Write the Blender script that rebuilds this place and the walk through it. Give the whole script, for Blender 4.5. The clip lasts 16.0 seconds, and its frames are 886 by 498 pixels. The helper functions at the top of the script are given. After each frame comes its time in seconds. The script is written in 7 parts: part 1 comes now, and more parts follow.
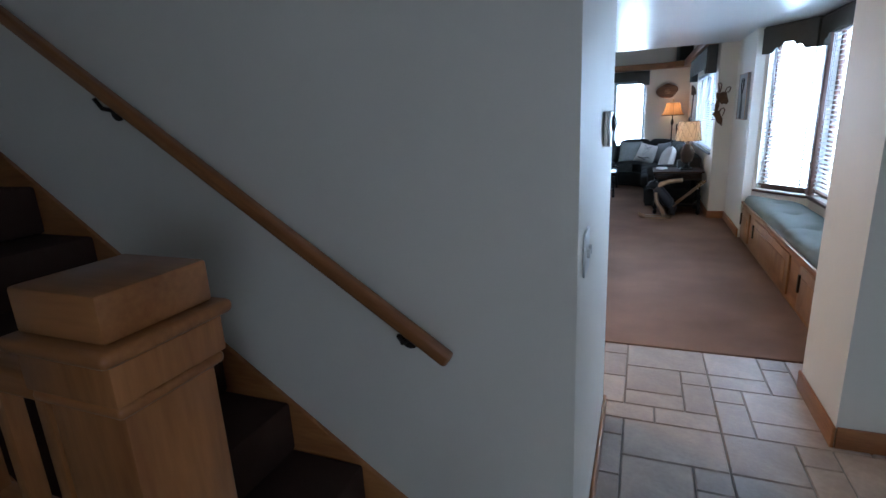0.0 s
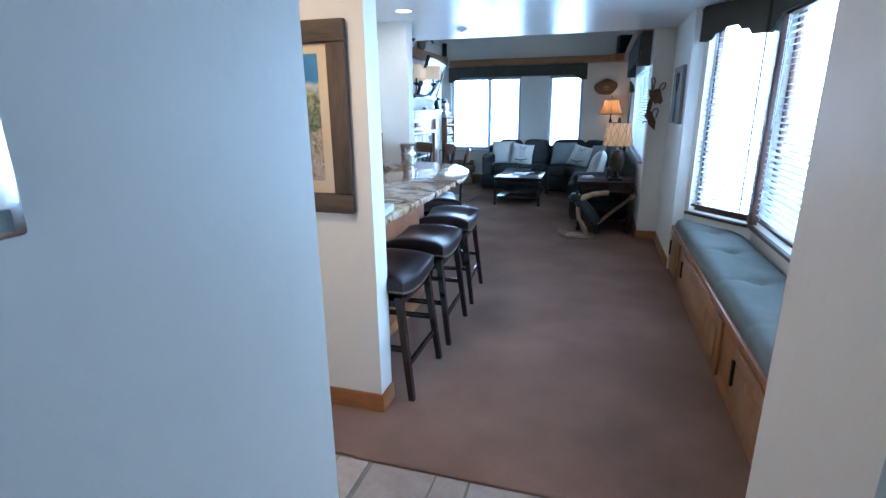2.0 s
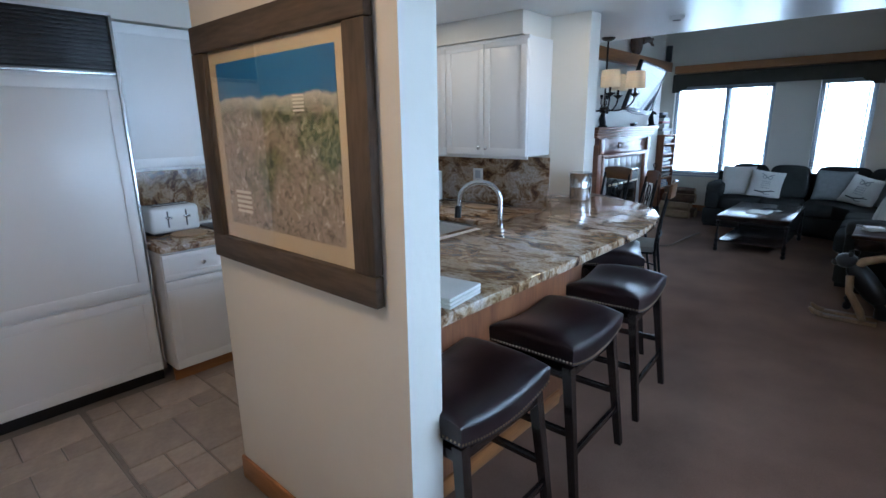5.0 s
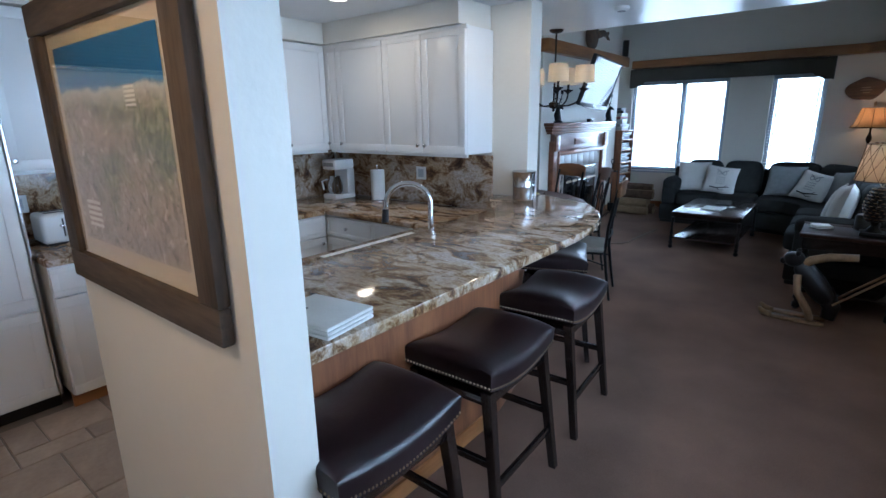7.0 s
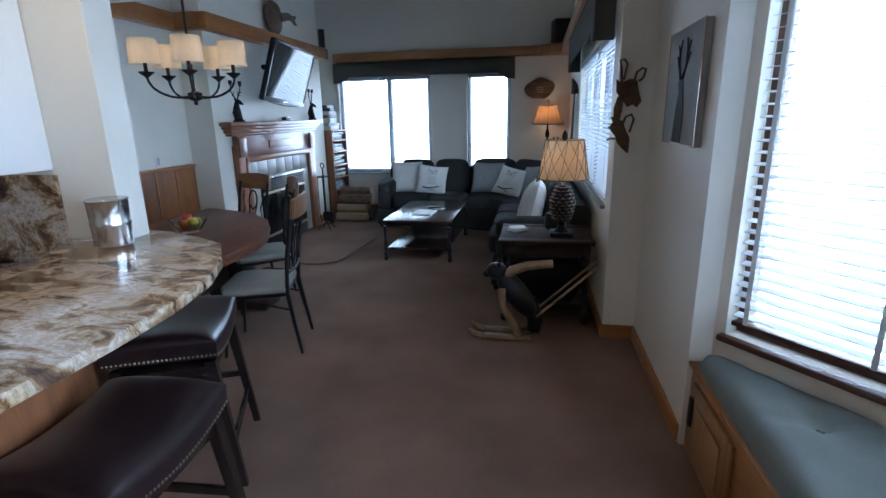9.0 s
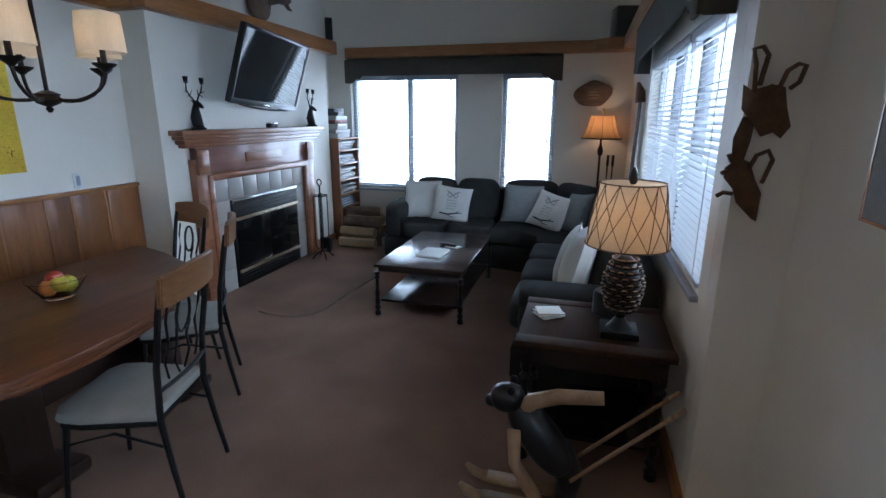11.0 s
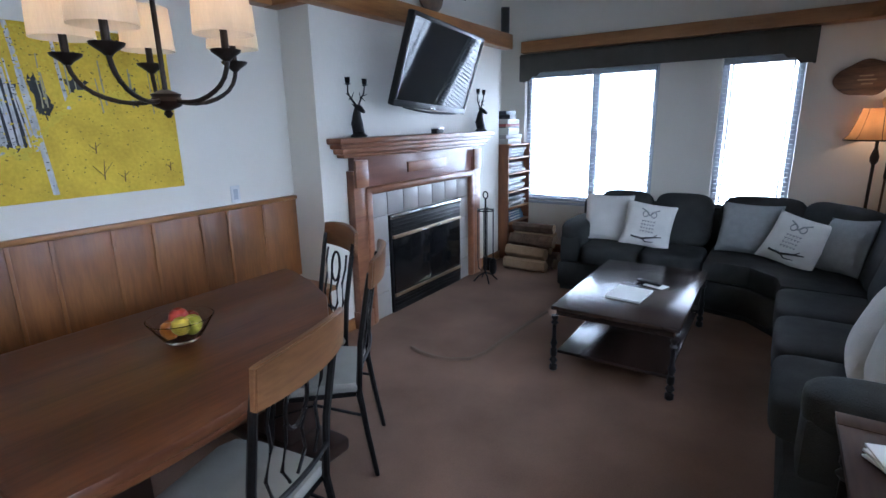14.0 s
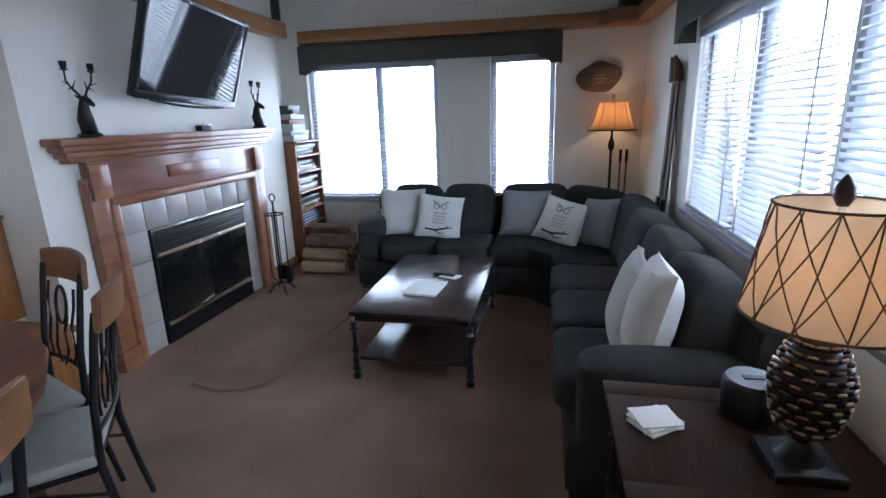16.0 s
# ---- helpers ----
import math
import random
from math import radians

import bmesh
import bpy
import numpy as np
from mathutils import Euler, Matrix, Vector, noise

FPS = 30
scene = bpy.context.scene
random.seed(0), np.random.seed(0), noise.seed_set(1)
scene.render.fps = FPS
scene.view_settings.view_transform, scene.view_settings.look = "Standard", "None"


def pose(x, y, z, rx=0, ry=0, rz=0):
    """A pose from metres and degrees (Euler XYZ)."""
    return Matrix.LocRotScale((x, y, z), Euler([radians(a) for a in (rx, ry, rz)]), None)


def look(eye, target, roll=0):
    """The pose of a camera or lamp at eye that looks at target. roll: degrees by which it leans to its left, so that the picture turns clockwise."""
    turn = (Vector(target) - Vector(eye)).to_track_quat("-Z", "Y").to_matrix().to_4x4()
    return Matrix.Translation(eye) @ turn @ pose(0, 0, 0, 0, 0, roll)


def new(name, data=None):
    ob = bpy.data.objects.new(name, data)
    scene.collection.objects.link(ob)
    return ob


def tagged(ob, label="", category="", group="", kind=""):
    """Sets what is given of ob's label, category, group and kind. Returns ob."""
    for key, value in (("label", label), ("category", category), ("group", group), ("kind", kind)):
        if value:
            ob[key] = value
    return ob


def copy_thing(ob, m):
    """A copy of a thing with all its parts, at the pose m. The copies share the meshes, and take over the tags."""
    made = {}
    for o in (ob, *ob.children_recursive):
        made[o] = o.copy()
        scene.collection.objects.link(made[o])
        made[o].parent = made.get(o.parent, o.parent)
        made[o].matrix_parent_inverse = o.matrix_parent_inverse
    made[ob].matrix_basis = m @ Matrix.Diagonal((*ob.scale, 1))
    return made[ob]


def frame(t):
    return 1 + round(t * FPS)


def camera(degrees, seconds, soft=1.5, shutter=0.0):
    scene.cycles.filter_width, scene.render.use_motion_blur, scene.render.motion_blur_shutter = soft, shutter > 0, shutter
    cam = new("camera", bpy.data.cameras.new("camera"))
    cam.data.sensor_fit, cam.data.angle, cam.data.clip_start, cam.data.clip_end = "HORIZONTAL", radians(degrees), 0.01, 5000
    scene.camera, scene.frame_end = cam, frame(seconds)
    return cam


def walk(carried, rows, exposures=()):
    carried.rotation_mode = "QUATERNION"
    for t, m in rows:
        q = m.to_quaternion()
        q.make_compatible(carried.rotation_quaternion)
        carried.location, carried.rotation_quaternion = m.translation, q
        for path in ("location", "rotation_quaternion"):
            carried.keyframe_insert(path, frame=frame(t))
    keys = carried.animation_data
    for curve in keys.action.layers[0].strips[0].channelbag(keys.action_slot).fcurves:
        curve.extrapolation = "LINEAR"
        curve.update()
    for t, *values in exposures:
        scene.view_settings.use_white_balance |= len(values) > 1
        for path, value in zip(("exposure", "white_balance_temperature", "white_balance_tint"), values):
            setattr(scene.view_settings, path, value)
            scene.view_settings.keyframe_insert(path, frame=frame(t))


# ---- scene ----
cam = camera(83.1, 16.0)
PATH = [
    (0, (0.187, 0.083, 1.611), (-0.534, 1.879, 1.105), -2.9),
    (0.5, (0.322, 0.438, 1.602), (-0.454, 2.203, 1.07), -2.2),
    (1, (0.435, 0.832, 1.61), (-0.281, 2.617, 1.06), -2.0),
    (1.5, (0.564, 1.261, 1.621), (-0.075, 3.073, 1.065), -1.5),
    (2, (0.602, 1.755, 1.597), (0.037, 3.593, 1.051), -0.6),
    (2.5, (0.614, 2.228, 1.583), (0.111, 4.089, 1.051), -1.5),
    (3, (0.693, 2.637, 1.597), (0.215, 4.506, 1.072), -1.0),
    (3.5, (0.625, 2.893, 1.621), (0.165, 4.77, 1.105), 0.4),
    (4, (0.545, 2.988, 1.631), (-0.159, 4.793, 1.133), 0.3),
    (4.5, (0.527, 3.01, 1.628), (-0.607, 4.583, 1.14), -0.0),
    (4.7, (0.528, 3.011, 1.617), (-0.725, 4.494, 1.137), -0.2),
    (6.8, (0.561, 3.318, 1.611), (-0.796, 4.705, 1.124), -1.8),
    (7, (0.567, 3.376, 1.617), (-0.639, 4.891, 1.115), -0.8),
    (7.5, (0.559, 3.558, 1.595), (-0.257, 5.313, 1.092), -2.2),
    (8, (0.585, 3.913, 1.587), (0.058, 5.772, 1.071), -2.9),
    (8.5, (0.612, 4.289, 1.579), (0.239, 6.183, 1.057), -1.3),
    (8.7, (0.616, 4.456, 1.571), (0.266, 6.356, 1.055), -1.1),
    (10.8, (0.627, 6.097, 1.65), (0.181, 7.978, 1.136), -0.5),
    (11, (0.617, 6.201, 1.663), (0.1, 8.065, 1.154), 0.3),
    (11.5, (0.46, 6.376, 1.667), (-0.329, 8.143, 1.162), 1.0),
    (12, (0.333, 6.537, 1.663), (-0.647, 8.209, 1.168), 0.1),
    (12.5, (0.241, 6.687, 1.66), (-0.876, 8.273, 1.173), -0.7),
    (13, (0.216, 6.835, 1.668), (-1.026, 8.326, 1.182), -1.0),
    (13.5, (0.163, 6.944, 1.648), (-1.123, 8.399, 1.168), -1.1),
    (14, (0.114, 6.977, 1.635), (-0.966, 8.589, 1.15), -1.2),
    (14.5, (0.108, 6.996, 1.63), (-0.758, 8.73, 1.138), -1.8),
    (15, (0.134, 7.007, 1.623), (-0.537, 8.825, 1.126), -1.7),
    (15.5, (0.146, 7.058, 1.623), (-0.383, 8.919, 1.115), -1.4),
    (16, (0.151, 7.238, 1.614), (-0.246, 9.129, 1.099), -1.7),
]
EXPOSURES = [
    (0.0, 0.48, 5200, 11), (1.0, 0.55, 4850, 9), (1.6, 0.57, 4300, 6), (2.2, 0.25, 4800, 8), (3.2, -0.08, 5050, 9), (4.5, -0.43, 5080, 9),
    (7.0, -0.33, 5080, 10), (8.7, -0.22, 5220, 11), (11.0, -0.25, 5480, 13), (12.5, -0.03, 5480, 16), (14.0, 0.18, 5560, 18), (16.0, 0.17, 5680, 18),
]
walk(cam, [(t, look(eye, target, roll)) for t, eye, target, roll in PATH], EXPOSURES)

# ---- world, daylight and lamps ----
world = bpy.data.worlds.new("world")
scene.world = world
world.use_nodes = True
wn = world.node_tree
sky = wn.nodes.new("ShaderNodeTexSky")
sky.sky_type, sky.sun_disc = "NISHITA", False
sky.sun_elevation, sky.sun_rotation = radians(38), radians(60)
wn.links.new(sky.outputs[0], wn.nodes["Background"].inputs[0])
wn.nodes["Background"].inputs[1].default_value = 0.12


def area_lamp(name, eye, target, w, h, power, colour):
    d = bpy.data.lights.new(name, "AREA")
    d.shape, d.size, d.size_y, d.energy, d.color = "RECTANGLE", w, h, power, colour
    ob = new(name, d)
    ob.matrix_world = look(eye, target)
    return ob


def point_lamp(name, p, power, colour, r=0.03):
    d = bpy.data.lights.new(name, "POINT")
    d.energy, d.color, d.shadow_soft_size = power, colour, r
    ob = new(name, d)
    ob.location = p
    return ob


DAY = (0.61, 0.82, 1.0)
WARM = (1.0, 0.66, 0.38)
area_lamp("daylight_far_left", (-1.84, 13.20, 1.45), (-1.84, 9.0, 1.1), 1.7, 1.7, 42, DAY)
area_lamp("daylight_far_right", (-0.12, 13.20, 1.45), (-0.12, 9.0, 1.1), 0.9, 1.7, 20, DAY)
area_lamp("daylight_side", (1.36, 9.7, 1.55), (-2.0, 9.7, 1.0), 2.7, 1.3, 54, DAY)
area_lamp("daylight_bay", (2.12, 5.25, 1.50), (-1.0, 5.25, 0.9), 2.5, 1.8, 75, DAY)
area_lamp("daylight_bay_far", (1.88, 6.86, 1.50), (0.6, 5.8, 1.0), 0.75, 1.8, 33, DAY)
# added fill for the hall, no such window is known
area_lamp("hall_fill_light", (2.25, -2.25, 1.75), (0.0, 0.8, 1.0), 0.85, 0.75, 5.4, (0.86, 0.9, 1.0))

# ---- materials ----
def mat(name, col, rough=0.6, metal=0.0, var=0.12, scale=6.0, fine=60.0, bump=0.1, stretch=None, col2=None, rand=0.0, spec=0.5, coat=0.0, detail=4.0):
    """A surface with variation at two scales: broad mottling and fine grain with relief."""
    m = bpy.data.materials.new(name)
    m.use_nodes = True
    t = m.node_tree
    n, l = t.nodes, t.links
    b = n["Principled BSDF"]
    b.inputs["Roughness"].default_value, b.inputs["Metallic"].default_value = rough, metal
    b.inputs["Specular IOR Level"].default_value, b.inputs["Coat Weight"].default_value = spec, coat
    co = n.new("ShaderNodeTexCoord")
    mp = n.new("ShaderNodeMapping")
    if stretch:
        mp.inputs["Scale"].default_value = stretch
    l.new(co.outputs["Object"], mp.inputs[0])
    big, small = n.new("ShaderNodeTexNoise"), n.new("ShaderNodeTexNoise")
    big.inputs["Scale"].default_value, big.inputs["Detail"].default_value = scale, detail
    small.inputs["Scale"].default_value, small.inputs["Detail"].default_value = fine, 3.0
    l.new(mp.outputs[0], big.inputs[0])
    l.new(mp.outputs[0], small.inputs[0])
    add = n.new("ShaderNodeMath")
    add.operation = "MULTIPLY_ADD"
    add.inputs[1].default_value = 0.45
    l.new(small.outputs[0], add.inputs[0])
    l.new(big.outputs[0], add.inputs[2])
    ramp = n.new("ShaderNodeValToRGB")
    c2 = col2 or tuple(c * (1 - 2 * var) for c in col)
    ramp.color_ramp.elements[0].position, ramp.color_ramp.elements[1].position = 0.45, 1.0
    ramp.color_ramp.elements[0].color, ramp.color_ramp.elements[1].color = (*c2, 1), (*col, 1)
    l.new(add.outputs[0], ramp.inputs[0])
    out = ramp.outputs[0]
    if rand:
        info, hsv = n.new("ShaderNodeObjectInfo"), n.new("ShaderNodeHueSaturation")
        mr = n.new("ShaderNodeMapRange")
        mr.inputs[3].default_value, mr.inputs[4].default_value = 1 - rand, 1 + rand
        l.new(info.outputs["Random"], mr.inputs[0])
        l.new(mr.outputs[0], hsv.inputs["Value"])
        l.new(out, hsv.inputs["Color"])
        out = hsv.outputs[0]
    l.new(out, b.inputs["Base Color"])
    if bump:
        bp = n.new("ShaderNodeBump")
        bp.inputs["Strength"].default_value, bp.inputs["Distance"].default_value = bump, 0.01
        l.new(add.outputs[0], bp.inputs["Height"])
        l.new(bp.outputs[0], b.inputs["Normal"])
    return m


def glow(name, col, power):
    m = bpy.data.materials.new(name)
    m.use_nodes = True
    b = m.node_tree.nodes["Principled BSDF"]
    b.inputs["Base Color"].default_value = (*col, 1)
    b.inputs["Emission Color"].default_value, b.inputs["Emission Strength"].default_value = (*col, 1), power
    return m


def shade_mat(name, col, fine=220.0, streaks=False):
    """Lampshade cloth: woven, thin, lets the bulb through."""
    m = mat(name, col, 0.9, var=0.10, scale=14, fine=fine, bump=0.15, stretch=(1, 1, 0.15) if streaks else None)
    t = m.node_tree
    b = t.nodes["Principled BSDF"]
    tr, mix = t.nodes.new("ShaderNodeBsdfTranslucent"), t.nodes.new("ShaderNodeMixShader")
    t.links.new(b.inputs["Base Color"].links[0].from_socket, tr.inputs[0])
    mix.inputs[0].default_value = 0.6
    t.links.new(b.outputs[0], mix.inputs[1])
    t.links.new(tr.outputs[0], mix.inputs[2])
    t.links.new(mix.outputs[0], t.nodes["Material Output"].inputs[0])
    return m


def glass(name, tint=(1, 1, 1), rough=0.0):
    m = bpy.data.materials.new(name)
    m.use_nodes = True
    b = m.node_tree.nodes["Principled BSDF"]
    b.inputs["Base Color"].default_value, b.inputs["Roughness"].default_value = (*tint, 1), rough
    b.inputs["Transmission Weight"].default_value, b.inputs["IOR"].default_value = 1.0, 1.45
    return m


def granite():
    m = bpy.data.materials.new("granite")
    m.use_nodes = True
    t = m.node_tree
    n, l = t.nodes, t.links
    b = n["Principled BSDF"]
    b.inputs["Roughness"].default_value = 0.10
    co, mp = n.new("ShaderNodeTexCoord"), n.new("ShaderNodeMapping")
    mp.inputs["Rotation"].default_value = (0, 0, 0.55)
    mp.inputs["Scale"].default_value = (1.0, 1.9, 1.5)
    l.new(co.outputs["Object"], mp.inputs[0])
    veins, fleck, cloud = n.new("ShaderNodeTexNoise"), n.new("ShaderNodeTexNoise"), n.new("ShaderNodeTexNoise")
    veins.inputs["Scale"].default_value, veins.inputs["Detail"].default_value, veins.inputs["Distortion"].default_value = 5.0, 12, 0.7
    veins.inputs["Roughness"].default_value = 0.74
    fleck.inputs["Scale"].default_value, fleck.inputs["Detail"].default_value = 70, 4
    cloud.inputs["Scale"].default_value, cloud.inputs["Detail"].default_value = 2.3, 5
    for t_node in (veins, cloud):
        l.new(mp.outputs[0], t_node.inputs[0])
    l.new(co.outputs["Object"], fleck.inputs[0])
    r = n.new("ShaderNodeValToRGB")
    e = r.color_ramp.elements
    e[0].position, e[0].color = 0.33, (0.040, 0.024, 0.022, 1)
    e[1].position, e[1].color = 0.70, (0.58, 0.53, 0.48, 1)
    for p, c in ((0.41, (0.11, 0.065, 0.045)), (0.455, (0.24, 0.155, 0.085)), (0.50, (0.40, 0.32, 0.235)), (0.55, (0.56, 0.50, 0.44)), (0.595, (0.36, 0.27, 0.20)), (0.635, (0.50, 0.44, 0.38))):
        x = e.new(p)
        x.color = (*c, 1)
    l.new(veins.outputs[0], r.inputs[0])
    warm, tint = n.new("ShaderNodeValToRGB"), n.new("ShaderNodeMix")
    warm.color_ramp.elements[0].position, warm.color_ramp.elements[0].color = 0.40, (0.74, 0.56, 0.34, 1)
    warm.color_ramp.elements[1].position, warm.color_ramp.elements[1].color = 0.60, (1, 0.97, 0.96, 1)
    tint.data_type, tint.blend_type = "RGBA", "MULTIPLY"
    tint.inputs[0].default_value = 0.8
    l.new(cloud.outputs[0], warm.inputs[0])
    l.new(r.outputs[0], tint.inputs[6])
    l.new(warm.outputs[0], tint.inputs[7])
    mx = n.new("ShaderNodeMix")
    mx.data_type, mx.blend_type = "RGBA", "OVERLAY"
    mx.inputs[0].default_value = 0.55
    l.new(tint.outputs[2], mx.inputs[6])
    l.new(fleck.outputs[0], mx.inputs[7])
    l.new(mx.outputs[2], b.inputs["Base Color"])
    return m


def wood(name, light, dark, rough=0.35, along="x", rings=5.0, rand=0.0, coat=0.0, bump=0.04):
    m = bpy.data.materials.new(name)
    m.use_nodes = True
    t = m.node_tree
    n, l = t.nodes, t.links
    b = n["Principled BSDF"]
    b.inputs["Roughness"].default_value, b.inputs["Coat Weight"].default_value = rough, coat
    co, mp = n.new("ShaderNodeTexCoord"), n.new("ShaderNodeMapping")
    mp.inputs["Scale"].default_value = {"x": (0.12, 1, 1), "y": (1, 0.12, 1), "z": (1, 1, 0.12)}[along]
    l.new(co.outputs["Object"], mp.inputs[0])
    info = n.new("ShaderNodeObjectInfo")
    off = n.new("ShaderNodeVectorMath")
    off.operation = "MULTIPLY_ADD"
    off.inputs[1].default_value = (7, 5, 3)
    l.new(info.outputs["Random"], off.inputs[0])
    l.new(mp.outputs[0], off.inputs[2])
    big, fine = n.new("ShaderNodeTexNoise"), n.new("ShaderNodeTexNoise")
    big.inputs["Scale"].default_value, big.inputs["Detail"].default_value, big.inputs["Distortion"].default_value = rings, 5, 1.5
    fine.inputs["Scale"].default_value, fine.inputs["Detail"].default_value = rings * 14, 3
    l.new(off.outputs[0], big.inputs[0])
    l.new(off.outputs[0], fine.inputs[0])
    ad = n.new("ShaderNodeMath")
    ad.operation = "MULTIPLY_ADD"
    ad.inputs[1].default_value = 0.5
    l.new(fine.outputs[0], ad.inputs[0])
    l.new(big.outputs[0], ad.inputs[2])
    r = n.new("ShaderNodeValToRGB")
    r.color_ramp.elements[0].position, r.color_ramp.elements[1].position = 0.5, 0.95
    r.color_ramp.elements[0].color, r.color_ramp.elements[1].color = (*dark, 1), (*light, 1)
    l.new(ad.outputs[0], r.inputs[0])
    out = r.outputs[0]
    if rand:
        hsv, mr = n.new("ShaderNodeHueSaturation"), n.new("ShaderNodeMapRange")
        mr.inputs[3].default_value, mr.inputs[4].default_value = 1 - rand, 1 + rand
        l.new(info.outputs["Random"], mr.inputs[0])
        l.new(mr.outputs[0], hsv.inputs["Value"])
        l.new(out, hsv.inputs["Color"])
        out = hsv.outputs[0]
    l.new(out, b.inputs["Base Color"])
    bp = n.new("ShaderNodeBump")
    bp.inputs["Strength"].default_value, bp.inputs["Distance"].default_value = bump, 0.01
    l.new(ad.outputs[0], bp.inputs["Height"])
    l.new(bp.outputs[0], b.inputs["Normal"])
    return m


WALL = mat("wall_paint", (0.76, 0.715, 0.63), 0.55, var=0.015, scale=2.5, fine=26, bump=0.35, detail=3)
CEIL = mat("ceiling_paint", (0.78, 0.78, 0.76), 0.28, var=0.02, scale=3, fine=20, bump=0.18)
CARPET = mat("carpet", (0.275, 0.168, 0.118), 0.95, var=0.21, scale=1.6, fine=190, bump=0.7, spec=0.1, detail=6)
GROUT = mat("grout", (0.25, 0.225, 0.205), 0.9, var=0.1)
TILE = mat("slate_tile", (0.44, 0.36, 0.30), 0.42, var=0.16, scale=7, fine=45, bump=0.22, rand=0.14)
OAK = wood("honey_oak", (0.39, 0.165, 0.05), (0.22, 0.083, 0.024), 0.35, "y", 6, coat=0.2)
OAKX = wood("honey_oak_long", (0.39, 0.165, 0.05), (0.22, 0.083, 0.024), 0.35, "x", 6, coat=0.2)
OAKZ = wood("honey_oak_upright", (0.39, 0.165, 0.05), (0.22, 0.083, 0.024), 0.38, "z", 6, rand=0.10, coat=0.2)
MANTEL = wood("cherry_mantel", (0.30, 0.125, 0.06), (0.17, 0.062, 0.03), 0.3, "y", 6, coat=0.25)
PINE = wood("knotty_pine", (0.38, 0.195, 0.08), (0.22, 0.10, 0.038), 0.42, "z", 5, rand=0.08)
TABLEW = wood("walnut_table", (0.145, 0.048, 0.017), (0.066, 0.021, 0.009), 0.34, "y", 4, coat=0.0)
TABLEW.node_tree.nodes["Principled BSDF"].inputs["Specular IOR Level"].default_value = 0.25
BARW = wood("bar_panel_wood", (0.25, 0.10, 0.038), (0.13, 0.045, 0.02), 0.4, "z", 6)
ESPRESSO = wood("espresso_wood", (0.026, 0.016, 0.013), (0.012, 0.008, 0.007), 0.15, "y", 5, coat=0.3)
BARNWOOD = wood("barn_wood", (0.16, 0.095, 0.055), (0.055, 0.034, 0.022), 0.8, "x", 5, bump=0.25)
BANQ = wood("banquette_wood", (0.30, 0.115, 0.031), (0.155, 0.057, 0.016), 0.42, "z", 5, rand=0.14, coat=0.1)
FRAMEW = wood("weathered_frame", (0.105, 0.075, 0.052), (0.030, 0.023, 0.018), 0.75, "x", 6, bump=0.3)
FRAMEZ = wood("weathered_frame_upright", (0.105, 0.075, 0.052), (0.030, 0.023, 0.018), 0.75, "z", 6, bump=0.3)
TILEGROUT = mat("hearth_grout", (0.27, 0.24, 0.21), 0.9, var=0.08)
LEDGE = wood("ledge_wood", (0.36, 0.17, 0.06), (0.22, 0.095, 0.032), 0.42, "x", 4)
LEATHER = mat("brown_leather", (0.017, 0.008, 0.0085), 0.30, var=0.2, scale=5, fine=90, bump=0.08)
BRASS = mat("antique_brass", (0.60, 0.48, 0.32), 0.3, 1.0, var=0.05)
SOFA = mat("charcoal_chenille", (0.048, 0.048, 0.045), 0.92, var=0.22, scale=6, fine=150, bump=0.5, spec=0.15)
IVORY = mat("ivory_pillow", (0.66, 0.64, 0.60), 0.95, var=0.06, scale=9, fine=130, bump=0.3, spec=0.1)
GREYP = mat("grey_pillow", (0.30, 0.31, 0.31), 0.95, var=0.10, scale=18, fine=160, bump=0.3, spec=0.1)
SAGE = mat("sage_cushion", (0.195, 0.21, 0.188), 0.92, var=0.08, scale=6, fine=190, bump=0.25, spec=0.15)
VAL = mat("valance_cloth", (0.10, 0.093, 0.078), 0.95, var=0.10, scale=7, fine=180, bump=0.2, spec=0.1)
WHITE = mat("white_cabinet", (0.80, 0.79, 0.77), 0.3, var=0.01, scale=3, fine=30, bump=0.02)
BLIND = mat("blind_slat", (0.78, 0.78, 0.77), 0.45, var=0.02, scale=4, bump=0.02)
WOODBLIND = wood("wood_sash", (0.10, 0.04, 0.022), (0.05, 0.02, 0.012), 0.4, "y", 5)
IRON = mat("black_iron", (0.022, 0.020, 0.019), 0.45, 0.6, var=0.2, scale=20, fine=120, bump=0.12)
BRONZE = mat("dark_bronze", (0.045, 0.033, 0.026), 0.42, 0.7, var=0.2, scale=18, fine=90, bump=0.1)
STEEL = mat("brushed_steel", (0.62, 0.62, 0.62), 0.22, 1.0, var=0.04, scale=5, fine=120, bump=0.03)
BLACK = mat("black_plastic", (0.012, 0.012, 0.013), 0.3, var=0.1)
SCREEN = mat("tv_screen", (0.006, 0.007, 0.009), 0.05, var=0.05, bump=0.0)
FIREGLASS = mat("fire_glass", (0.008, 0.008, 0.008), 0.12, var=0.1, bump=0.0)
BEIGETILE = mat("hearth_tile", (0.36, 0.325, 0.29), 0.35, var=0.06, scale=6, fine=50, bump=0.06, rand=0.05)
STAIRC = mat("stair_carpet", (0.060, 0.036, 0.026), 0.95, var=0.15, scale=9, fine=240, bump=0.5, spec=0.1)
GRANITE = granite()
PAPER = mat("white_paper", (0.75, 0.74, 0.70), 0.8, var=0.03)
SEATC = mat("cream_seat", (0.29, 0.27, 0.235), 0.9, var=0.07, scale=10, fine=180, bump=0.2, spec=0.15)
BARK = mat("log_bark", (0.20, 0.13, 0.085), 0.95, var=0.3, scale=14, fine=60, bump=0.7)
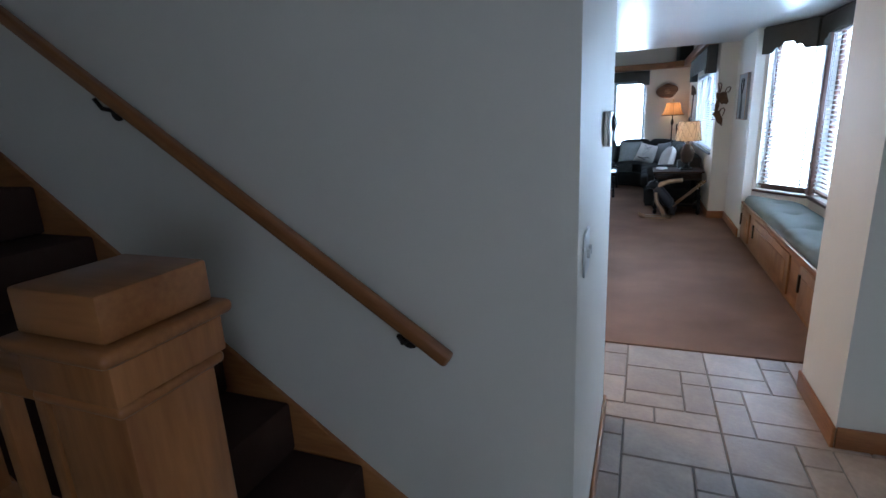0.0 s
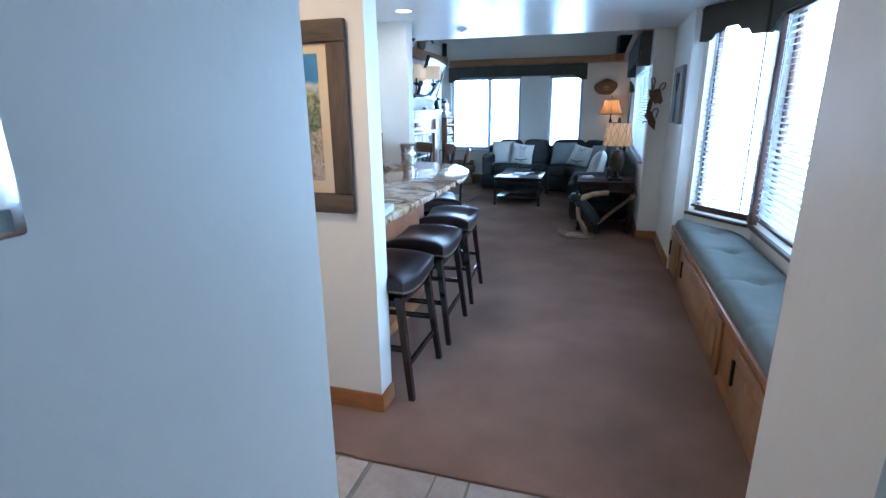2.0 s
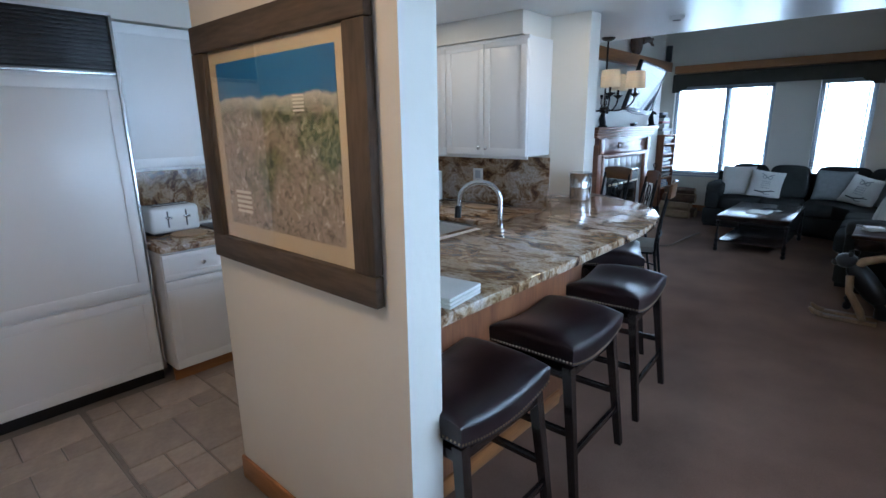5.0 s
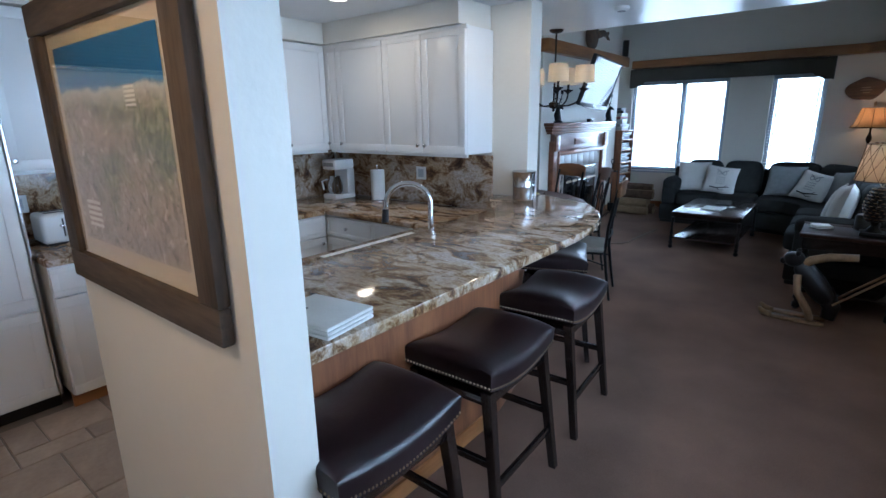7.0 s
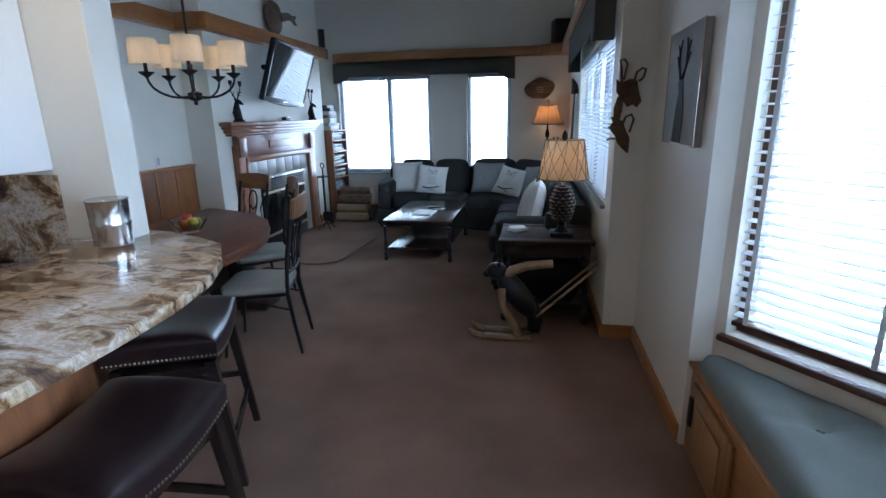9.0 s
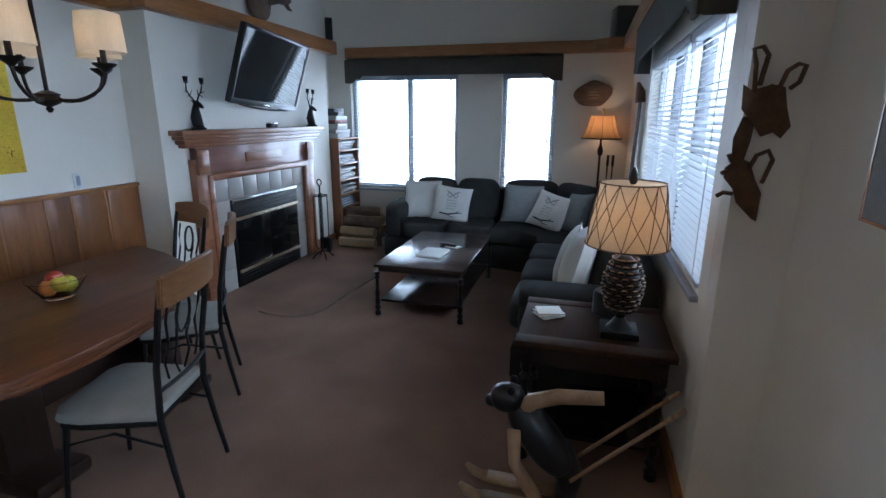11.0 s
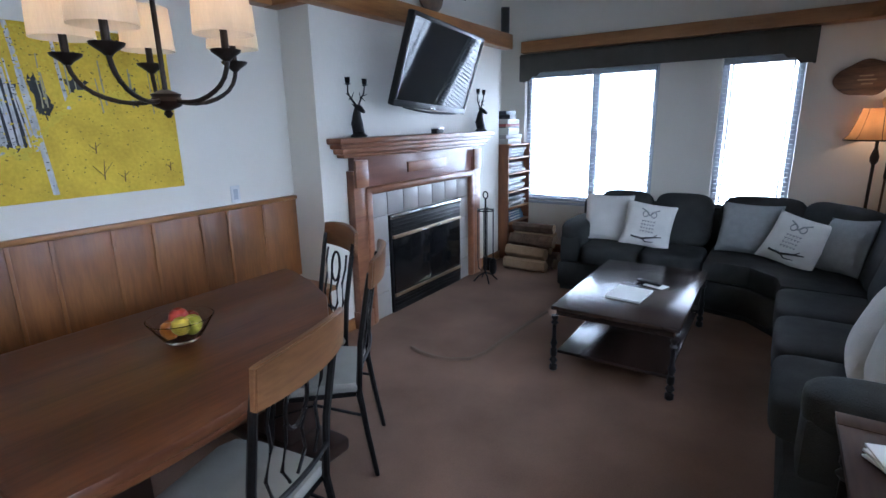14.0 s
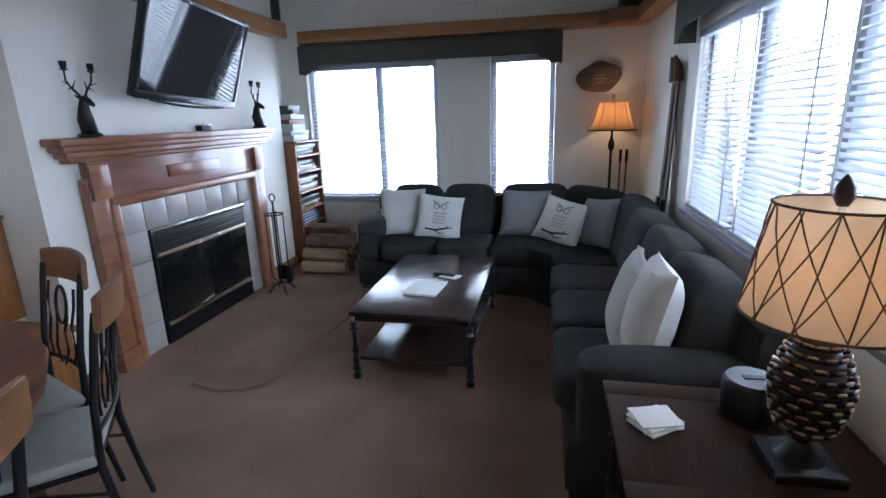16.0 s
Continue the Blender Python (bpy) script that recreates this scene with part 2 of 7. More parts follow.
CUTLOG = mat("cut_log", (0.42, 0.29, 0.17), 0.9, var=0.15, scale=12, fine=60, bump=0.3)
DAYLIGHT = glow("daylight_backdrop", (0.90, 0.96, 1.0), 4.5)
PLASTIC = mat("white_plastic", (0.72, 0.72, 0.70), 0.35, var=0.02)

# ---- building blocks ----
def bx(bm, x0, x1, y0, y1, z0, z1, m=None):
    c = Matrix.Translation(((x0 + x1) / 2, (y0 + y1) / 2, (z0 + z1) / 2)) @ Matrix.Diagonal((abs(x1 - x0), abs(y1 - y0), abs(z1 - z0), 1))
    return bmesh.ops.create_cube(bm, size=1, matrix=(m @ c) if m else c)["verts"]


def box(*a, bevel=0.0, m=None, seg=2):
    bm = bmesh.new()
    bx(bm, *a, m=m)
    if bevel:
        bmesh.ops.bevel(bm, geom=bm.edges[:], offset=bevel, segments=seg, affect="EDGES", profile=0.5)
    return bm


def prism(poly, z0, z1, bevel=0.0, bm=None):
    """An upright prism over a plan outline."""
    bm = bm or bmesh.new()
    lo, hi = [bm.verts.new((x, y, z0)) for x, y in poly], [bm.verts.new((x, y, z1)) for x, y in poly]
    top = bm.faces.new(hi)
    bot = bm.faces.new(lo[::-1])
    n = len(poly)
    for i in range(n):
        bm.faces.new((lo[i], lo[(i + 1) % n], hi[(i + 1) % n], hi[i]))
    bmesh.ops.recalc_face_normals(bm, faces=bm.faces[:])
    if bevel:
        bmesh.ops.bevel(bm, geom=list({e for f in (top, bot) for e in f.edges}), offset=bevel, segments=2, affect="EDGES", profile=0.5)
    return bm


def lathe(profile, n=20, at=(0, 0, 0), bm=None, cap=True):
    """A turned body from (radius, height) pairs."""
    bm = bm or bmesh.new()
    rings = []
    for r, z in profile:
        rings.append([bm.verts.new((at[0] + r * math.cos(2 * math.pi * i / n), at[1] + r * math.sin(2 * math.pi * i / n), at[2] + z)) for i in range(n)])
    for a, b in zip(rings, rings[1:]):
        for i in range(n):
            bm.faces.new((a[i], a[(i + 1) % n], b[(i + 1) % n], b[i]))
    if cap:
        bm.faces.new(rings[0][::-1])
        bm.faces.new(rings[-1])
    bmesh.ops.recalc_face_normals(bm, faces=bm.faces[:])
    return bm


def tube(pts, r, n=8, bm=None):
    """A rod along points; r is a radius or one for each point."""
    bm = bm or bmesh.new()
    pts = [Vector(p) for p in pts]
    rs = r if isinstance(r, (list, tuple)) else [r] * len(pts)
    rings = []
    for i, p in enumerate(pts):
        d = (pts[min(i + 1, len(pts) - 1)] - pts[max(i - 1, 0)]).normalized()
        q = d.to_track_quat("Z", "Y")
        rings.append([bm.verts.new(p + q @ Vector((rs[i] * math.cos(2 * math.pi * k / n), rs[i] * math.sin(2 * math.pi * k / n), 0))) for k in range(n)])
    for a, b in zip(rings, rings[1:]):
        best = min(range(n), key=lambda s: (a[0].co - b[s].co).length)
        for k in range(n):
            bm.faces.new((a[k], a[(k + 1) % n], b[(k + 1 + best) % n], b[(k + best) % n]))
    bm.faces.new(rings[0][::-1])
    bm.faces.new(rings[-1])
    bmesh.ops.recalc_face_normals(bm, faces=bm.faces[:])
    return bm


def soft(a, b, c, e=0.35, at=(0, 0, 0), m=None, nu=28, nv=16, bm=None):
    """A padded block (superquadric) with half sizes a, b, c."""
    bm = bm or bmesh.new()
    m = m or Matrix.Translation(at)

    def pw(v, k):
        return math.copysign(abs(v) ** k, v)

    rings = []
    for j in range(1, nv):
        v = -math.pi / 2 + math.pi * j / nv
        rings.append([bm.verts.new(m @ Vector((a * pw(math.cos(v), e) * pw(math.cos(2 * math.pi * i / nu), e), b * pw(math.cos(v), e) * pw(math.sin(2 * math.pi * i / nu), e), c * pw(math.sin(v), e)))) for i in range(nu)])
    lo, hi = bm.verts.new(m @ Vector((0, 0, -c))), bm.verts.new(m @ Vector((0, 0, c)))
    for p, q in zip(rings, rings[1:]):
        for i in range(nu):
            bm.faces.new((p[i], p[(i + 1) % nu], q[(i + 1) % nu], q[i]))
    for i in range(nu):
        bm.faces.new((lo, rings[0][(i + 1) % nu], rings[0][i]))
        bm.faces.new((hi, rings[-1][i], rings[-1][(i + 1) % nu]))
    return bm


def finish(name, bm, material, smooth=True):
    me = bpy.data.meshes.new(name)
    bm.to_mesh(me)
    bm.free()
    me.materials.append(material)
    if smooth:
        me.polygons.foreach_set("use_smooth", [True] * len(me.polygons))
        me.set_sharp_from_angle(angle=radians(35))
    return me


def part(name, bm, material, parent, label="", m=None):
    ob = new(name, finish(name, bm, material))
    ob.parent = parent
    if m:
        ob.matrix_local = m
    if label:
        ob["label"] = label
    return ob


def thing(name, m, label, category, group=""):
    ob = new(name)
    ob.empty_display_size = 0.1
    ob.matrix_world = m if isinstance(m, Matrix) else Matrix.Translation(m)
    return tagged(ob, label, category, group)


def solid(name, bm, material, label="", category="", kind="", group="", m=None):
    ob = new(name, finish(name, bm, material))
    if m:
        ob.matrix_world = m
    return tagged(ob, label, category, group, kind)


def struct(name, bm, material, label):
    return solid(name, bm, material, label, name.split("_")[0], "structure")


def wall_with_holes(u0, u1, z0, z1, holes, place):
    """A wall slab cut by rectangular holes. place(u, v0, v1) maps a box of (u range, z range) to a box in the plan."""
    bm = bmesh.new()
    us = sorted({u0, u1, *[h[0] for h in holes], *[h[1] for h in holes]})
    for a, b in zip(us, us[1:]):
        zs = [z0]
        for h in sorted([h for h in holes if h[0] <= a and h[1] >= b], key=lambda h: h[2]):
            bx(bm, *place(a, b), zs[-1], h[2])
            zs.append(h[3])
        bx(bm, *place(a, b), zs[-1], z1)
    return bm


# ---- the setting ----
CH = 2.41      # low ceiling
TOP = 3.5      # living room upper walls
XL, XR, YF = -2.95, 1.13, 12.96
struct("floor_hall", box(-4.2, 3.2, -2.2, 3.555, -0.10, 0.0), GROUT, "dark grout bed under the hall tiles")
struct("floor_kitchen", prism([(-3.6, 3.557), (-1.3, 3.557), (-1.3, 6.8), (-3.6, 6.8)], -0.10, 0.0), GROUT, "dark grout bed under the kitchen tiles")
struct("floor_carpet", prism([(-1.298, 3.557), (2.3, 3.557), (2.3, 13.3), (-3.4, 13.3), (-3.4, 6.802), (-1.298, 6.802)], -0.10, 0.012), CARPET, "brown wall-to-wall carpet with faint tracks")
struct("ceiling", box(-4.2, 3.2, -2.2, 8.20, CH, CH + 0.18), CEIL, "smooth white low ceiling")
struct("ceiling_living", prism([(-3.4, 8.05), (2.3, 8.05), (2.3, 13.3), (-3.4, 13.3)], TOP, TOP + 0.15), CEIL, "high white living room ceiling")
struct("wall_over_ceiling", box(-3.4, 2.3, 8.05, 8.198, CH + 0.183, TOP - 0.002), WALL, "white wall above the low ceiling edge")
# far wall with its two window openings
struct("wall_far", wall_with_holes(-3.4, 2.3, 0.0, TOP, [(-2.62, -1.06, 0.66, 2.22), (-0.47, 0.225, 0.66, 2.22)], lambda a, b: (a, b, YF, YF + 0.18)), WALL, "white textured wall with tall windows")
# side wall with the wide window
struct("wall_side", wall_with_holes(8.302, YF - 0.002, 0.0, TOP, [(8.45, 11.05, 0.93, 2.12)], lambda a, b: (XR, XR + 0.18, a, b)), WALL, "white textured wall with a wide window")
struct("wall_jog", box(1.345, 1.60, 6.98, 8.179, 0.0, TOP), WALL, "white textured wall beside the window seat")
struct("wall_jog_face", box(XR, 1.60, 8.18, 8.30, 0.0, TOP), WALL, "white narrow wall face")
# left wall of the dining area and the chimney breast
struct("wall_left", box(XL - 0.18, XL, 6.86, YF - 0.002, 0.0, TOP), WALL, "white textured dining wall")
struct("wall_breast", box(XL + 0.002, -2.64, 9.52, 12.30, 0.0, TOP), WALL, "white textured chimney breast")
# kitchen walls
struct("wall_kitchen_far", box(-3.62, -1.27, 6.70, 6.858, 0.0, CH - 0.002), WALL, "white kitchen wall ending at the bar")
struct("wall_kitchen_left", box(-3.62, -3.44, 1.0, 6.698, 0.0, CH - 0.002), WALL, "white kitchen wall")
struct("wall_soffit", prism([(-3.438, 2.6), (-3.02, 2.6), (-3.02, 6.30), (-1.60, 6.30), (-1.60, 6.698), (-3.438, 6.698)], 2.245, CH - 0.002), WALL, "white soffit over the wall cabinets")
struct("wall_picture", box(-1.56, -0.42, 3.93, 4.07, 0.0, CH - 0.002), WALL, "cream textured wall end with a framed print")
# hall
struct("wall_stair", box(-3.438, 0.055, 1.29, 2.645, 0.0, CH - 0.002), WALL, "white textured wall with a thermostat")
struct("wall_stair_back", box(-4.2, -3.44, -2.2, 1.0, 0.0, 4.2), WALL, "plain wall behind the stairs")
struct("wall_entry", box(1.105, 1.40, 2.66, 3.22, 0.0, CH - 0.002), WALL, "white wall end between hall and window seat")
struct("wall_entry_side", box(1.402, 3.2, 2.66, 2.84, 0.0, CH - 0.002), WALL, "plain hall wall")
struct("wall_entry_right", box(3.02, 3.2, -2.2, 2.658, 0.0, CH - 0.002), WALL, "plain hall wall")
# the opening in this unseen wall is made up to let fill light in
struct("wall_behind", wall_with_holes(-4.2, 3.2, 0.0, CH + 0.6, [(1.8, 2.7, 1.35, 2.15)], lambda a, b: (a, b, -2.38, -2.2)), WALL, "plain unseen hall wall with an added light opening")
# the bay with its three windows
BAY = [(1.44, 6.98), (1.885, 6.42), (1.885, 4.10), (1.44, 3.54)]


def bay_wall(name, p, q, cut):
    """One side of the bay: sill wall, head and side posts around an opening."""
    d = Vector((q[0] - p[0], q[1] - p[1], 0))
    w = d.length
    m = Matrix.Translation((p[0], p[1], 0)) @ Matrix.Rotation(math.atan2(d.y, d.x), 4, "Z")
    bm = bmesh.new()
    for a in ((0, w, 0, 0.62), (0, w, 2.30, CH), (0, cut, 0.62, 2.30), (w - cut, w, 0.62, 2.30)):
        bx(bm, a[0], a[1], 0.0, 0.14, a[2], a[3])
    ob = struct(name, bm, WALL, "white wall of the bay window")
    ob.matrix_world = m
    return m, w


bay_m = [bay_wall("wall_bay_far", BAY[0], BAY[1], 0.05), bay_wall("wall_bay", BAY[1], BAY[2], 0.03), bay_wall("wall_bay_near", BAY[2], BAY[3], 0.05)]
struct("wall_bay_return", box(1.402, 1.60, 3.222, 3.54, 0.0, CH - 0.002), WALL, "white wall end at the bay")

# daylight seen outside
def backdrop(name, bm):
    return solid(name, bm, DAYLIGHT, "bright white daylight outside the windows and the added opening", "backdrop", "structure")


backdrop("backdrop_far", box(-3.4, 1.1, 13.6, 13.62, 0.0, 3.0))
backdrop("backdrop_side", box(1.9, 1.92, 8.0, 11.6, 0.0, 3.0))
backdrop("backdrop_bay", prism([(1.60, 7.45), (2.35, 6.75), (2.45, 5.0), (2.35, 3.3), (2.37, 3.3), (2.48, 5.0), (2.37, 6.76), (1.61, 7.47)], 0.0, 3.0))
# unseen glowing sheet behind the made-up hall opening
backdrop("backdrop_hall_fill", box(0.9, 3.6, -2.72, -2.70, 0.0, 2.6))

# ---- trim: baseboards and ledges ----
def baseboard(name, *a):
    struct(name, box(*a, bevel=0.006), OAKX if abs(a[1] - a[0]) > abs(a[3] - a[2]) else OAK, "honey oak baseboard")


baseboard("baseboard_jog", 1.325, 1.343, 6.99, 8.16, 0.012, 0.115)
baseboard("baseboard_jog_face", 1.112, 1.343, 8.162, 8.178, 0.012, 0.115)
baseboard("baseboard_side", 1.112, 1.128, 8.18, 12.94, 0.012, 0.115)
baseboard("baseboard_far", -2.40, 1.11, 12.942, 12.958, 0.012, 0.115)
baseboard("baseboard_breast", -2.638, -2.622, 9.50, 9.76, 0.012, 0.115)
baseboard("baseboard_breast_end", -2.638, -2.622, 11.78, 12.32, 0.012, 0.115)
baseboard("baseboard_picture", -1.56, -0.402, 3.912, 3.928, 0.0, 0.115)
baseboard("baseboard_picture_end", -0.418, -0.402, 3.929, 4.066, 0.012, 0.115)
baseboard("baseboard_stair", 0.057, 0.073, 1.25, 2.645, 0.0, 0.115)
baseboard("baseboard_entry", 1.087, 1.103, 2.642, 3.22, 0.0, 0.115)
baseboard("baseboard_entry_face", 1.105, 3.0, 2.642, 2.658, 0.0, 0.115)
struct("trim_carpet_edge", box(-0.40, 1.40, 3.545, 3.575, 0.0, 0.016, bevel=0.006), CARPET, "bound carpet edge against the tiles")
struct("trim_ledge_far", prism([(-2.60, 12.78), (0.62, 12.78), (0.80, 12.62), (1.10, 12.62), (1.10, 12.958), (-2.60, 12.958)], 2.43, 2.56, 0.008), LEDGE, "honey wood ledge along the far wall")
struct("trim_ledge_side", box(0.96, 1.127, 8.2, 12.60, 2.43, 2.56, bevel=0.008), OAK, "honey wood ledge above the side window")
struct("trim_ledge_breast", box(-2.638, -2.52, 9.42, 12.40, 2.43, 2.585, bevel=0.008), OAK, "honey wood ledge across the chimney breast")
struct("trim_ledge_breast_side", box(-2.948, -2.64, 9.40, 9.518, 2.43, 2.585, bevel=0.008), LEDGE, "honey wood ledge on the side of the breast")
struct("trim_ledge_left", box(-2.948, -2.84, 8.2, 9.398, 2.43, 2.585, bevel=0.008), OAK, "honey wood ledge along the dining wall")

# ---- windows with blinds ----
def let_through(m, amount):
    """Thin slats: part of the daylight comes through them."""
    t = m.node_tree
    tr, mx = t.nodes.new("ShaderNodeBsdfTranslucent"), t.nodes.new("ShaderNodeMixShader")
    tr.inputs[0].default_value, mx.inputs[0].default_value = (0.85, 0.87, 0.9, 1), amount
    t.links.new(t.nodes["Principled BSDF"].outputs[0], mx.inputs[1])
    t.links.new(tr.outputs[0], mx.inputs[2])
    t.links.new(mx.outputs[0], t.nodes["Material Output"].inputs[0])


WOODSLAT = mat("painted_wood_slat", (0.62, 0.63, 0.64), 0.5, var=0.04, scale=6, bump=0.03)
let_through(BLIND, 0.65)
let_through(WOODSLAT, 0.12)
# frame colours hold the backlit look: blue-grey far, darker at the side window
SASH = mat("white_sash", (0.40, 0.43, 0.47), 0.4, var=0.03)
BACKLITSASH = mat("backlit_sash", (0.24, 0.25, 0.28), 0.4, var=0.03)
PANE = glass("window_pane")


def window(name, m, w, z0, z1, mullions, material, label, sill=True):
    """A window in local coordinates: u along x from 0 to w, the room on the side of -y."""
    top = thing(name, m, label, "window")
    top["kind"] = "structure"
    t = 0.045 if material != SASH else 0.062
    for a in ((0.002, w - 0.002, z0 + 0.002, z0 + t), (0.002, w - 0.002, z1 - t, z1 - 0.002), (0.002, t, z0 + t, z1 - t), (w - t, w - 0.002, z0 + t, z1 - t)):
        part("window_frame", box(a[0], a[1], 0.07, 0.12, a[2], a[3], bevel=0.004), material, top)
    for u in mullions:
        part("window_mullion", box(u - 0.035, u + 0.035, 0.06, 0.125, z0 + t, z1 - t, bevel=0.004), material, top)
    edges = [t, *mullions, w - t]
    for a, b in zip(edges, edges[1:]):
        p = part("pane", box(a + 0.03, b - 0.03, 0.094, 0.098, z0 + t, z1 - t), PANE, top)
        p.visible_shadow = False
    if sill:
        part("window_sill", box(-0.02, w + 0.02, -0.035, 0.068, z0 - 0.03, z0 - 0.001, bevel=0.006), material, top)
    return top


def blind(m, w, z0, z1, rail, tilt=8.0, slats=BLIND, pitch=0.046, label="white horizontal slat blind lowered over a window"):
    top = thing("window_blind", m, label, "window blind")
    part("head_rail", box(0.01, w - 0.01, -0.03, 0.03, z1 - 0.05, z1 - 0.004, bevel=0.004), rail, top)
    part("bottom_rail", box(0.012, w - 0.012, -0.026, 0.026, z0, z0 + 0.022, bevel=0.004), rail, top, "dark wood bottom rail" if rail == WOODBLIND else "")
    bm = bmesh.new()
    bx(bm, 0.012, w - 0.012, -0.52 * pitch, 0.52 * pitch, -0.0012, 0.0012)
    me = finish("slat", bm, slats)
    n = int((z1 - z0 - 0.09) / pitch)
    for i in range(n):
        o = new("slat", me)
        o.parent = top
        o.matrix_local = Matrix.Translation((0, 0, z0 + 0.05 + i * pitch)) @ Matrix.Rotation(radians(tilt), 4, "X")
    for u in (0.12 * w, 0.88 * w) if w < 1.2 else (0.08 * w, 0.36 * w, 0.64 * w, 0.92 * w):
        part("ladder_tape", box(u - 0.010, u + 0.010, -0.0265, -0.0255, z0 + 0.02, z1 - 0.05), slats, top)
    part("pull_cord", tube([(0.09, -0.035, z1 - 0.05), (0.092, -0.036, z0 + 0.75)], 0.0025, 5), BLIND, top)
    return top


def facing_y(x, y):
    return Matrix.Translation((x, y, 0))


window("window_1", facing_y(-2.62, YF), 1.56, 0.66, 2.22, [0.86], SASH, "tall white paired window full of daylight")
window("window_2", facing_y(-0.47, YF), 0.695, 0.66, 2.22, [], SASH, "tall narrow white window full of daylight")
blind(facing_y(-2.60, YF + 0.03), 0.80, 0.68, 2.20, SASH, 4)
blind(facing_y(-1.78, YF + 0.03), 0.70, 0.68, 2.20, SASH, 4)
blind(facing_y(-0.455, YF + 0.03), 0.665, 0.68, 2.20, SASH, 4)
side_m = Matrix.Translation((XR, 11.05, 0)) @ Matrix.Rotation(-math.pi / 2, 4, "Z")
window("window_3", side_m, 2.6, 0.93, 2.12, [0.87, 1.73], BACKLITSASH, "wide three-part window, pale frame coloured dark as backlit")
for u in (0.02, 0.89, 1.75):
    blind(side_m @ Matrix.Translation((u, 0.02, 0)), 0.83, 0.95, 2.11, SASH, 24, WOODSLAT, 0.034)
for k, (m, w) in enumerate(bay_m):
    window("window_%d" % (k + 4), m @ Matrix.Translation((0.05 if k != 1 else 0.03, 0, 0)), w - (0.10 if k != 1 else 0.06), 0.62, 2.30, [] if k != 1 else [1.13], WOODBLIND, "bay window with dark wood frame")
    if k != 1:
        blind(m @ Matrix.Translation((0.06, 0.02, 0)), w - 0.12, 0.67, 2.28, WOODBLIND, 9, WOODSLAT)
    else:
        blind(m @ Matrix.Translation((0.05, 0.02, 0)), 1.08, 0.67, 2.28, WOODBLIND, 9, WOODSLAT)
        blind(m @ Matrix.Translation((1.19, 0.02, 0)), 1.06, 0.67, 2.28, WOODBLIND, 9, WOODSLAT)
for p in BAY[1:3]:
    struct("trim_bay_post", box(p[0] - 0.035, p[0] + 0.02, p[1] - 0.05, p[1] + 0.05, 0.625, 2.30, bevel=0.006), WOODBLIND, "dark wood corner post of the bay")


# ---- fabric valances ----
def valance(name, m, w, z0, z1, drop, depth, label):
    """A padded cornice: straight middle, deeper scalloped ends."""
    e = 0.16
    outline = [(0, z0 - drop), (e * 0.75, z0 - drop), (e, z0 - drop * 0.45), (e * 1.35, z0 - drop * 0.45), (e * 1.6, z0)]
    outline += [(w - u, z) for u, z in outline[::-1]] + [(w, z1), (0, z1)]
    top = thing(name, m, label, "valance")
    bm = prism(outline, 0, 0.02, 0.004)
    bmesh.ops.transform(bm, matrix=Matrix(((1, 0, 0, 0), (0, 0, -1, -depth), (0, 1, 0, 0), (0, 0, 0, 1))), verts=bm.verts[:])
    bmesh.ops.recalc_face_normals(bm, faces=bm.faces[:])
    part("front", bm, VAL, top)
    part("top_board", box(0.0, w, -depth + 0.0, -0.004, z1, z1 + 0.018), VAL, top)
    for u in (0.0, w - 0.02):
        part("return", box(u, u + 0.02, -depth + 0.002, -0.004, z0 - drop, z1), VAL, top)
    part("piping", tube([(0, -depth - 0.022, z1 - 0.012), (w, -depth - 0.022, z1 - 0.012)], 0.006, 6), VAL, top)
    return top


valance("valance", facing_y(-2.62, YF - 0.01), 2.905, 2.20, 2.40, 0.09, 0.14, "dark olive padded fabric valance over the far windows")
valance("valance", side_m @ Matrix.Translation((-0.08, -0.01, 0)), 2.72, 2.12, 2.40, 0.08, 0.12, "dark olive padded fabric valance over the side window")
for k, (m, w) in enumerate(bay_m):
    valance("valance", m @ Matrix.Translation((0.04, -0.02, 0)), w - 0.10, 2.21, 2.385, 0.09, 0.07, "dark olive padded fabric valance in the bay")


# ---- window seat ----
seat = thing("window_bench", (1.365, 3.25, 0), "knotty pine window seat built into the bay", "bench")
part("body", prism([(0.03, 0.0), (0.03, 3.72), (0.06, 3.72), (0.50, 3.16), (0.50, 0.86), (0.07, 0.30), (0.24, 0.0)], 0.012, 0.44), PINE, seat)
part("face_frame", box(0.0, 0.028, 0.0, 3.72, 0.012, 0.44, bevel=0.004), OAK, seat)
part("top_board", prism([(-0.018, 0.0), (-0.018, 3.725), (0.07, 3.725), (0.51, 3.165), (0.51, 0.85), (0.06, 0.29), (0.22, 0.0)], 0.441, 0.462, 0.004), OAK, seat)
for y0, y1 in ((0.14, 1.16), (1.48, 2.92), (3.18, 3.64)):
    d = part("door", box(-0.018, -0.001, y0, y1, 0.06, 0.40, bevel=0.006), PINE, seat)
    part("raised_panel", box(-0.026, -0.0185, y0 + 0.08, y1 - 0.08, 0.13, 0.33, bevel=0.0035), PINE, d)
    part("finger_pull", box(-0.034, -0.0185, y1 - 0.05, y1 - 0.02, 0.20, 0.34, bevel=0.004), BRONZE, d, "dark bronze pull")
cush = thing("seat_cushion", (1.365, 3.25, 0.462), "sage green tufted cushion on the window seat", "cushion")
bm = bmesh.new()
NX, NY = 20, 120
tufts = [(0.20, 0.45), (0.20, 1.15), (0.20, 1.85), (0.20, 2.55), (0.20, 3.15)]


def cush_w(y):
    return 0.50 - max(0.0, y - 3.16) * 0.80 - max(0.0, 0.86 - y) * 0.80


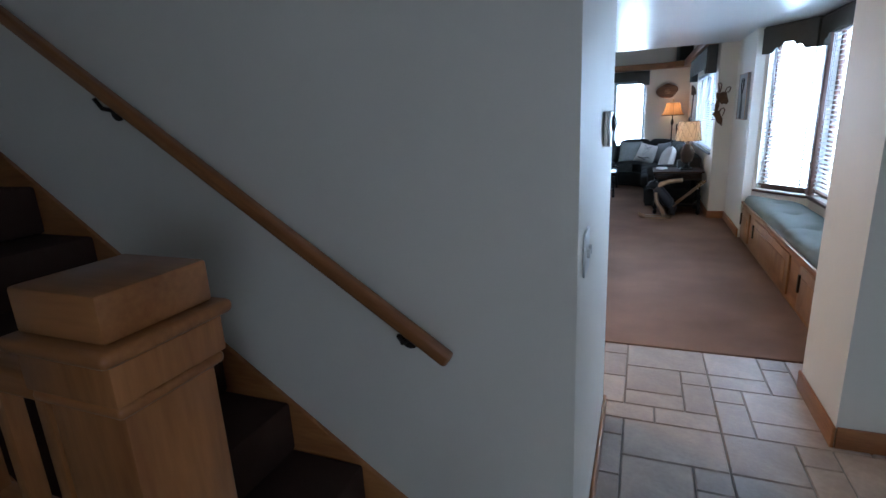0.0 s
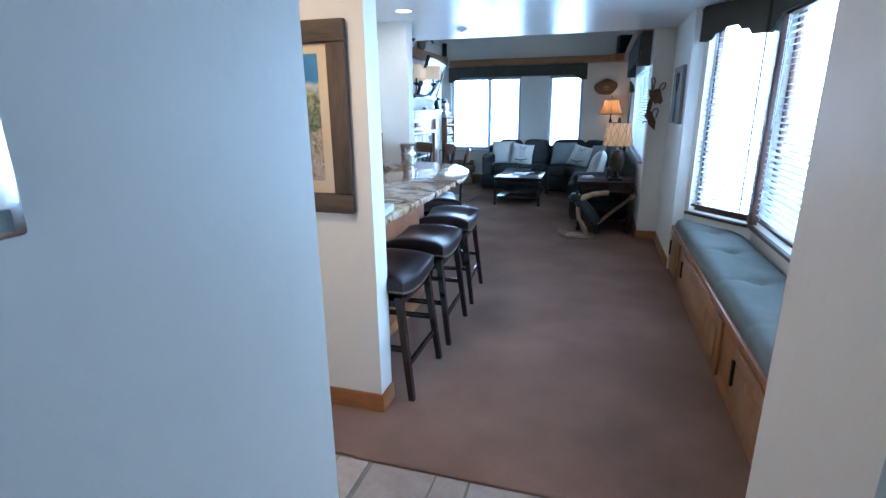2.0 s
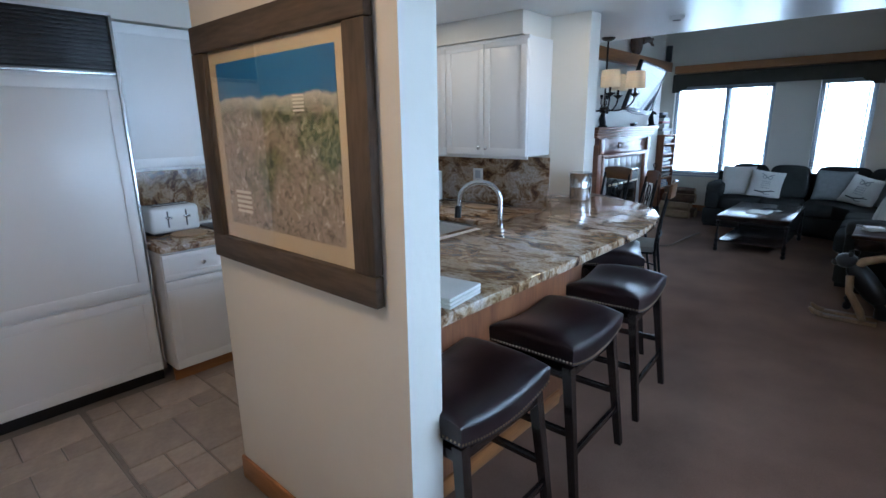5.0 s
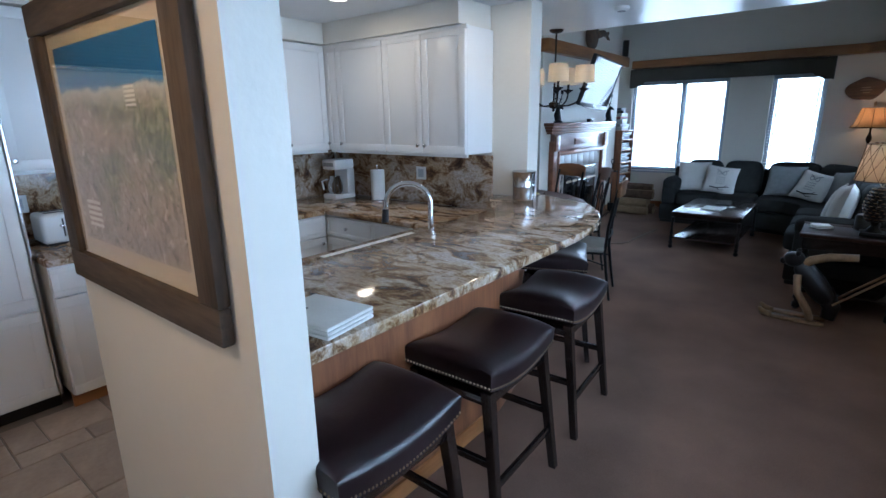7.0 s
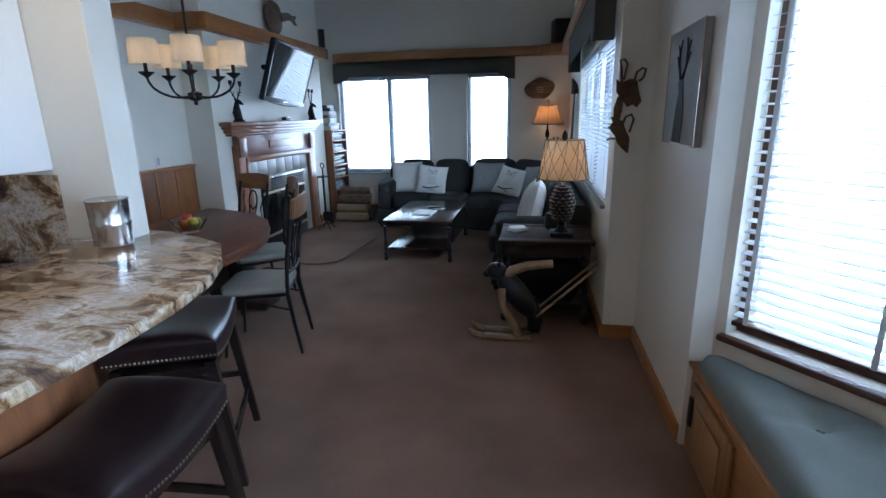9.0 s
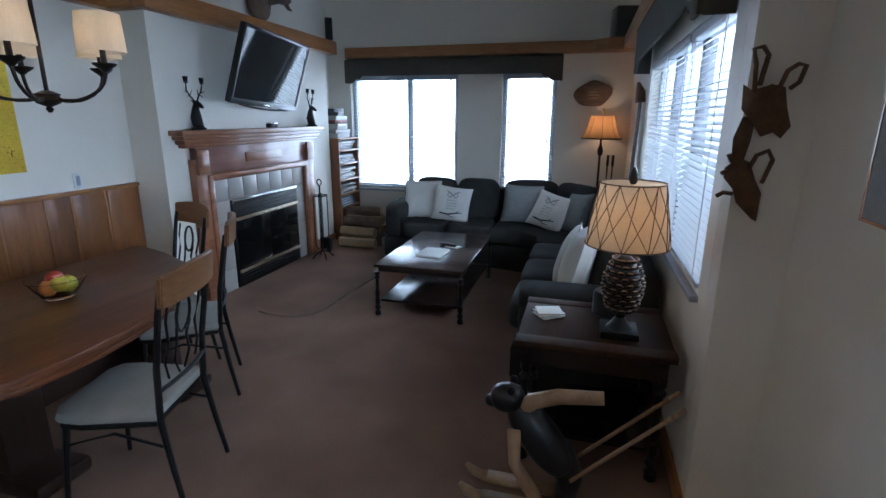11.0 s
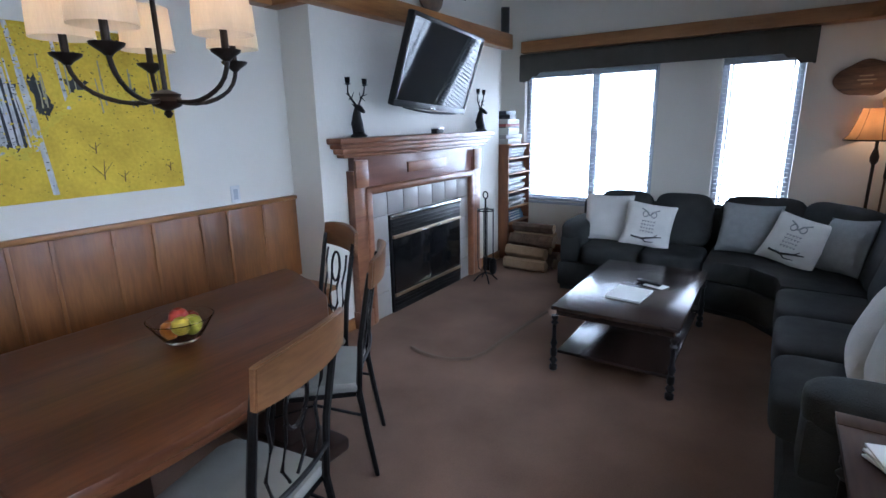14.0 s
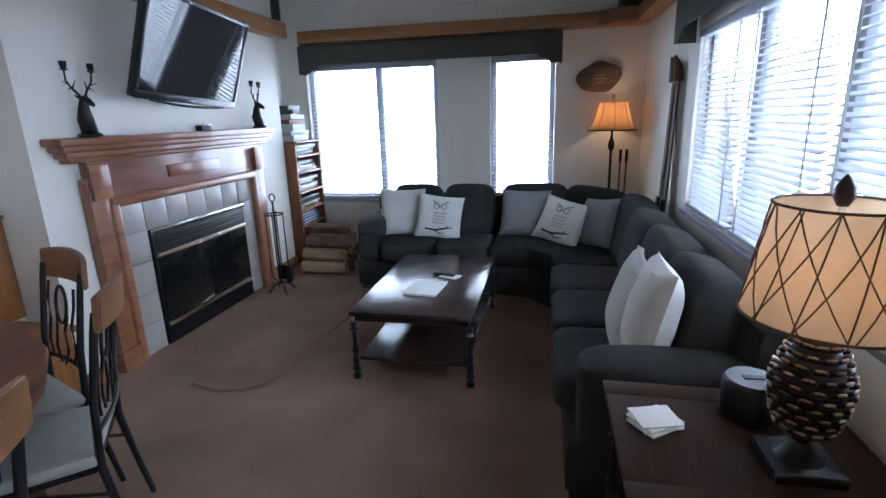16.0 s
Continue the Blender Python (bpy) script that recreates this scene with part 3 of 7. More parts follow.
def cush_h(x, y, w):
    edge = min(x, w - x, y - 0.02, 3.66 - y)
    h = 0.078 * (1 - (1 - min(1.0, max(0.0, edge / 0.075))) ** 2.4) ** 0.5
    for tx, ty in tufts:
        r = math.hypot(x - tx - 0.04, (y - ty) * 0.8)
        h -= 0.035 * math.exp(-(r / 0.055) ** 2) + 0.012 * math.exp(-((y - ty) / 0.03) ** 2)
    return max(h, 0.0) + 0.006 * noise.noise((x * 6, y * 6, 1))


grid = []
for j in range(NY + 1):
    y = 0.02 + 3.64 * j / NY
    w = cush_w(y) - 0.03
    across = [0.0, 0.01, 0.03, 0.06, *np.linspace(0.12, 0.88, NX - 7), 0.94, 0.97, 0.99, 1.0]
    grid.append([bm.verts.new((w * f, y, 0.012 + cush_h(w * f, y, w))) for f in across])
for a, b in zip(grid, grid[1:]):
    for i in range(NX):
        bm.faces.new((a[i], a[i + 1], b[i + 1], b[i]))
low = [[bm.verts.new((v.co.x, v.co.y, 0.001)) for v in (row[0], row[-1])] for row in grid]
for k in range(NY):
    bm.faces.new((low[k][0], grid[k][0], grid[k + 1][0], low[k + 1][0]))
    bm.faces.new((grid[k][-1], low[k][1], low[k + 1][1], grid[k + 1][-1]))
bmesh.ops.recalc_face_normals(bm, faces=bm.faces[:])
part("pad", bm, SAGE, cush)
for tx, ty in tufts:
    part("button", soft(0.014, 0.014, 0.006, 1.0, at=(tx + 0.04, ty, 0.05), nu=12, nv=6), SAGE, cush)

# ---- corner sofa ----
sofa = thing("sectional_sofa", (0, 0, 0), "charcoal grey fabric corner sofa with loose cushions", "sofa")
OUT = [(0.26, 9.08), (0.26, 11.05), (0.20, 11.30), (0.02, 11.50), (-0.28, 11.58), (-1.60, 11.58), (-1.60, 12.50), (0.55, 12.50), (1.08, 11.95), (1.08, 9.08)]
part("base", prism(OUT, 0.05, 0.30, 0.03), SOFA, sofa)
part("skirt", prism([(0.28, 9.10), (0.28, 11.05), (0.22, 11.29), (0.03, 11.52), (-0.28, 11.60), (-1.58, 11.60), (-1.58, 12.48), (0.53, 12.48), (1.06, 11.93), (1.06, 9.10)], 0.013, 0.049), SOFA, sofa)
for y0, y1 in ((9.27, 9.87), (9.88, 10.48), (10.49, 11.06)):
    part("seat_cushion", soft(0.27, (y1 - y0) / 2, 0.10, 0.32, at=(0.47, (y0 + y1) / 2, 0.395)), SOFA, sofa)
    lean = Matrix.Translation((0.83, (y0 + y1) / 2, 0.70)) @ Matrix.Rotation(radians(14), 4, "Y")
    part("back_cushion", soft(0.125, (y1 - y0) / 2 - 0.003, 0.25, 0.45, m=lean), SOFA, sofa)
for x0, x1 in ((-1.38, -0.86), (-0.85, -0.33)):
    part("seat_cushion", soft((x1 - x0) / 2, 0.27, 0.10, 0.32, at=((x0 + x1) / 2, 11.79, 0.395)), SOFA, sofa)
    lean = Matrix.Translation(((x0 + x1) / 2, 12.16, 0.70)) @ Matrix.Rotation(radians(-14), 4, "X")
    part("back_cushion", soft((x1 - x0) / 2 - 0.003, 0.125, 0.25, 0.45, m=lean), SOFA, sofa)
part("corner_seat", prism([(0.22, 11.07), (0.19, 11.30), (0.02, 11.49), (-0.32, 11.55), (-0.32, 12.15), (0.50, 12.15), (0.80, 11.75), (0.80, 11.07)], 0.301, 0.49, 0.045), SOFA, sofa)
for p, a in (((0.05, 12.16), 0), ((0.58, 11.93), -48), ((0.84, 11.38), -90)):
    lean = Matrix.Translation((*p, 0.70)) @ Matrix.Rotation(radians(a), 4, "Z") @ Matrix.Rotation(radians(-14), 4, "X")
    part("back_cushion", soft(0.33, 0.125, 0.255, 0.45, m=lean), SOFA, sofa)
part("back_frame", prism([(1.085, 9.09), (1.085, 11.96), (0.56, 12.51), (-1.59, 12.51), (-1.59, 12.30), (0.48, 12.30), (0.93, 11.85), (0.93, 9.09)], 0.302, 0.82, 0.04), SOFA, sofa)


def arm(m, long):
    o = part("arm", box(-0.10, 0.10, 0, long, 0.302, 0.56, bevel=0.03), SOFA, sofa, m=m)
    part("arm_roll", soft(0.125, long / 2 + 0.01, 0.10, 0.55, at=(0, long / 2, 0.59)), SOFA, o)


arm(Matrix.Translation((-1.49, 11.58, 0)), 0.74)
arm(Matrix.Translation((0.30, 9.15, 0)) @ Matrix.Rotation(radians(-90), 4, "Z"), 0.66)


# ---- pillows ----
def pillow(w, h, t, m, material, label, owl=False, fringe=False):
    top = thing("throw_pillow", m, label, "pillow", "pillows on the sofa")
    bm = bmesh.new()
    n = 14
    sides = []
    for s in (1, -1):
        g = []
        for j in range(n + 1):
            row = []
            for i in range(n + 1):
                u, v = 2 * i / n - 1, 2 * j / n - 1
                pinch = 1 - 0.07 * (1 - abs(v) ** 2) * abs(u) ** 3
                pinch2 = 1 - 0.07 * (1 - abs(u) ** 2) * abs(v) ** 3
                d = t / 2 * ((1 - u ** 2) * (1 - v ** 2)) ** 0.42 + 0.006 * noise.noise((u * 3 + w * 9, v * 3, s))* (1 - u ** 4) * (1 - v ** 4)
                row.append(bm.verts.new((u * w / 2 * pinch, -s * d, h / 2 + v * h / 2 * pinch2)))
            g.append(row)
        for a, b in zip(g, g[1:]):
            for i in range(n):
                bm.faces.new((a[i], a[i + 1], b[i + 1], b[i]) if s > 0 else (a[i], b[i], b[i + 1], a[i + 1]))
        sides.append(g)
    bmesh.ops.remove_doubles(bm, verts=bm.verts[:], dist=0.0008)
    part("cover", bm, material, top)
    if fringe:
        bm = bmesh.new()
        rnd = random.Random(int(w * 1000))
        for k in range(60):
            f = k / 60 * 4
            q, r = int(f), f - int(f)
            px, pz, dx, dz = ((2 * r - 1, -1, 0, -1), (1, 2 * r - 1, 1, 0), (1 - 2 * r, 1, 0, 1), (-1, 1 - 2 * r, -1, 0))[q]
            a = Vector((px * w / 2 * 0.95, 0, h / 2 + pz * h / 2 * 0.95))
            b = a + Vector((dx, 0, dz)) * 0.018 + Vector((rnd.uniform(-0.012, 0.012), rnd.uniform(-0.01, 0.01), rnd.uniform(-0.012, 0.012)))
            tube([a, b], [0.006, 0.003], 5, bm)
        part("fringe", bm, material, top)
    if owl:
        # printed owl: facing discs, dotted breast and a branch
        def skin(u, v):
            d = t / 2 * ((1 - min(1, abs(u)) ** 2) * (1 - min(1, abs(v)) ** 2)) ** 0.42
            return Vector((u * w / 2, -d - 0.005, h / 2 + v * h / 2))
        bm = bmesh.new()
        for sx in (-0.16, 0.16):
            tube([skin(sx + 0.11 * math.cos(a), 0.42 + 0.13 * math.sin(a)) for a in np.linspace(0, 6.2, 12)], 0.005, 5, bm)
            tube([skin(sx * 2.2, 0.66), skin(sx * 0.9, 0.55), skin(0, 0.36)], 0.006, 5, bm)
        for r in range(4):
            for c in range(5):
                u, v = (c - 2) * 0.11, 0.10 - r * 0.15
                tube([skin(u - 0.03, v + 0.03), skin(u, v - 0.03), skin(u + 0.03, v + 0.03)], 0.004, 4, bm)
        part("printed_owl", bm, GREYP, top, "grey printed owl")
        bm = bmesh.new()
        tube([skin(-0.55, -0.62), skin(-0.1, -0.66), skin(0.3, -0.55), skin(0.62, -0.48)], [0.011, 0.010, 0.008, 0.004], 6, bm)
        tube([skin(-0.1, -0.66), skin(0.05, -0.78), skin(0.35, -0.74)], [0.008, 0.006, 0.003], 5, bm)
        tube([skin(0.3, -0.55), skin(0.45, -0.40)], [0.006, 0.003], 5, bm)
        part("printed_branch", bm, BLACK, top, "black printed branch")
    return top


def lean_pose(x, y, z, face, back, roll=0):
    """Standing on its lower edge, facing the direction given in degrees (0 looks along -y), leaning back."""
    return Matrix.Translation((x, y, z)) @ Matrix.Rotation(radians(face), 4, "Z") @ Matrix.Rotation(radians(-back), 4, "X") @ Matrix.Rotation(radians(roll), 4, "Y")


pillow(0.46, 0.46, 0.16, lean_pose(-1.22, 11.84, 0.49, 4, 16), IVORY, "plain ivory textured pillow leaning on the sofa")
pillow(0.44, 0.42, 0.15, lean_pose(-0.85, 11.74, 0.49, 10, 20, 8), IVORY, "ivory pillow with a printed owl", owl=True)
pillow(0.47, 0.45, 0.16, lean_pose(-0.05, 11.88, 0.49, -10, 20), GREYP, "soft grey furry pillow in the sofa corner")
pillow(0.44, 0.42, 0.15, lean_pose(0.22, 11.66, 0.49, -22, 28, 12), IVORY, "ivory pillow with a printed owl and branch", owl=True)
pillow(0.45, 0.43, 0.16, lean_pose(0.55, 11.55, 0.49, -60, 18, -8), GREYP, "pale grey pillow beside the sofa corner")
pillow(0.45, 0.45, 0.15, lean_pose(0.50, 9.72, 0.49, -92, 16, 3), IVORY, "ivory fringed pillow on the sofa", fringe=True)
pillow(0.48, 0.49, 0.21, lean_pose(0.57, 9.47, 0.49, -93, 13, -2), IVORY, "plain ivory pillow near the sofa arm")


# ---- coffee table ----
ct = thing("coffee_table", (-0.63, 10.57, 0.012), "espresso wooden coffee table with a low shelf", "table")
LACQUER = wood("satin_lacquer", (0.034, 0.019, 0.014), (0.016, 0.010, 0.008), 0.2, "y", 5)
part("tabletop", box(-0.385, 0.385, -0.665, 0.665, 0.435, 0.463, bevel=0.008), LACQUER, ct)
part("apron", box(-0.355, 0.355, -0.635, 0.635, 0.395, 0.434), ESPRESSO, ct)
part("shelf", box(-0.345, 0.345, -0.625, 0.625, 0.125, 0.147, bevel=0.005), LACQUER, ct)
PROF = [(0.012, 0.0), (0.026, 0.012), (0.026, 0.04), (0.014, 0.05), (0.028, 0.075), (0.014, 0.10), (0.022, 0.115), (0.022, 0.155), (0.013, 0.165), (0.024, 0.20), (0.013, 0.23), (0.013, 0.33), (0.026, 0.345), (0.013, 0.36), (0.022, 0.375), (0.022, 0.395)]
for sx in (-1, 1):
    for sy in (-1, 1):
        part("leg", lathe(PROF, 14, at=(sx * 0.362, sy * 0.642, 0)), IRON, ct, "turned black leg")
book = thing("book", Matrix.Translation((-0.63, 10.37, 0.476)) @ Matrix.Rotation(radians(-6), 4, "Z"), "white paperback guide lying on the coffee table", "book")
part("pages", box(-0.118, 0.108, -0.14, 0.14, 0.0, 0.012), PAPER, book)
part("cover", box(-0.12, 0.11, -0.143, 0.143, 0.0125, 0.015), PAPER, book)
rc = thing("remote_control", Matrix.Translation((-0.57, 10.68, 0.476)) @ Matrix.Rotation(radians(70), 4, "Z"), "black remote control on the coffee table", "remote")
part("body", box(-0.022, 0.022, -0.09, 0.09, 0.004, 0.022, bevel=0.006), BLACK, rc)
part("keypad", box(-0.014, 0.014, -0.06, 0.06, 0.0222, 0.0238), IRON, rc)
part("note", box(-0.05, 0.05, -0.13, 0.02, 0.0, 0.0015), PAPER, rc, "white card")

# ---- end table with lamp ----
et = thing("end_table", (0.722, 8.645, 0.012), "dark brown wooden end table with black legs", "table")
part("tabletop", box(-0.35, 0.35, -0.305, 0.305, 0.628, 0.655, bevel=0.006), wood("endtable_wood", (0.054, 0.026, 0.014), (0.026, 0.012, 0.007), 0.55, "y", 5), et)
bpy.data.materials["endtable_wood"].node_tree.nodes["Principled BSDF"].inputs["Specular IOR Level"].default_value = 0.12
for y in (-0.205, 0.205):
    part("border_board", box(-0.352, 0.352, y - 0.10 if y < 0 else y + 0.015, y - 0.015 if y < 0 else y + 0.10, 0.6552, 0.6575, bevel=0.001), bpy.data.materials["endtable_wood"], et)
part("apron", box(-0.32, 0.32, -0.275, 0.275, 0.53, 0.627), ESPRESSO, et)
part("shelf", box(-0.30, 0.30, -0.255, 0.255, 0.15, 0.172, bevel=0.004), ESPRESSO, et)
for sx in (-1, 1):
    for sy in (-1, 1):
        part("leg", lathe([(r * 1.15, z * 1.34) for r, z in PROF], 14, at=(sx * 0.30, sy * 0.255, 0)), IRON, et, "turned black leg")
for sy in (-1, 1):
    part("drawer_edge", box(-0.326, -0.321, sy * 0.14 - 0.11, sy * 0.14 + 0.11, 0.545, 0.615, bevel=0.001), ESPRESSO, et)

# shaded gaps and orange lamplight are put into the scale and tip colours
CONE = mat("cone_scales", (0.022, 0.013, 0.009), 0.45, var=0.25, scale=20, bump=0.2)
LITTIP = mat("lamplit_cone_tips", (0.33, 0.20, 0.10), 0.5, var=0.2, scale=20)
SHADE = shade_mat("parchment_shade", (0.62, 0.47, 0.31))
LINEN = shade_mat("linen_shade", (0.74, 0.66, 0.52), streaks=True)
SILK = shade_mat("amber_shade", (0.66, 0.36, 0.15), streaks=True)
tl = thing("table_lamp", (0.835, 8.56, 0.667), "pine cone lamp with a twig-laced parchment shade", "lamp")
part("base", prism([(-0.085, -0.085), (0.085, -0.085), (0.085, 0.085), (-0.085, 0.085)], 0.0, 0.035, 0.008), IRON, tl, "black stepped base")
part("neck", lathe([(0.06, 0.035), (0.045, 0.05), (0.022, 0.085), (0.03, 0.115)], 16), IRON, tl)
body = part("cone", lathe([(0.02, 0.11), (0.056, 0.14), (0.078, 0.19), (0.079, 0.25), (0.064, 0.32), (0.043, 0.37), (0.02, 0.39)], 20), CONE, tl, "dark pine cone body")
bm, bt = bmesh.new(), bmesh.new()
for r in range(10):
    z = 0.13 + r * 0.026
    rad = 0.055 + 0.030 * math.sin((z - 0.11) / 0.28 * math.pi) - 0.022 * max(0, (z - 0.25) / 0.14)
    for k in range(12):
        a = 2 * math.pi * (k + 0.5 * (r % 2)) / 12
        m = Matrix.Rotation(a, 4, "Z") @ Matrix.Translation((rad, 0, z)) @ Matrix.Rotation(radians(-38), 4, "Y")
        soft(0.018, 0.018, 0.007, 0.7, m=m, nu=8, nv=5, bm=bm)
        soft(0.004, 0.014, 0.0038, 0.8, m=m @ Matrix.Translation((0.016, 0, 0.002)), nu=6, nv=4, bm=bt)
part("scale_cover", bm, CONE, body)["kind"] = "stuff"
part("tip_cover", bt, LITTIP, body, "pale tips of the cone scales, coloured as lamplit")["kind"] = "stuff"
sh = part("shade", lathe([(0.183, 0.44), (0.138, 0.72)], 40, cap=False), SHADE, tl, "glowing parchment shade")
rnd = random.Random(5)
TWINE = mat("brown_twine", (0.13, 0.075, 0.04), 0.8, var=0.2, scale=30)


def on_shade(a, f, r0=0.1855, r1=0.1405):
    r = r0 + (r1 - r0) * f
    return Vector((r * math.cos(a), r * math.sin(a), 0.44 + 0.28 * f))


for k in range(11):
    for sgn, span in ((1, 0.85), (-1, 0.85), (1, 0.30)):
        a0 = 2 * math.pi * k / 11 + rnd.uniform(-0.06, 0.06)
        part("lacing_strand", tube([on_shade(a0 + sgn * span * f, f) for f in np.linspace(0, 1, 6)], 0.0021, 5), TWINE, sh, "brown twine")
for f in (0, 1):
    part("shade_ring", tube([on_shade(a, f) for a in np.linspace(0, 2 * math.pi, 41)], 0.0035, 6), TWINE, sh)
part("bulb", soft(0.03, 0.03, 0.045, 1.0, at=(0, 0, 0.50), nu=16, nv=10), glow("lamp_bulb", (1.0, 0.72, 0.45), 4), tl)
part("harp", tube([(0, 0, 0.39), (0.05, 0, 0.47), (0.05, 0, 0.60), (0, 0, 0.72), (-0.05, 0, 0.60), (-0.05, 0, 0.47), (0, 0, 0.39)], 0.003, 5), BRASS, tl)
part("finial", lathe([(0.012, 0.715), (0.022, 0.735), (0.020, 0.76), (0.010, 0.78), (0.002, 0.79)], 12), CONE, tl, "small pine cone finial")
point_lamp("table_lamp_light", (0.835, 8.56, 1.24), 1.0, WARM, 0.04)
nap = thing("napkin_stack", Matrix.Translation((0.50, 8.70, 0.668)) @ Matrix.Rotation(radians(30), 4, "Z"), "folded cream paper napkins on the end table", "napkins")
for i in range(4):
    part("napkin", box(-0.065, 0.065, -0.055, 0.055, 0.0, 0.007, bevel=0.002), PAPER, nap, m=Matrix.Translation((0, 0, 0.0072 * i)) @ Matrix.Rotation(radians((7, -9, 4, -14)[i]), 4, "Z"))
sp = thing("small_speaker", (0.80, 8.80, 0.667), "black drum-shaped speaker on the end table", "speaker")
part("body", lathe([(0.075, 0.0), (0.085, 0.01), (0.085, 0.115), (0.075, 0.13)], 24), BLACK, sp)
part("buttons", box(-0.03, 0.03, -0.012, 0.012, 0.1305, 0.133), IRON, sp)

# ---- carved bear on skis ----
BEARW = wood("carved_pine", (0.36, 0.22, 0.11), (0.20, 0.11, 0.05), 0.4, "z", 5, coat=0.4)
bear = solid("bear_carving", soft(0.055, 0.05, 0.045, 0.9, at=(-0.10, 0.0, 0.36)), BLACK, "carved bear on wooden skis with thin poles", "carving", m=Matrix.Translation((0.51, 8.13, 0.012)) @ Matrix.Scale(1.35, 4))
bb = bmesh.new()
bb.from_mesh(bear.data)
soft(0.062, 0.06, 0.15, 0.85, m=Matrix.Translation((0.01, 0.0, 0.235)) @ Matrix.Rotation(radians(-38), 4, "Y"), bm=bb)
soft(0.024, 0.022, 0.020, 0.9, at=(-0.148, -0.005, 0.345), nu=14, nv=8, bm=bb)
for sy in (-0.035, 0.035):
    soft(0.014, 0.008, 0.016, 0.9, at=(-0.085, sy, 0.405), nu=10, nv=6, bm=bb)
tube([(0.06, 0.02, 0.19), (0.11, 0.01, 0.10), (0.10, 0.0, 0.03)], [0.055, 0.045, 0.035], 12, bb)
nblack = len(bb.faces)
tube([(-0.07, 0, 0.30), (-0.02, -0.02, 0.37), (0.06, -0.02, 0.40), (0.19, -0.02, 0.415)], [0.026, 0.026, 0.024, 0.021], 10, bb)
tube([(-0.07, -0.05, 0.28), (-0.06, -0.085, 0.19), (0.0, -0.085, 0.09), (0.02, -0.06, 0.03)], [0.022, 0.020, 0.022, 0.02], 10, bb)
for sy in (-0.05, 0.05):
    bx(bb, -0.17, 0.09, sy - 0.028, sy + 0.028, 0.0, 0.016)
    tube([(-0.17, sy, 0.008), (-0.215, sy, 0.02), (-0.24, sy, 0.045)], [0.02, 0.018, 0.008], 8, bb)
    tube([(0.11, sy, 0.13), (0.42, sy + 0.06, 0.40)], 0.0065, 6, bb)
    tube([(0.385, sy + 0.03, 0.385), (0.405, sy + 0.09, 0.365)], 0.008, 6, bb)
bb.to_mesh(bear.data)
bb.free()
bear.data.materials.append(BEARW)
for i, p in enumerate(bear.data.polygons):
    p.material_index = 0 if i < nblack else 1
    p.use_smooth = True

# ---- floor lamp, plaque, skis, loudspeakers ----
fl = thing("floor_lamp", (0.80, 12.72, 0.012), "bronze floor lamp with a glowing amber bell shade", "lamp")
part("base", lathe([(0.14, 0.0), (0.14, 0.015), (0.10, 0.03), (0.04, 0.05), (0.02, 0.09)], 24), BRONZE, fl)
part("pole", tube([(0, 0, 0.05), (0, 0, 1.45)], 0.013, 10), BRONZE, fl)
part("cone_ornament", lathe([(0.013, 1.20), (0.030, 1.23), (0.034, 1.27), (0.020, 1.32), (0.014, 1.34)], 14), BRONZE, fl)
fs = part("shade", lathe([(0.235, 1.42), (0.20, 1.46), (0.165, 1.56), (0.135, 1.68)], 36, cap=False), SILK, fl, "amber silk bell shade")
part("trim_band", tube([(0.237 * math.cos(a), 0.237 * math.sin(a), 1.415) for a in np.linspace(0, 2 * math.pi, 37)], 0.007, 6), BRONZE, fs)
for k in range(8):
    a = 2 * math.pi * k / 8
    part("seam", tube([(r * math.cos(a), r * math.sin(a), z) for r, z in ((0.237, 1.42), (0.202, 1.46), (0.167, 1.56), (0.137, 1.68))], 0.0025, 4), BRONZE, fs)
part("bulb", soft(0.03, 0.03, 0.045, 1.0, at=(0, 0, 1.53), nu=16, nv=10), glow("floor_bulb", (1.0, 0.66, 0.38), 8), fl)
part("finial", lathe([(0.004, 1.66), (0.005, 1.70), (0.018, 1.72), (0.02, 1.745), (0.004, 1.77)], 10), BRASS, fl)
point_lamp("floor_lamp_light", (0.80, 12.72, 1.56), 5.0, WARM, 0.04)
pl = thing("wood_plaque", (0.66, 12.958, 1.945), "live-edge walnut slab plaque on the wall", "plaque")
outline = [(0.215 * math.cos(a) * (1 + 0.10 * math.sin(2 * a + 0.6) + 0.05 * math.sin(3 * a)), 0.155 * math.sin(a) * (1 + 0.12 * math.cos(a - 0.6) + 0.05 * math.sin(5 * a))) for a in np.linspace(0, 2 * math.pi, 33)[:-1]]
bm = prism(outline, 0, 0.03, 0.006)
bmesh.ops.transform(bm, matrix=Matrix.Rotation(math.pi / 2, 4, "X"), verts=bm.verts[:])
part("slab", bm, wood("slab_wood", (0.20, 0.105, 0.05), (0.06, 0.03, 0.016), 0.45, "x", 7), pl)
bm = bmesh.new()
for k, (u, v, l) in enumerate(((-0.04, 0.03, 0.10), (-0.05, -0.005, 0.13), (-0.02, -0.04, 0.08))):
    bx(bm, u, u + l, -0.0325, -0.0305, v - 0.006, v + 0.006)
part("carved_lines", bm, CUTLOG, pl, "pale illegible carving")
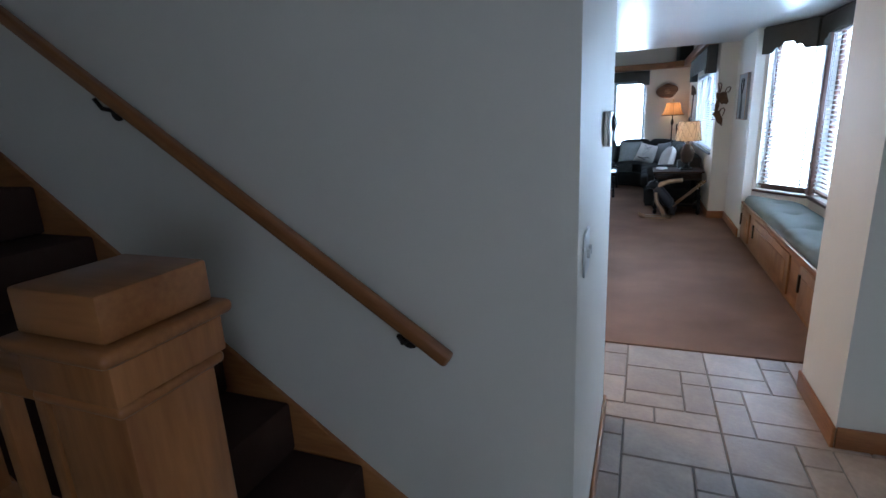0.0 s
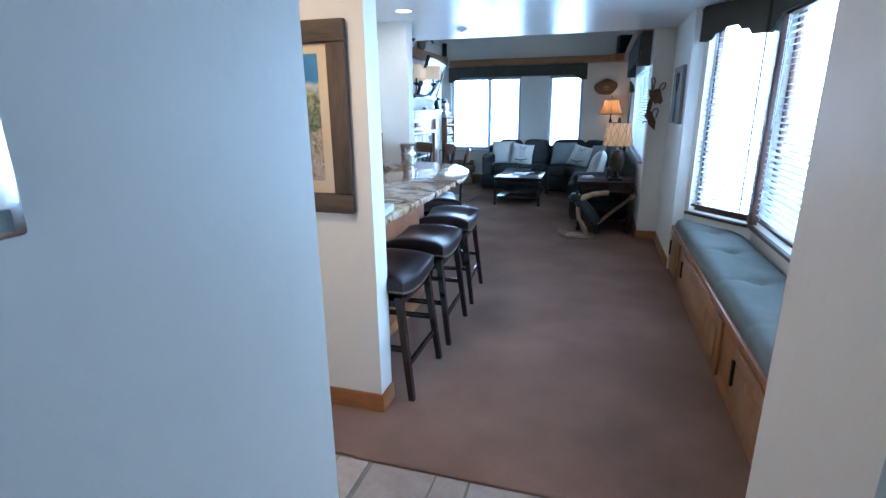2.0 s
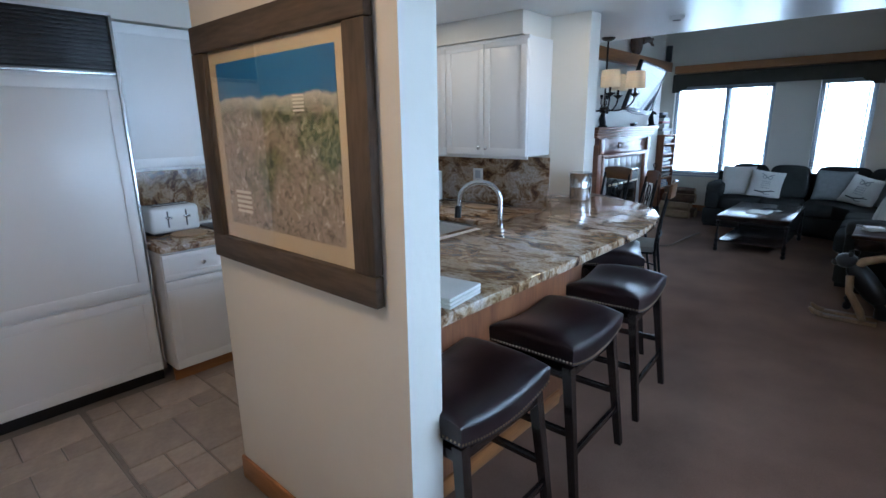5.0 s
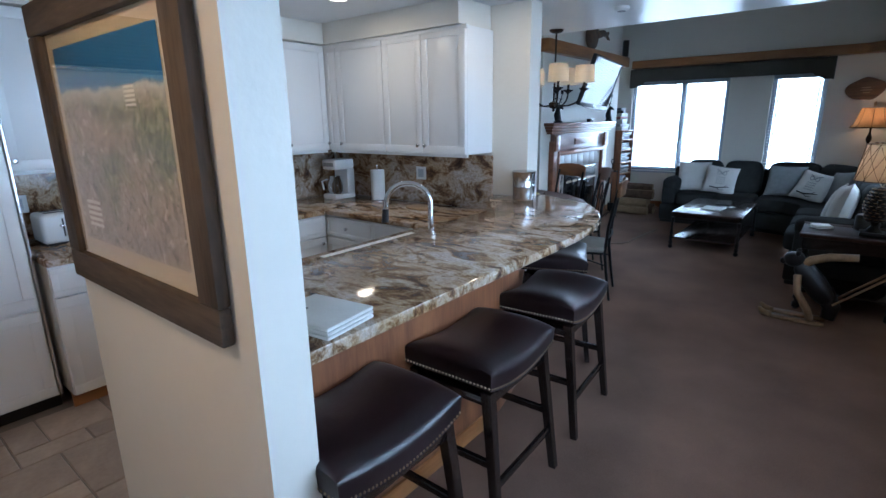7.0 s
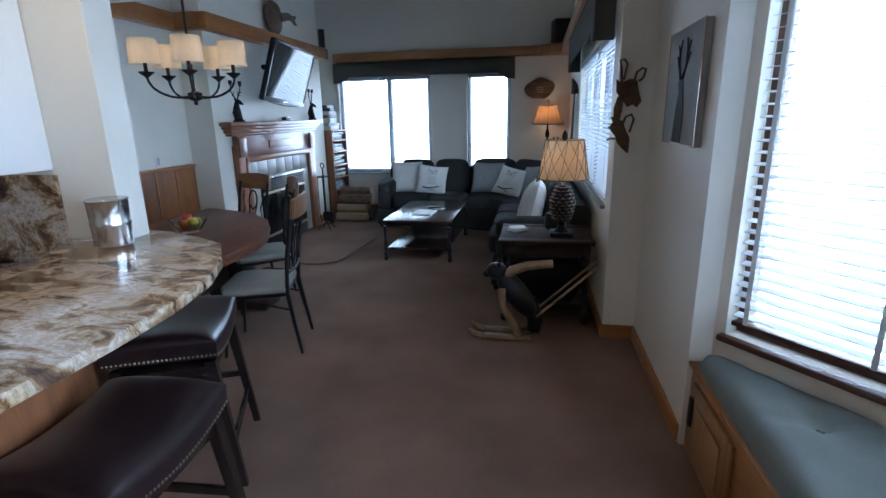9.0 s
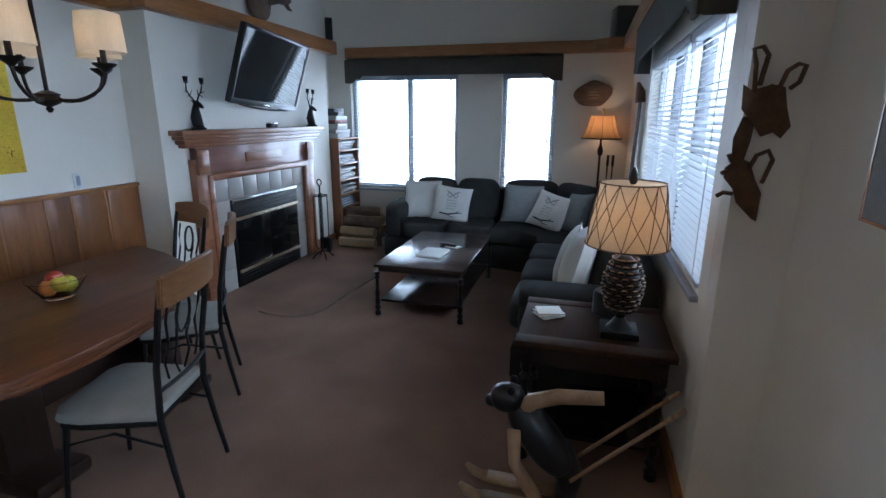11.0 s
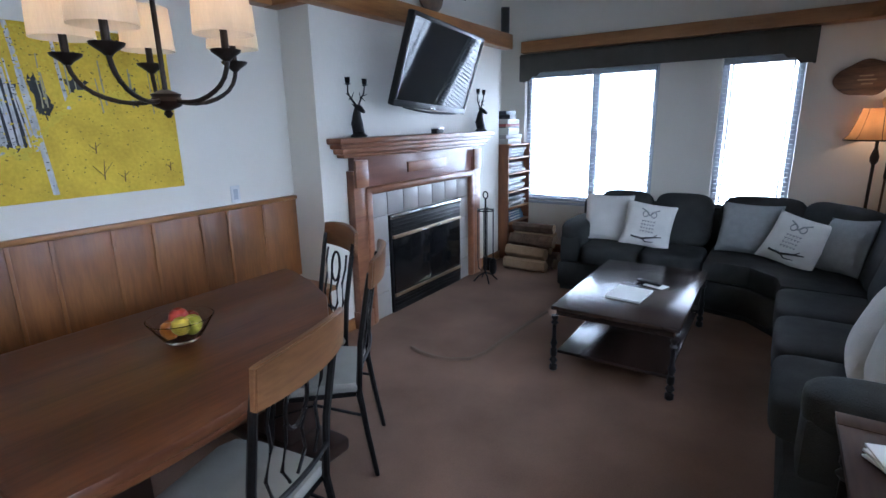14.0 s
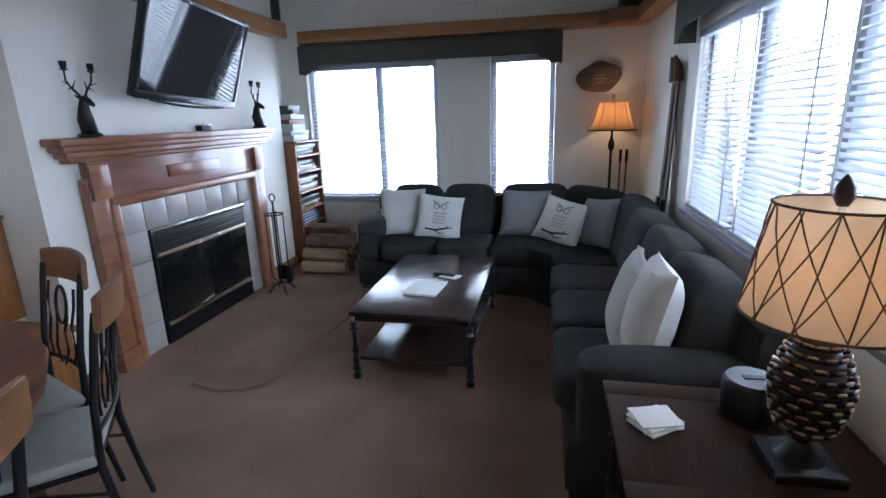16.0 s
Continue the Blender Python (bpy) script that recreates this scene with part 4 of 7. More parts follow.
for k, (x, y, lean) in enumerate(((1.03, 11.52, 2.0), (1.045, 11.40, 1.5))):
    m = Matrix.Translation((x, y, 0.012)) @ Matrix.Rotation(radians(lean), 4, "Y")
    sk = thing("old_ski", m, "old brown wooden ski leaning on the wall", "ski", "pair of old skis")
    part("plank", prism([(-0.006, -0.045), (0.006, -0.045), (0.006, 0.045), (-0.006, 0.045)], 0.0, 1.80, 0.002), BARNWOOD, sk)
    part("tip", tube([(0, 0, 1.80), (-0.01, 0, 1.90), (-0.04, 0, 1.98)], [0.042, 0.035, 0.008], 8), BARNWOOD, sk)
    part("binding", box(-0.03, -0.007, -0.04, 0.04, 0.80, 0.92, bevel=0.004), IRON, sk, "dark metal binding")
for x in (0.90, 0.96):
    po = thing("ski_pole", Matrix.Translation((x, 12.80, 0.012)) @ Matrix.Rotation(radians(3), 4, "X"), "bamboo ski pole leaning in the corner", "ski pole", "old ski poles")
    part("shaft", tube([(0, 0, 0), (0, 0, 1.20)], 0.009, 8), BARNWOOD, po)
    part("basket", tube([(0.05 * math.cos(a), 0.05 * math.sin(a), 0.10) for a in np.linspace(0, 2 * math.pi, 17)], 0.005, 5), BARNWOOD, po)
    part("grip", lathe([(0.012, 1.08), (0.017, 1.10), (0.015, 1.20), (0.020, 1.215)], 10), LEATHER, po)


def speaker(x, y, z, w, d, h, label, turn=0):
    s = thing("loudspeaker", Matrix.Translation((x, y, z)) @ Matrix.Rotation(radians(turn), 4, "Z"), label, "speaker")
    part("cabinet", box(-w / 2, w / 2, -d / 2, d / 2, 0, h, bevel=0.008), BLACK, s)
    part("grille", box(-w / 2 + 0.012, w / 2 - 0.012, -d / 2 - 0.008, -d / 2 - 0.001, 0.012, h - 0.012, bevel=0.003), IRON, s)


speaker(0.98, 12.78, 2.562, 0.30, 0.26, 0.33, "large black loudspeaker on the wall ledge", 12)
speaker(-2.56, 12.28, 2.587, 0.09, 0.09, 0.26, "slim black loudspeaker on the ledge", 30)

# ---- fireplace ----
fp = thing("fireplace", (-2.638, 0, 0), "cherry wood fireplace with beige tile and glass doors", "fireplace")
FP0 = 0.003
for y0, y1 in ((9.77, 9.93), (11.55, 11.72)):
    p = part("pilaster", box(FP0, 0.075, y0, y1, 0.013, 1.30, bevel=0.004), MANTEL, fp)
    part("plinth", box(FP0, 0.088, y0 - 0.012, y1 + 0.012, 0.013, 0.16, bevel=0.006), MANTEL, p)
    part("upper_block", box(0.0755, 0.10, y0 + 0.01, y1 - 0.01, 1.17, 1.38, bevel=0.005), MANTEL, p)
part("frieze", box(FP0, 0.066, 9.80, 11.69, 1.165, 1.40, bevel=0.003), wood("frieze_veneer", (0.24, 0.115, 0.085), (0.15, 0.065, 0.045), 0.28, "y", 3, coat=0.3), fp, "reddish veneer frieze")
part("frieze_panel", box(0.0665, 0.084, 10.45, 11.05, 1.235, 1.325, bevel=0.006), MANTEL, fp)
for k, (d, z0, z1) in enumerate(((0.085, 1.402, 1.43), (0.105, 1.431, 1.47), (0.125, 1.471, 1.505), (0.15, 1.506, 1.55))):
    e = 0.03 * k
    part("mantel_shelf" if k == 3 else "crown_moulding", box(FP0, d, 9.70 - e - 0.02, 11.79 + e + 0.02, z0, z1, bevel=0.008), MANTEL, fp)
for a in ((9.90, 9.965, 0.013, 1.165), (11.51, 11.575, 0.013, 1.165)):
    part("bolection", box(0.02, 0.095, a[0], a[1], a[2], a[3], bevel=0.02, seg=3), MANTEL, fp)
part("bolection", box(0.02, 0.095, 9.90, 11.575, 1.10, 1.164, bevel=0.02, seg=3), MANTEL, fp)
part("tile_backing", wall_with_holes(9.966, 11.509, 0.013, 1.099, [(10.19, 11.33, 0.015, 0.90)], lambda a, b: (FP0, 0.040, a, b)), TILEGROUT, fp)


def hearth_tile(y0, y1, z0, z1):
    part("tile", box(0.0405, 0.048, y0 + 0.003, y1 - 0.003, z0 + 0.003, z1 - 0.003, bevel=0.002), BEIGETILE, fp)


for i in range(7):
    w = (11.509 - 9.966) / 7
    hearth_tile(9.966 + i * w, 9.966 + (i + 1) * w, 0.90, 1.099)
for i in range(4):
    hearth_tile(9.966, 10.19, 0.013 + i * 0.2217, 0.013 + (i + 1) * 0.2217)
    hearth_tile(11.33, 11.509, 0.013 + i * 0.2217, 0.013 + (i + 1) * 0.2217)
fb = part("firebox", box(0.03, 0.06, 10.20, 11.325, 0.016, 0.89, bevel=0.003), IRON, fp, "black steel firebox front")
part("hood", box(0.0605, 0.075, 10.20, 11.325, 0.855, 0.892, bevel=0.004), STEEL, fb, "grey metal trim")
for z in (0.685, 0.16):
    part("rail", box(0.0605, 0.085, 10.215, 11.31, z, z + 0.028, bevel=0.006), BRASS, fb, "bright brass rail")
for k in range(2):
    y0 = 10.225 + 0.545 * k
    part("glass_door", box(0.0605, 0.068, y0, y0 + 0.537, 0.195, 0.68, bevel=0.002), FIREGLASS, fb, "dark glass door")
    part("door_handle", tube([(0.086, 10.64 + 0.09 * k, 0.699), (0.105, 10.66 + 0.11 * k, 0.695), (0.10, 10.60 + 0.30 * k, 0.705)], 0.006, 6), STEEL, fb)
for z in (0.74, 0.775, 0.81):
    part("louvre", box(0.0605, 0.070, 10.22, 11.305, z, z + 0.018, bevel=0.003), IRON, fb)
for z in (0.05, 0.085, 0.12):
    part("louvre", box(0.0605, 0.070, 10.22, 11.305, z, z + 0.018, bevel=0.003), IRON, fb)


def deer_candle(y, flip):
    """A bronze stag bust; its antlers carry two candle cups."""
    d = thing("candle_holder", Matrix.Translation((-2.56, y, 1.552)) @ Matrix.Rotation(radians(90 + flip), 4, "Z") , "black cast stag-head candle holder on the mantel", "candle holder", "pair of candle holders")
    part("base", lathe([(0.062, 0.0), (0.065, 0.012), (0.045, 0.025), (0.03, 0.045)], 18), IRON, d)
    bm = tube([(0, 0, 0.03), (0.006, 0.02, 0.10), (0, 0.01, 0.17), (-0.002, -0.005, 0.215)], [0.044, 0.046, 0.030, 0.024], 12)
    tube([(0, 0.0, 0.215), (0, -0.03, 0.205), (0, -0.065, 0.18)], [0.026, 0.022, 0.011], 10, bm)
    for s in (-1, 1):
        tube([(s * 0.018, 0.005, 0.225), (s * 0.045, 0.012, 0.24)], [0.010, 0.003], 6, bm)
    part("stag", bm, IRON, d)
    for s in (-1, 1):
        an = tube([(s * 0.012, 0, 0.23), (s * 0.05, 0.01, 0.275), (s * 0.085, 0.008, 0.32), (s * 0.09, 0.0, 0.375)], [0.008, 0.007, 0.006, 0.005], 6)
        for a, b in (((0.05, 0.275), (0.03, 0.325)), ((0.075, 0.30), (0.115, 0.315)), ((0.06, 0.29), (0.085, 0.265))):
            tube([(s * a[0], 0.01, a[1]), (s * b[0], 0.0, b[1])], [0.005, 0.002], 5, an)
        p = part("antler", an, IRON, d)
        part("candle_cup", lathe([(0.006, 0.372), (0.024, 0.38), (0.012, 0.386), (0.018, 0.392), (0.02, 0.425)], 12, at=(s * 0.09, 0, 0)), IRON, p)


deer_candle(9.86, 0)
deer_candle(11.74, 10)
mb = thing("small_box", (-2.52, 10.86, 1.552), "small dark metal box on the mantel", "box")
part("body", box(-0.03, 0.03, -0.06, 0.06, 0, 0.04, bevel=0.004), IRON, mb)
part("lid", box(-0.032, 0.032, -0.062, 0.062, 0.0405, 0.052, bevel=0.003), STEEL, mb)

mt = thing("carved_mount", (-2.635, 10.95, 2.72), "brown carved wooden mount high on the chimney breast", "wall mount")
part("board", soft(0.06, 0.17, 0.19, 0.8, at=(0.07, -0.08, 0.05)), BARNWOOD, mt)
part("limb", tube([(0.10, 0.0, 0.06), (0.14, 0.16, 0.10), (0.13, 0.30, 0.09), (0.12, 0.40, 0.13)], [0.06, 0.045, 0.035, 0.02], 10), BARNWOOD, mt)
part("prong", tube([(0.13, 0.28, 0.10), (0.16, 0.31, 0.03), (0.17, 0.34, 0.02)], [0.025, 0.02, 0.008], 8), BARNWOOD, mt)

# ---- television on its arm ----
yaw, tilt, roll = 0.025, 0.305, 0.055
N = Vector((math.cos(tilt) * math.cos(yaw), math.cos(tilt) * math.sin(yaw), -math.sin(tilt)))
R = Vector((-math.sin(yaw), math.cos(yaw), 0))
U = N.cross(R)
R, U = math.cos(roll) * R - math.sin(roll) * U, math.sin(roll) * R + math.cos(roll) * U
tvm = Matrix((( *R, 0), (*N, 0), (*U, 0), (0, 0, 0, 1))).transposed()
tvm = Matrix.Translation((-2.25, 10.55, 2.066)) @ tvm
tv = thing("television", tvm, "black flat television tilted down above the mantel", "television")
# local: x across, y out of the screen, z up
part("body", box(-0.545, 0.545, -0.055, -0.004, -0.335, 0.335, bevel=0.012), BLACK, tv)
part("screen", box(-0.515, 0.515, -0.0035, -0.001, -0.285, 0.305), SCREEN, tv, "dark glossy screen reflecting the windows")
for a in ((-0.545, 0.545, 0.306, 0.335), (-0.545, 0.545, -0.335, -0.286), (-0.545, -0.516, -0.285, 0.305), (0.516, 0.545, -0.285, 0.305)):
    part("bezel", box(a[0], a[1], -0.0035, 0.006, a[2], a[3], bevel=0.003), BLACK, tv)
part("badge", box(-0.05, 0.05, 0.0065, 0.008, -0.318, -0.308), STEEL, tv)
part("lower_lip", tube([(x, 0.0, -0.335 - 0.018 * (1 - (x / 0.4) ** 2)) for x in np.linspace(-0.4, 0.4, 13)], 0.010, 6), BLACK, tv)
part("wall_arm", tube([(0, -0.055, 0), (0.02, -0.20, 0.03), (0, -0.37, 0.0)], 0.03, 8), IRON, tv)

# ---- fire tools, logs, shelves ----
ft = thing("fireplace_tools", (-2.33, 11.42, 0.012), "black iron fireplace tool set on a stand", "fireplace tools")
for k in range(4):
    a = math.pi / 4 + k * math.pi / 2
    part("foot", tube([(0, 0, 0.10), (0.07 * math.cos(a), 0.07 * math.sin(a), 0.07), (0.13 * math.cos(a), 0.13 * math.sin(a), 0.008)], 0.008, 6), IRON, ft)
part("post", tube([(0, 0, 0.08), (0, 0, 0.88)], 0.010, 8), IRON, ft)
part("loop", tube([(0.028 * math.sin(a), 0, 0.915 - 0.035 * math.cos(a)) for a in np.linspace(0, 2 * math.pi, 15)], 0.006, 6), IRON, ft)
part("hanger", tube([(0.08 * math.cos(a), 0.08 * math.sin(a), 0.76) for a in np.linspace(0, 2 * math.pi, 17)], 0.007, 6), IRON, ft)
for k in range(4):
    a = k * math.pi / 2 + 0.3
    x, y = 0.08 * math.cos(a), 0.08 * math.sin(a)
    bm = tube([(x, y, 0.22), (x, y, 0.78)], 0.006, 6)
    if k == 0:
        soft(0.035, 0.035, 0.09, 0.7, at=(x, y, 0.17), nu=12, nv=8, bm=bm)
    elif k == 1:
        bx(bm, x - 0.045, x + 0.045, y - 0.006, y + 0.006, 0.10, 0.24)
    else:
        tube([(x, y, 0.22), (x + 0.01, y, 0.14), (x + 0.04, y, 0.12)], 0.006, 6, bm)
    part(("brush", "shovel", "poker", "tongs")[k], bm, IRON, ft)
rnd = random.Random(11)
for k, (y, z, r) in enumerate(((12.03, 0.075, 0.072), (12.20, 0.08, 0.078), (12.38, 0.075, 0.075), (12.10, 0.20, 0.070), (12.29, 0.215, 0.076), (12.18, 0.325, 0.070), (12.36, 0.335, 0.066), (12.30, 0.445, 0.062))):
    lg = thing("firewood_log", Matrix.Translation((-2.15 + rnd.uniform(-0.05, 0.05), y, z)) @ Matrix.Rotation(radians(rnd.uniform(-5, 5)), 4, "Z") @ Matrix.Rotation(rnd.uniform(0, 6), 4, "X"), "split firewood log stacked by the hearth", "log", "stack of firewood")
    bm = bmesh.new()
    n, L = 10, 0.24 + rnd.uniform(-0.02, 0.04)
    rr = [r * (1 + rnd.uniform(-0.10, 0.06)) * (0.78 if i in (2, 3) else 1) for i in range(n)]
    rings = [[bm.verts.new((x, q * rr[i] * math.cos(2 * math.pi * i / n), q * rr[i] * math.sin(2 * math.pi * i / n))) for i in range(n)] for x, q in ((-L, 0.98), (-L * 0.4, 1.0), (L * 0.3, 1.03), (L, 0.97))]
    for a, b in zip(rings, rings[1:]):
        for i in range(n):
            bm.faces.new((a[i], b[i], b[(i + 1) % n], a[(i + 1) % n]))
    part("bark", bm, BARK if k % 3 else CUTLOG, lg)
    for x, ring in ((-L, 0.97), (L, 0.96)):
        bm = bmesh.new()
        bm.faces.new([bm.verts.new((x, ring * rr[i] * math.cos(2 * math.pi * i / n), ring * rr[i] * math.sin(2 * math.pi * i / n))) for i in range(n)])
        part("cut_end", bm, CUTLOG, lg, "pale sawn end")
bc = thing("bookcase", (-2.945, 12.33, 0.012), "honey wood bookcase filled with boxes in the alcove", "bookcase")
for y in (0.0, 0.585):
    part("side", box(0.0, 0.42, y, y + 0.022, 0.0, 1.37, bevel=0.002), BARW, bc)
SHELF = [0.03, 0.42, 0.60, 0.80, 1.02, 1.20, 1.355]
for z in SHELF:
    part("shelf", box(0.004, 0.43, 0.0225, 0.5845, z, z + 0.02, bevel=0.002), OAK, bc, "pale edged shelf")
cols = [(0.03, 0.03, 0.035), (0.45, 0.44, 0.40), (0.05, 0.06, 0.08), (0.08, 0.07, 0.06), (0.30, 0.29, 0.27), (0.04, 0.16, 0.32)]
case_mats = [mat("case_%d" % i, c, 0.35, var=0.05) for i, c in enumerate(cols)]
rnd = random.Random(3)
for zi, z in enumerate(SHELF[1:-1]):
    y = 0.03
    zz = z + 0.0205
    room = SHELF[zi + 2] - z - 0.04
    h = 0.0
    while h + 0.03 < room:
        t = rnd.uniform(0.024, 0.045)
        d = rnd.uniform(0.0, 0.05)
        g = thing("disc_case", (-2.945 + 0.02, 12.33 + 0.05, 0.012 + zz + h), "stacked plastic case on the bookcase shelf", "case", "cases on the bookcase")
        part("case", box(0.06, 0.40 - d, 0.0, 0.48 - d, 0.0, t - 0.002, bevel=0.003), case_mats[rnd.choice((0, 0, 2, 3, 4, 1)) if zi else 5], g)
        part("spine_label", box(0.4005 - d, 0.4025 - d, 0.06, 0.36, t * 0.25, t * 0.7), PAPER if rnd.random() < 0.6 else case_mats[0], g)
        h += t
zz = 1.3755
for k, (w, d, t, c) in enumerate(((0.40, 0.30, 0.06, 1), (0.38, 0.28, 0.05, 4), (0.36, 0.27, 0.075, 1), (0.30, 0.24, 0.05, 3), (0.34, 0.26, 0.055, 1), (0.27, 0.22, 0.05, 0), (0.24, 0.20, 0.045, 2))):
    g = thing("game_box", Matrix.Translation((-2.74 + 0.01 * (k % 2), 12.62, 0.012 + zz)) @ Matrix.Rotation(radians((3, -4, 5, -7, 2, 9, -3)[k]), 4, "Z"), "board game box stacked on the bookcase", "box", "boxes on the bookcase")
    part("tray", box(-d / 2, d / 2, -w / 2, w / 2, 0, t - 0.004, bevel=0.002), case_mats[c], g)
    part("lid", box(-d / 2 - 0.003, d / 2 + 0.003, -w / 2 - 0.003, w / 2 + 0.003, t * 0.35, t - 0.001, bevel=0.003), case_mats[c] if k != 3 else mat("red_box", (0.25, 0.05, 0.04), 0.4), g)
    zz += t
cab = solid("floor_cable", tube([(-2.02, 9.71, 0.018), (-1.90, 9.675, 0.018), (-1.78, 9.668, 0.018), (-1.66, 9.69, 0.018), (-1.55, 9.77, 0.018), (-1.50, 9.92, 0.018), (-1.495, 10.15, 0.018), (-1.47, 10.5, 0.018), (-1.43, 10.9, 0.018)], 0.014, 6), mat("tan_cable", (0.20, 0.125, 0.08), 0.7), "tan flat cable cover lying across the carpet", "cable")

# ---- wall pieces by the pier ----
MET = mat("rusted_metal", (0.16, 0.085, 0.045), 0.45, 0.7, var=0.3, scale=16, bump=0.2)
ms = thing("metal_wall_art", (1.185, 8.168, 1.65), "rusty cut-metal leaf and antler wall sculpture", "wall art")


def plate(name, outline, y0):
    bm = prism(outline, 0, 0.004, 0.001)
    bmesh.ops.transform(bm, matrix=Matrix.Translation((0, y0, 0)) @ Matrix.Rotation(math.pi / 2, 4, "X"), verts=bm.verts[:])
    part(name, bm, MET, ms)


plate("figure", [(-0.075, 0.125), (-0.045, 0.105), (0.01, 0.125), (0.05, 0.115), (0.065, 0.05), (0.085, -0.01), (0.06, -0.05), (0.035, -0.03), (0.0, -0.045), (-0.03, 0.0), (-0.07, 0.045)], -0.012)
plate("stem", [(-0.06, 0.02), (-0.02, 0.025), (-0.025, -0.06), (-0.04, -0.14), (-0.075, -0.14), (-0.08, -0.05)], -0.004)
plate("figure", [(-0.095, -0.15), (-0.055, -0.115), (-0.02, -0.13), (0.005, -0.19), (0.03, -0.235), (0.028, -0.335), (0.01, -0.325), (-0.045, -0.27), (-0.06, -0.225), (-0.095, -0.185)], -0.016)
for pts in (((-0.04, 0.10), (-0.05, 0.19), (-0.06, 0.235), (-0.035, 0.24), (-0.015, 0.215), (-0.03, 0.12)), ((0.03, 0.11), (0.045, 0.165), (0.075, 0.185), (0.095, 0.18), (0.085, 0.13), (0.06, 0.11)), ((-0.02, -0.15), (-0.005, -0.105), (0.03, -0.09), (0.045, -0.12), (0.025, -0.20)), ((-0.06, -0.24), (-0.09, -0.235), (-0.11, -0.25)), ((-0.085, -0.16), (-0.105, -0.17)), ((-0.075, -0.13), (-0.09, -0.105))):
    part("branch", tube([(x, -0.02 - 0.006 * (i % 2), z) for i, (x, z) in enumerate(pts)], 0.008, 6), MET, ms)
dp = thing("deer_print", (1.343, 7.42, 1.685), "small canvas with a dark stag silhouette", "picture")
part("canvas", box(-0.032, -0.001, -0.285, 0.285, -0.27, 0.27, bevel=0.003), mat("canvas_wash", (0.36, 0.35, 0.33), 0.8, var=0.2, scale=5, fine=60, col2=(0.24, 0.24, 0.24)), dp)
part("edge", wall_with_holes(-0.287, 0.287, -0.272, 0.272, [(-0.279, 0.279, -0.264, 0.264)], lambda a, b: (-0.034, -0.030, a, b)), OAK, dp, "brown canvas edge")
bm = bmesh.new()
for o in ([(-0.07, -0.26), (0.09, -0.26), (0.06, -0.10), (0.03, -0.02), (0.06, 0.02), (0.01, 0.05), (-0.03, 0.03), (-0.05, -0.02), (-0.08, -0.12)],):
    bm = prism(o, 0, 0.0015)
bmesh.ops.transform(bm, matrix=Matrix(((0, 0, -1, -0.0345), (1, 0, 0, 0), (0, 1, 0, 0), (0, 0, 0, 1))), verts=bm.verts[:])
for s in (-1, 1):
    tube([(-0.0355, s * 0.015, 0.04), (-0.0355, s * 0.06, 0.10), (-0.0355, s * 0.065, 0.17), (-0.0355, s * 0.04, 0.22)], [0.008, 0.007, 0.006, 0.003], 5, bm)
    tube([(-0.0355, s * 0.06, 0.10), (-0.0355, s * 0.11, 0.15)], [0.006, 0.003], 5, bm)
    tube([(-0.0355, s * 0.064, 0.15), (-0.0355, s * 0.10, 0.20)], [0.005, 0.003], 5, bm)
bmesh.ops.recalc_face_normals(bm, faces=bm.faces[:])
part("stag_silhouette", bm, mat("ink_black", (0.02, 0.02, 0.022), 0.8), dp)

# ---- dining corner ----
ban = thing("banquette", (0, 0, 0), "knotty pine corner banquette with panelled back", "banquette")
part("seat_left", box(-2.93, -2.48, 6.90, 9.45, 0.47, 0.505, bevel=0.008), BANQ, ban)
part("seat_near", box(-2.479, -1.34, 6.90, 7.24, 0.47, 0.505, bevel=0.008), BANQ, ban)
part("seat_base_left", box(-2.93, -2.52, 6.90, 9.42, 0.013, 0.469), BANQ, ban)
part("seat_base_near", box(-2.519, -1.36, 6.90, 7.18, 0.013, 0.469), BANQ, ban)
part("cap_rail", box(XL + 0.003, XL + 0.045, 6.865, 9.512, 1.105, 1.135, bevel=0.008), OAK, ban)
part("cap_rail", box(XL + 0.047, -1.33, 6.863, 6.905, 1.105, 1.135, bevel=0.008), OAKX, ban)
ys = [6.87, 7.17, 7.40, 7.75, 7.93, 8.22, 8.44, 8.74, 8.93, 9.21, 9.514]
for a, b in zip(ys, ys[1:]):
    part("plank", box(XL + 0.004, XL + 0.022 + 0.003 * (int(a * 100) % 2), a + 0.004, b - 0.004, 0.506, 1.104, bevel=0.004), BANQ, ban)
    part("batten", box(XL + 0.022, XL + 0.030, b - 0.012, b + 0.008, 0.508, 1.103, bevel=0.003), BANQ, ban) if b < 9.4 else None
xs = [-2.92, -2.62, -2.30, -1.98, -1.66, -1.34]
for a, b in zip(xs, xs[1:]):
    part("plank", box(a + 0.004, b - 0.004, 6.864, 6.884, 0.506, 1.104, bevel=0.004), BANQ, ban)

table = thing("dining_table", (0, 0, 0), "wide reddish brown wooden dining table with curved end", "table")
TP = [(-2.45, 7.33), (-2.41, 7.30), (-1.40, 7.245), (-1.30, 7.255), (-1.255, 7.32), (-1.24, 7.55), (-1.255, 7.80), (-1.31, 8.03), (-1.42, 8.27), (-1.58, 8.52), (-1.82, 8.74), (-2.10, 8.88), (-2.36, 8.97), (-2.45, 8.98)]
part("tabletop", prism(TP, 0.715, 0.76, 0.012), TABLEW, table)
part("edge_band", prism([(x * 0.985 - 0.027, 8.05 + (y - 8.05) * 0.975) for x, y in TP], 0.69, 0.7145, 0.004), TABLEW, table)
PEDESTAL = wood("dark_pedestal", (0.034, 0.015, 0.009), (0.016, 0.008, 0.006), 0.35, "z", 5)
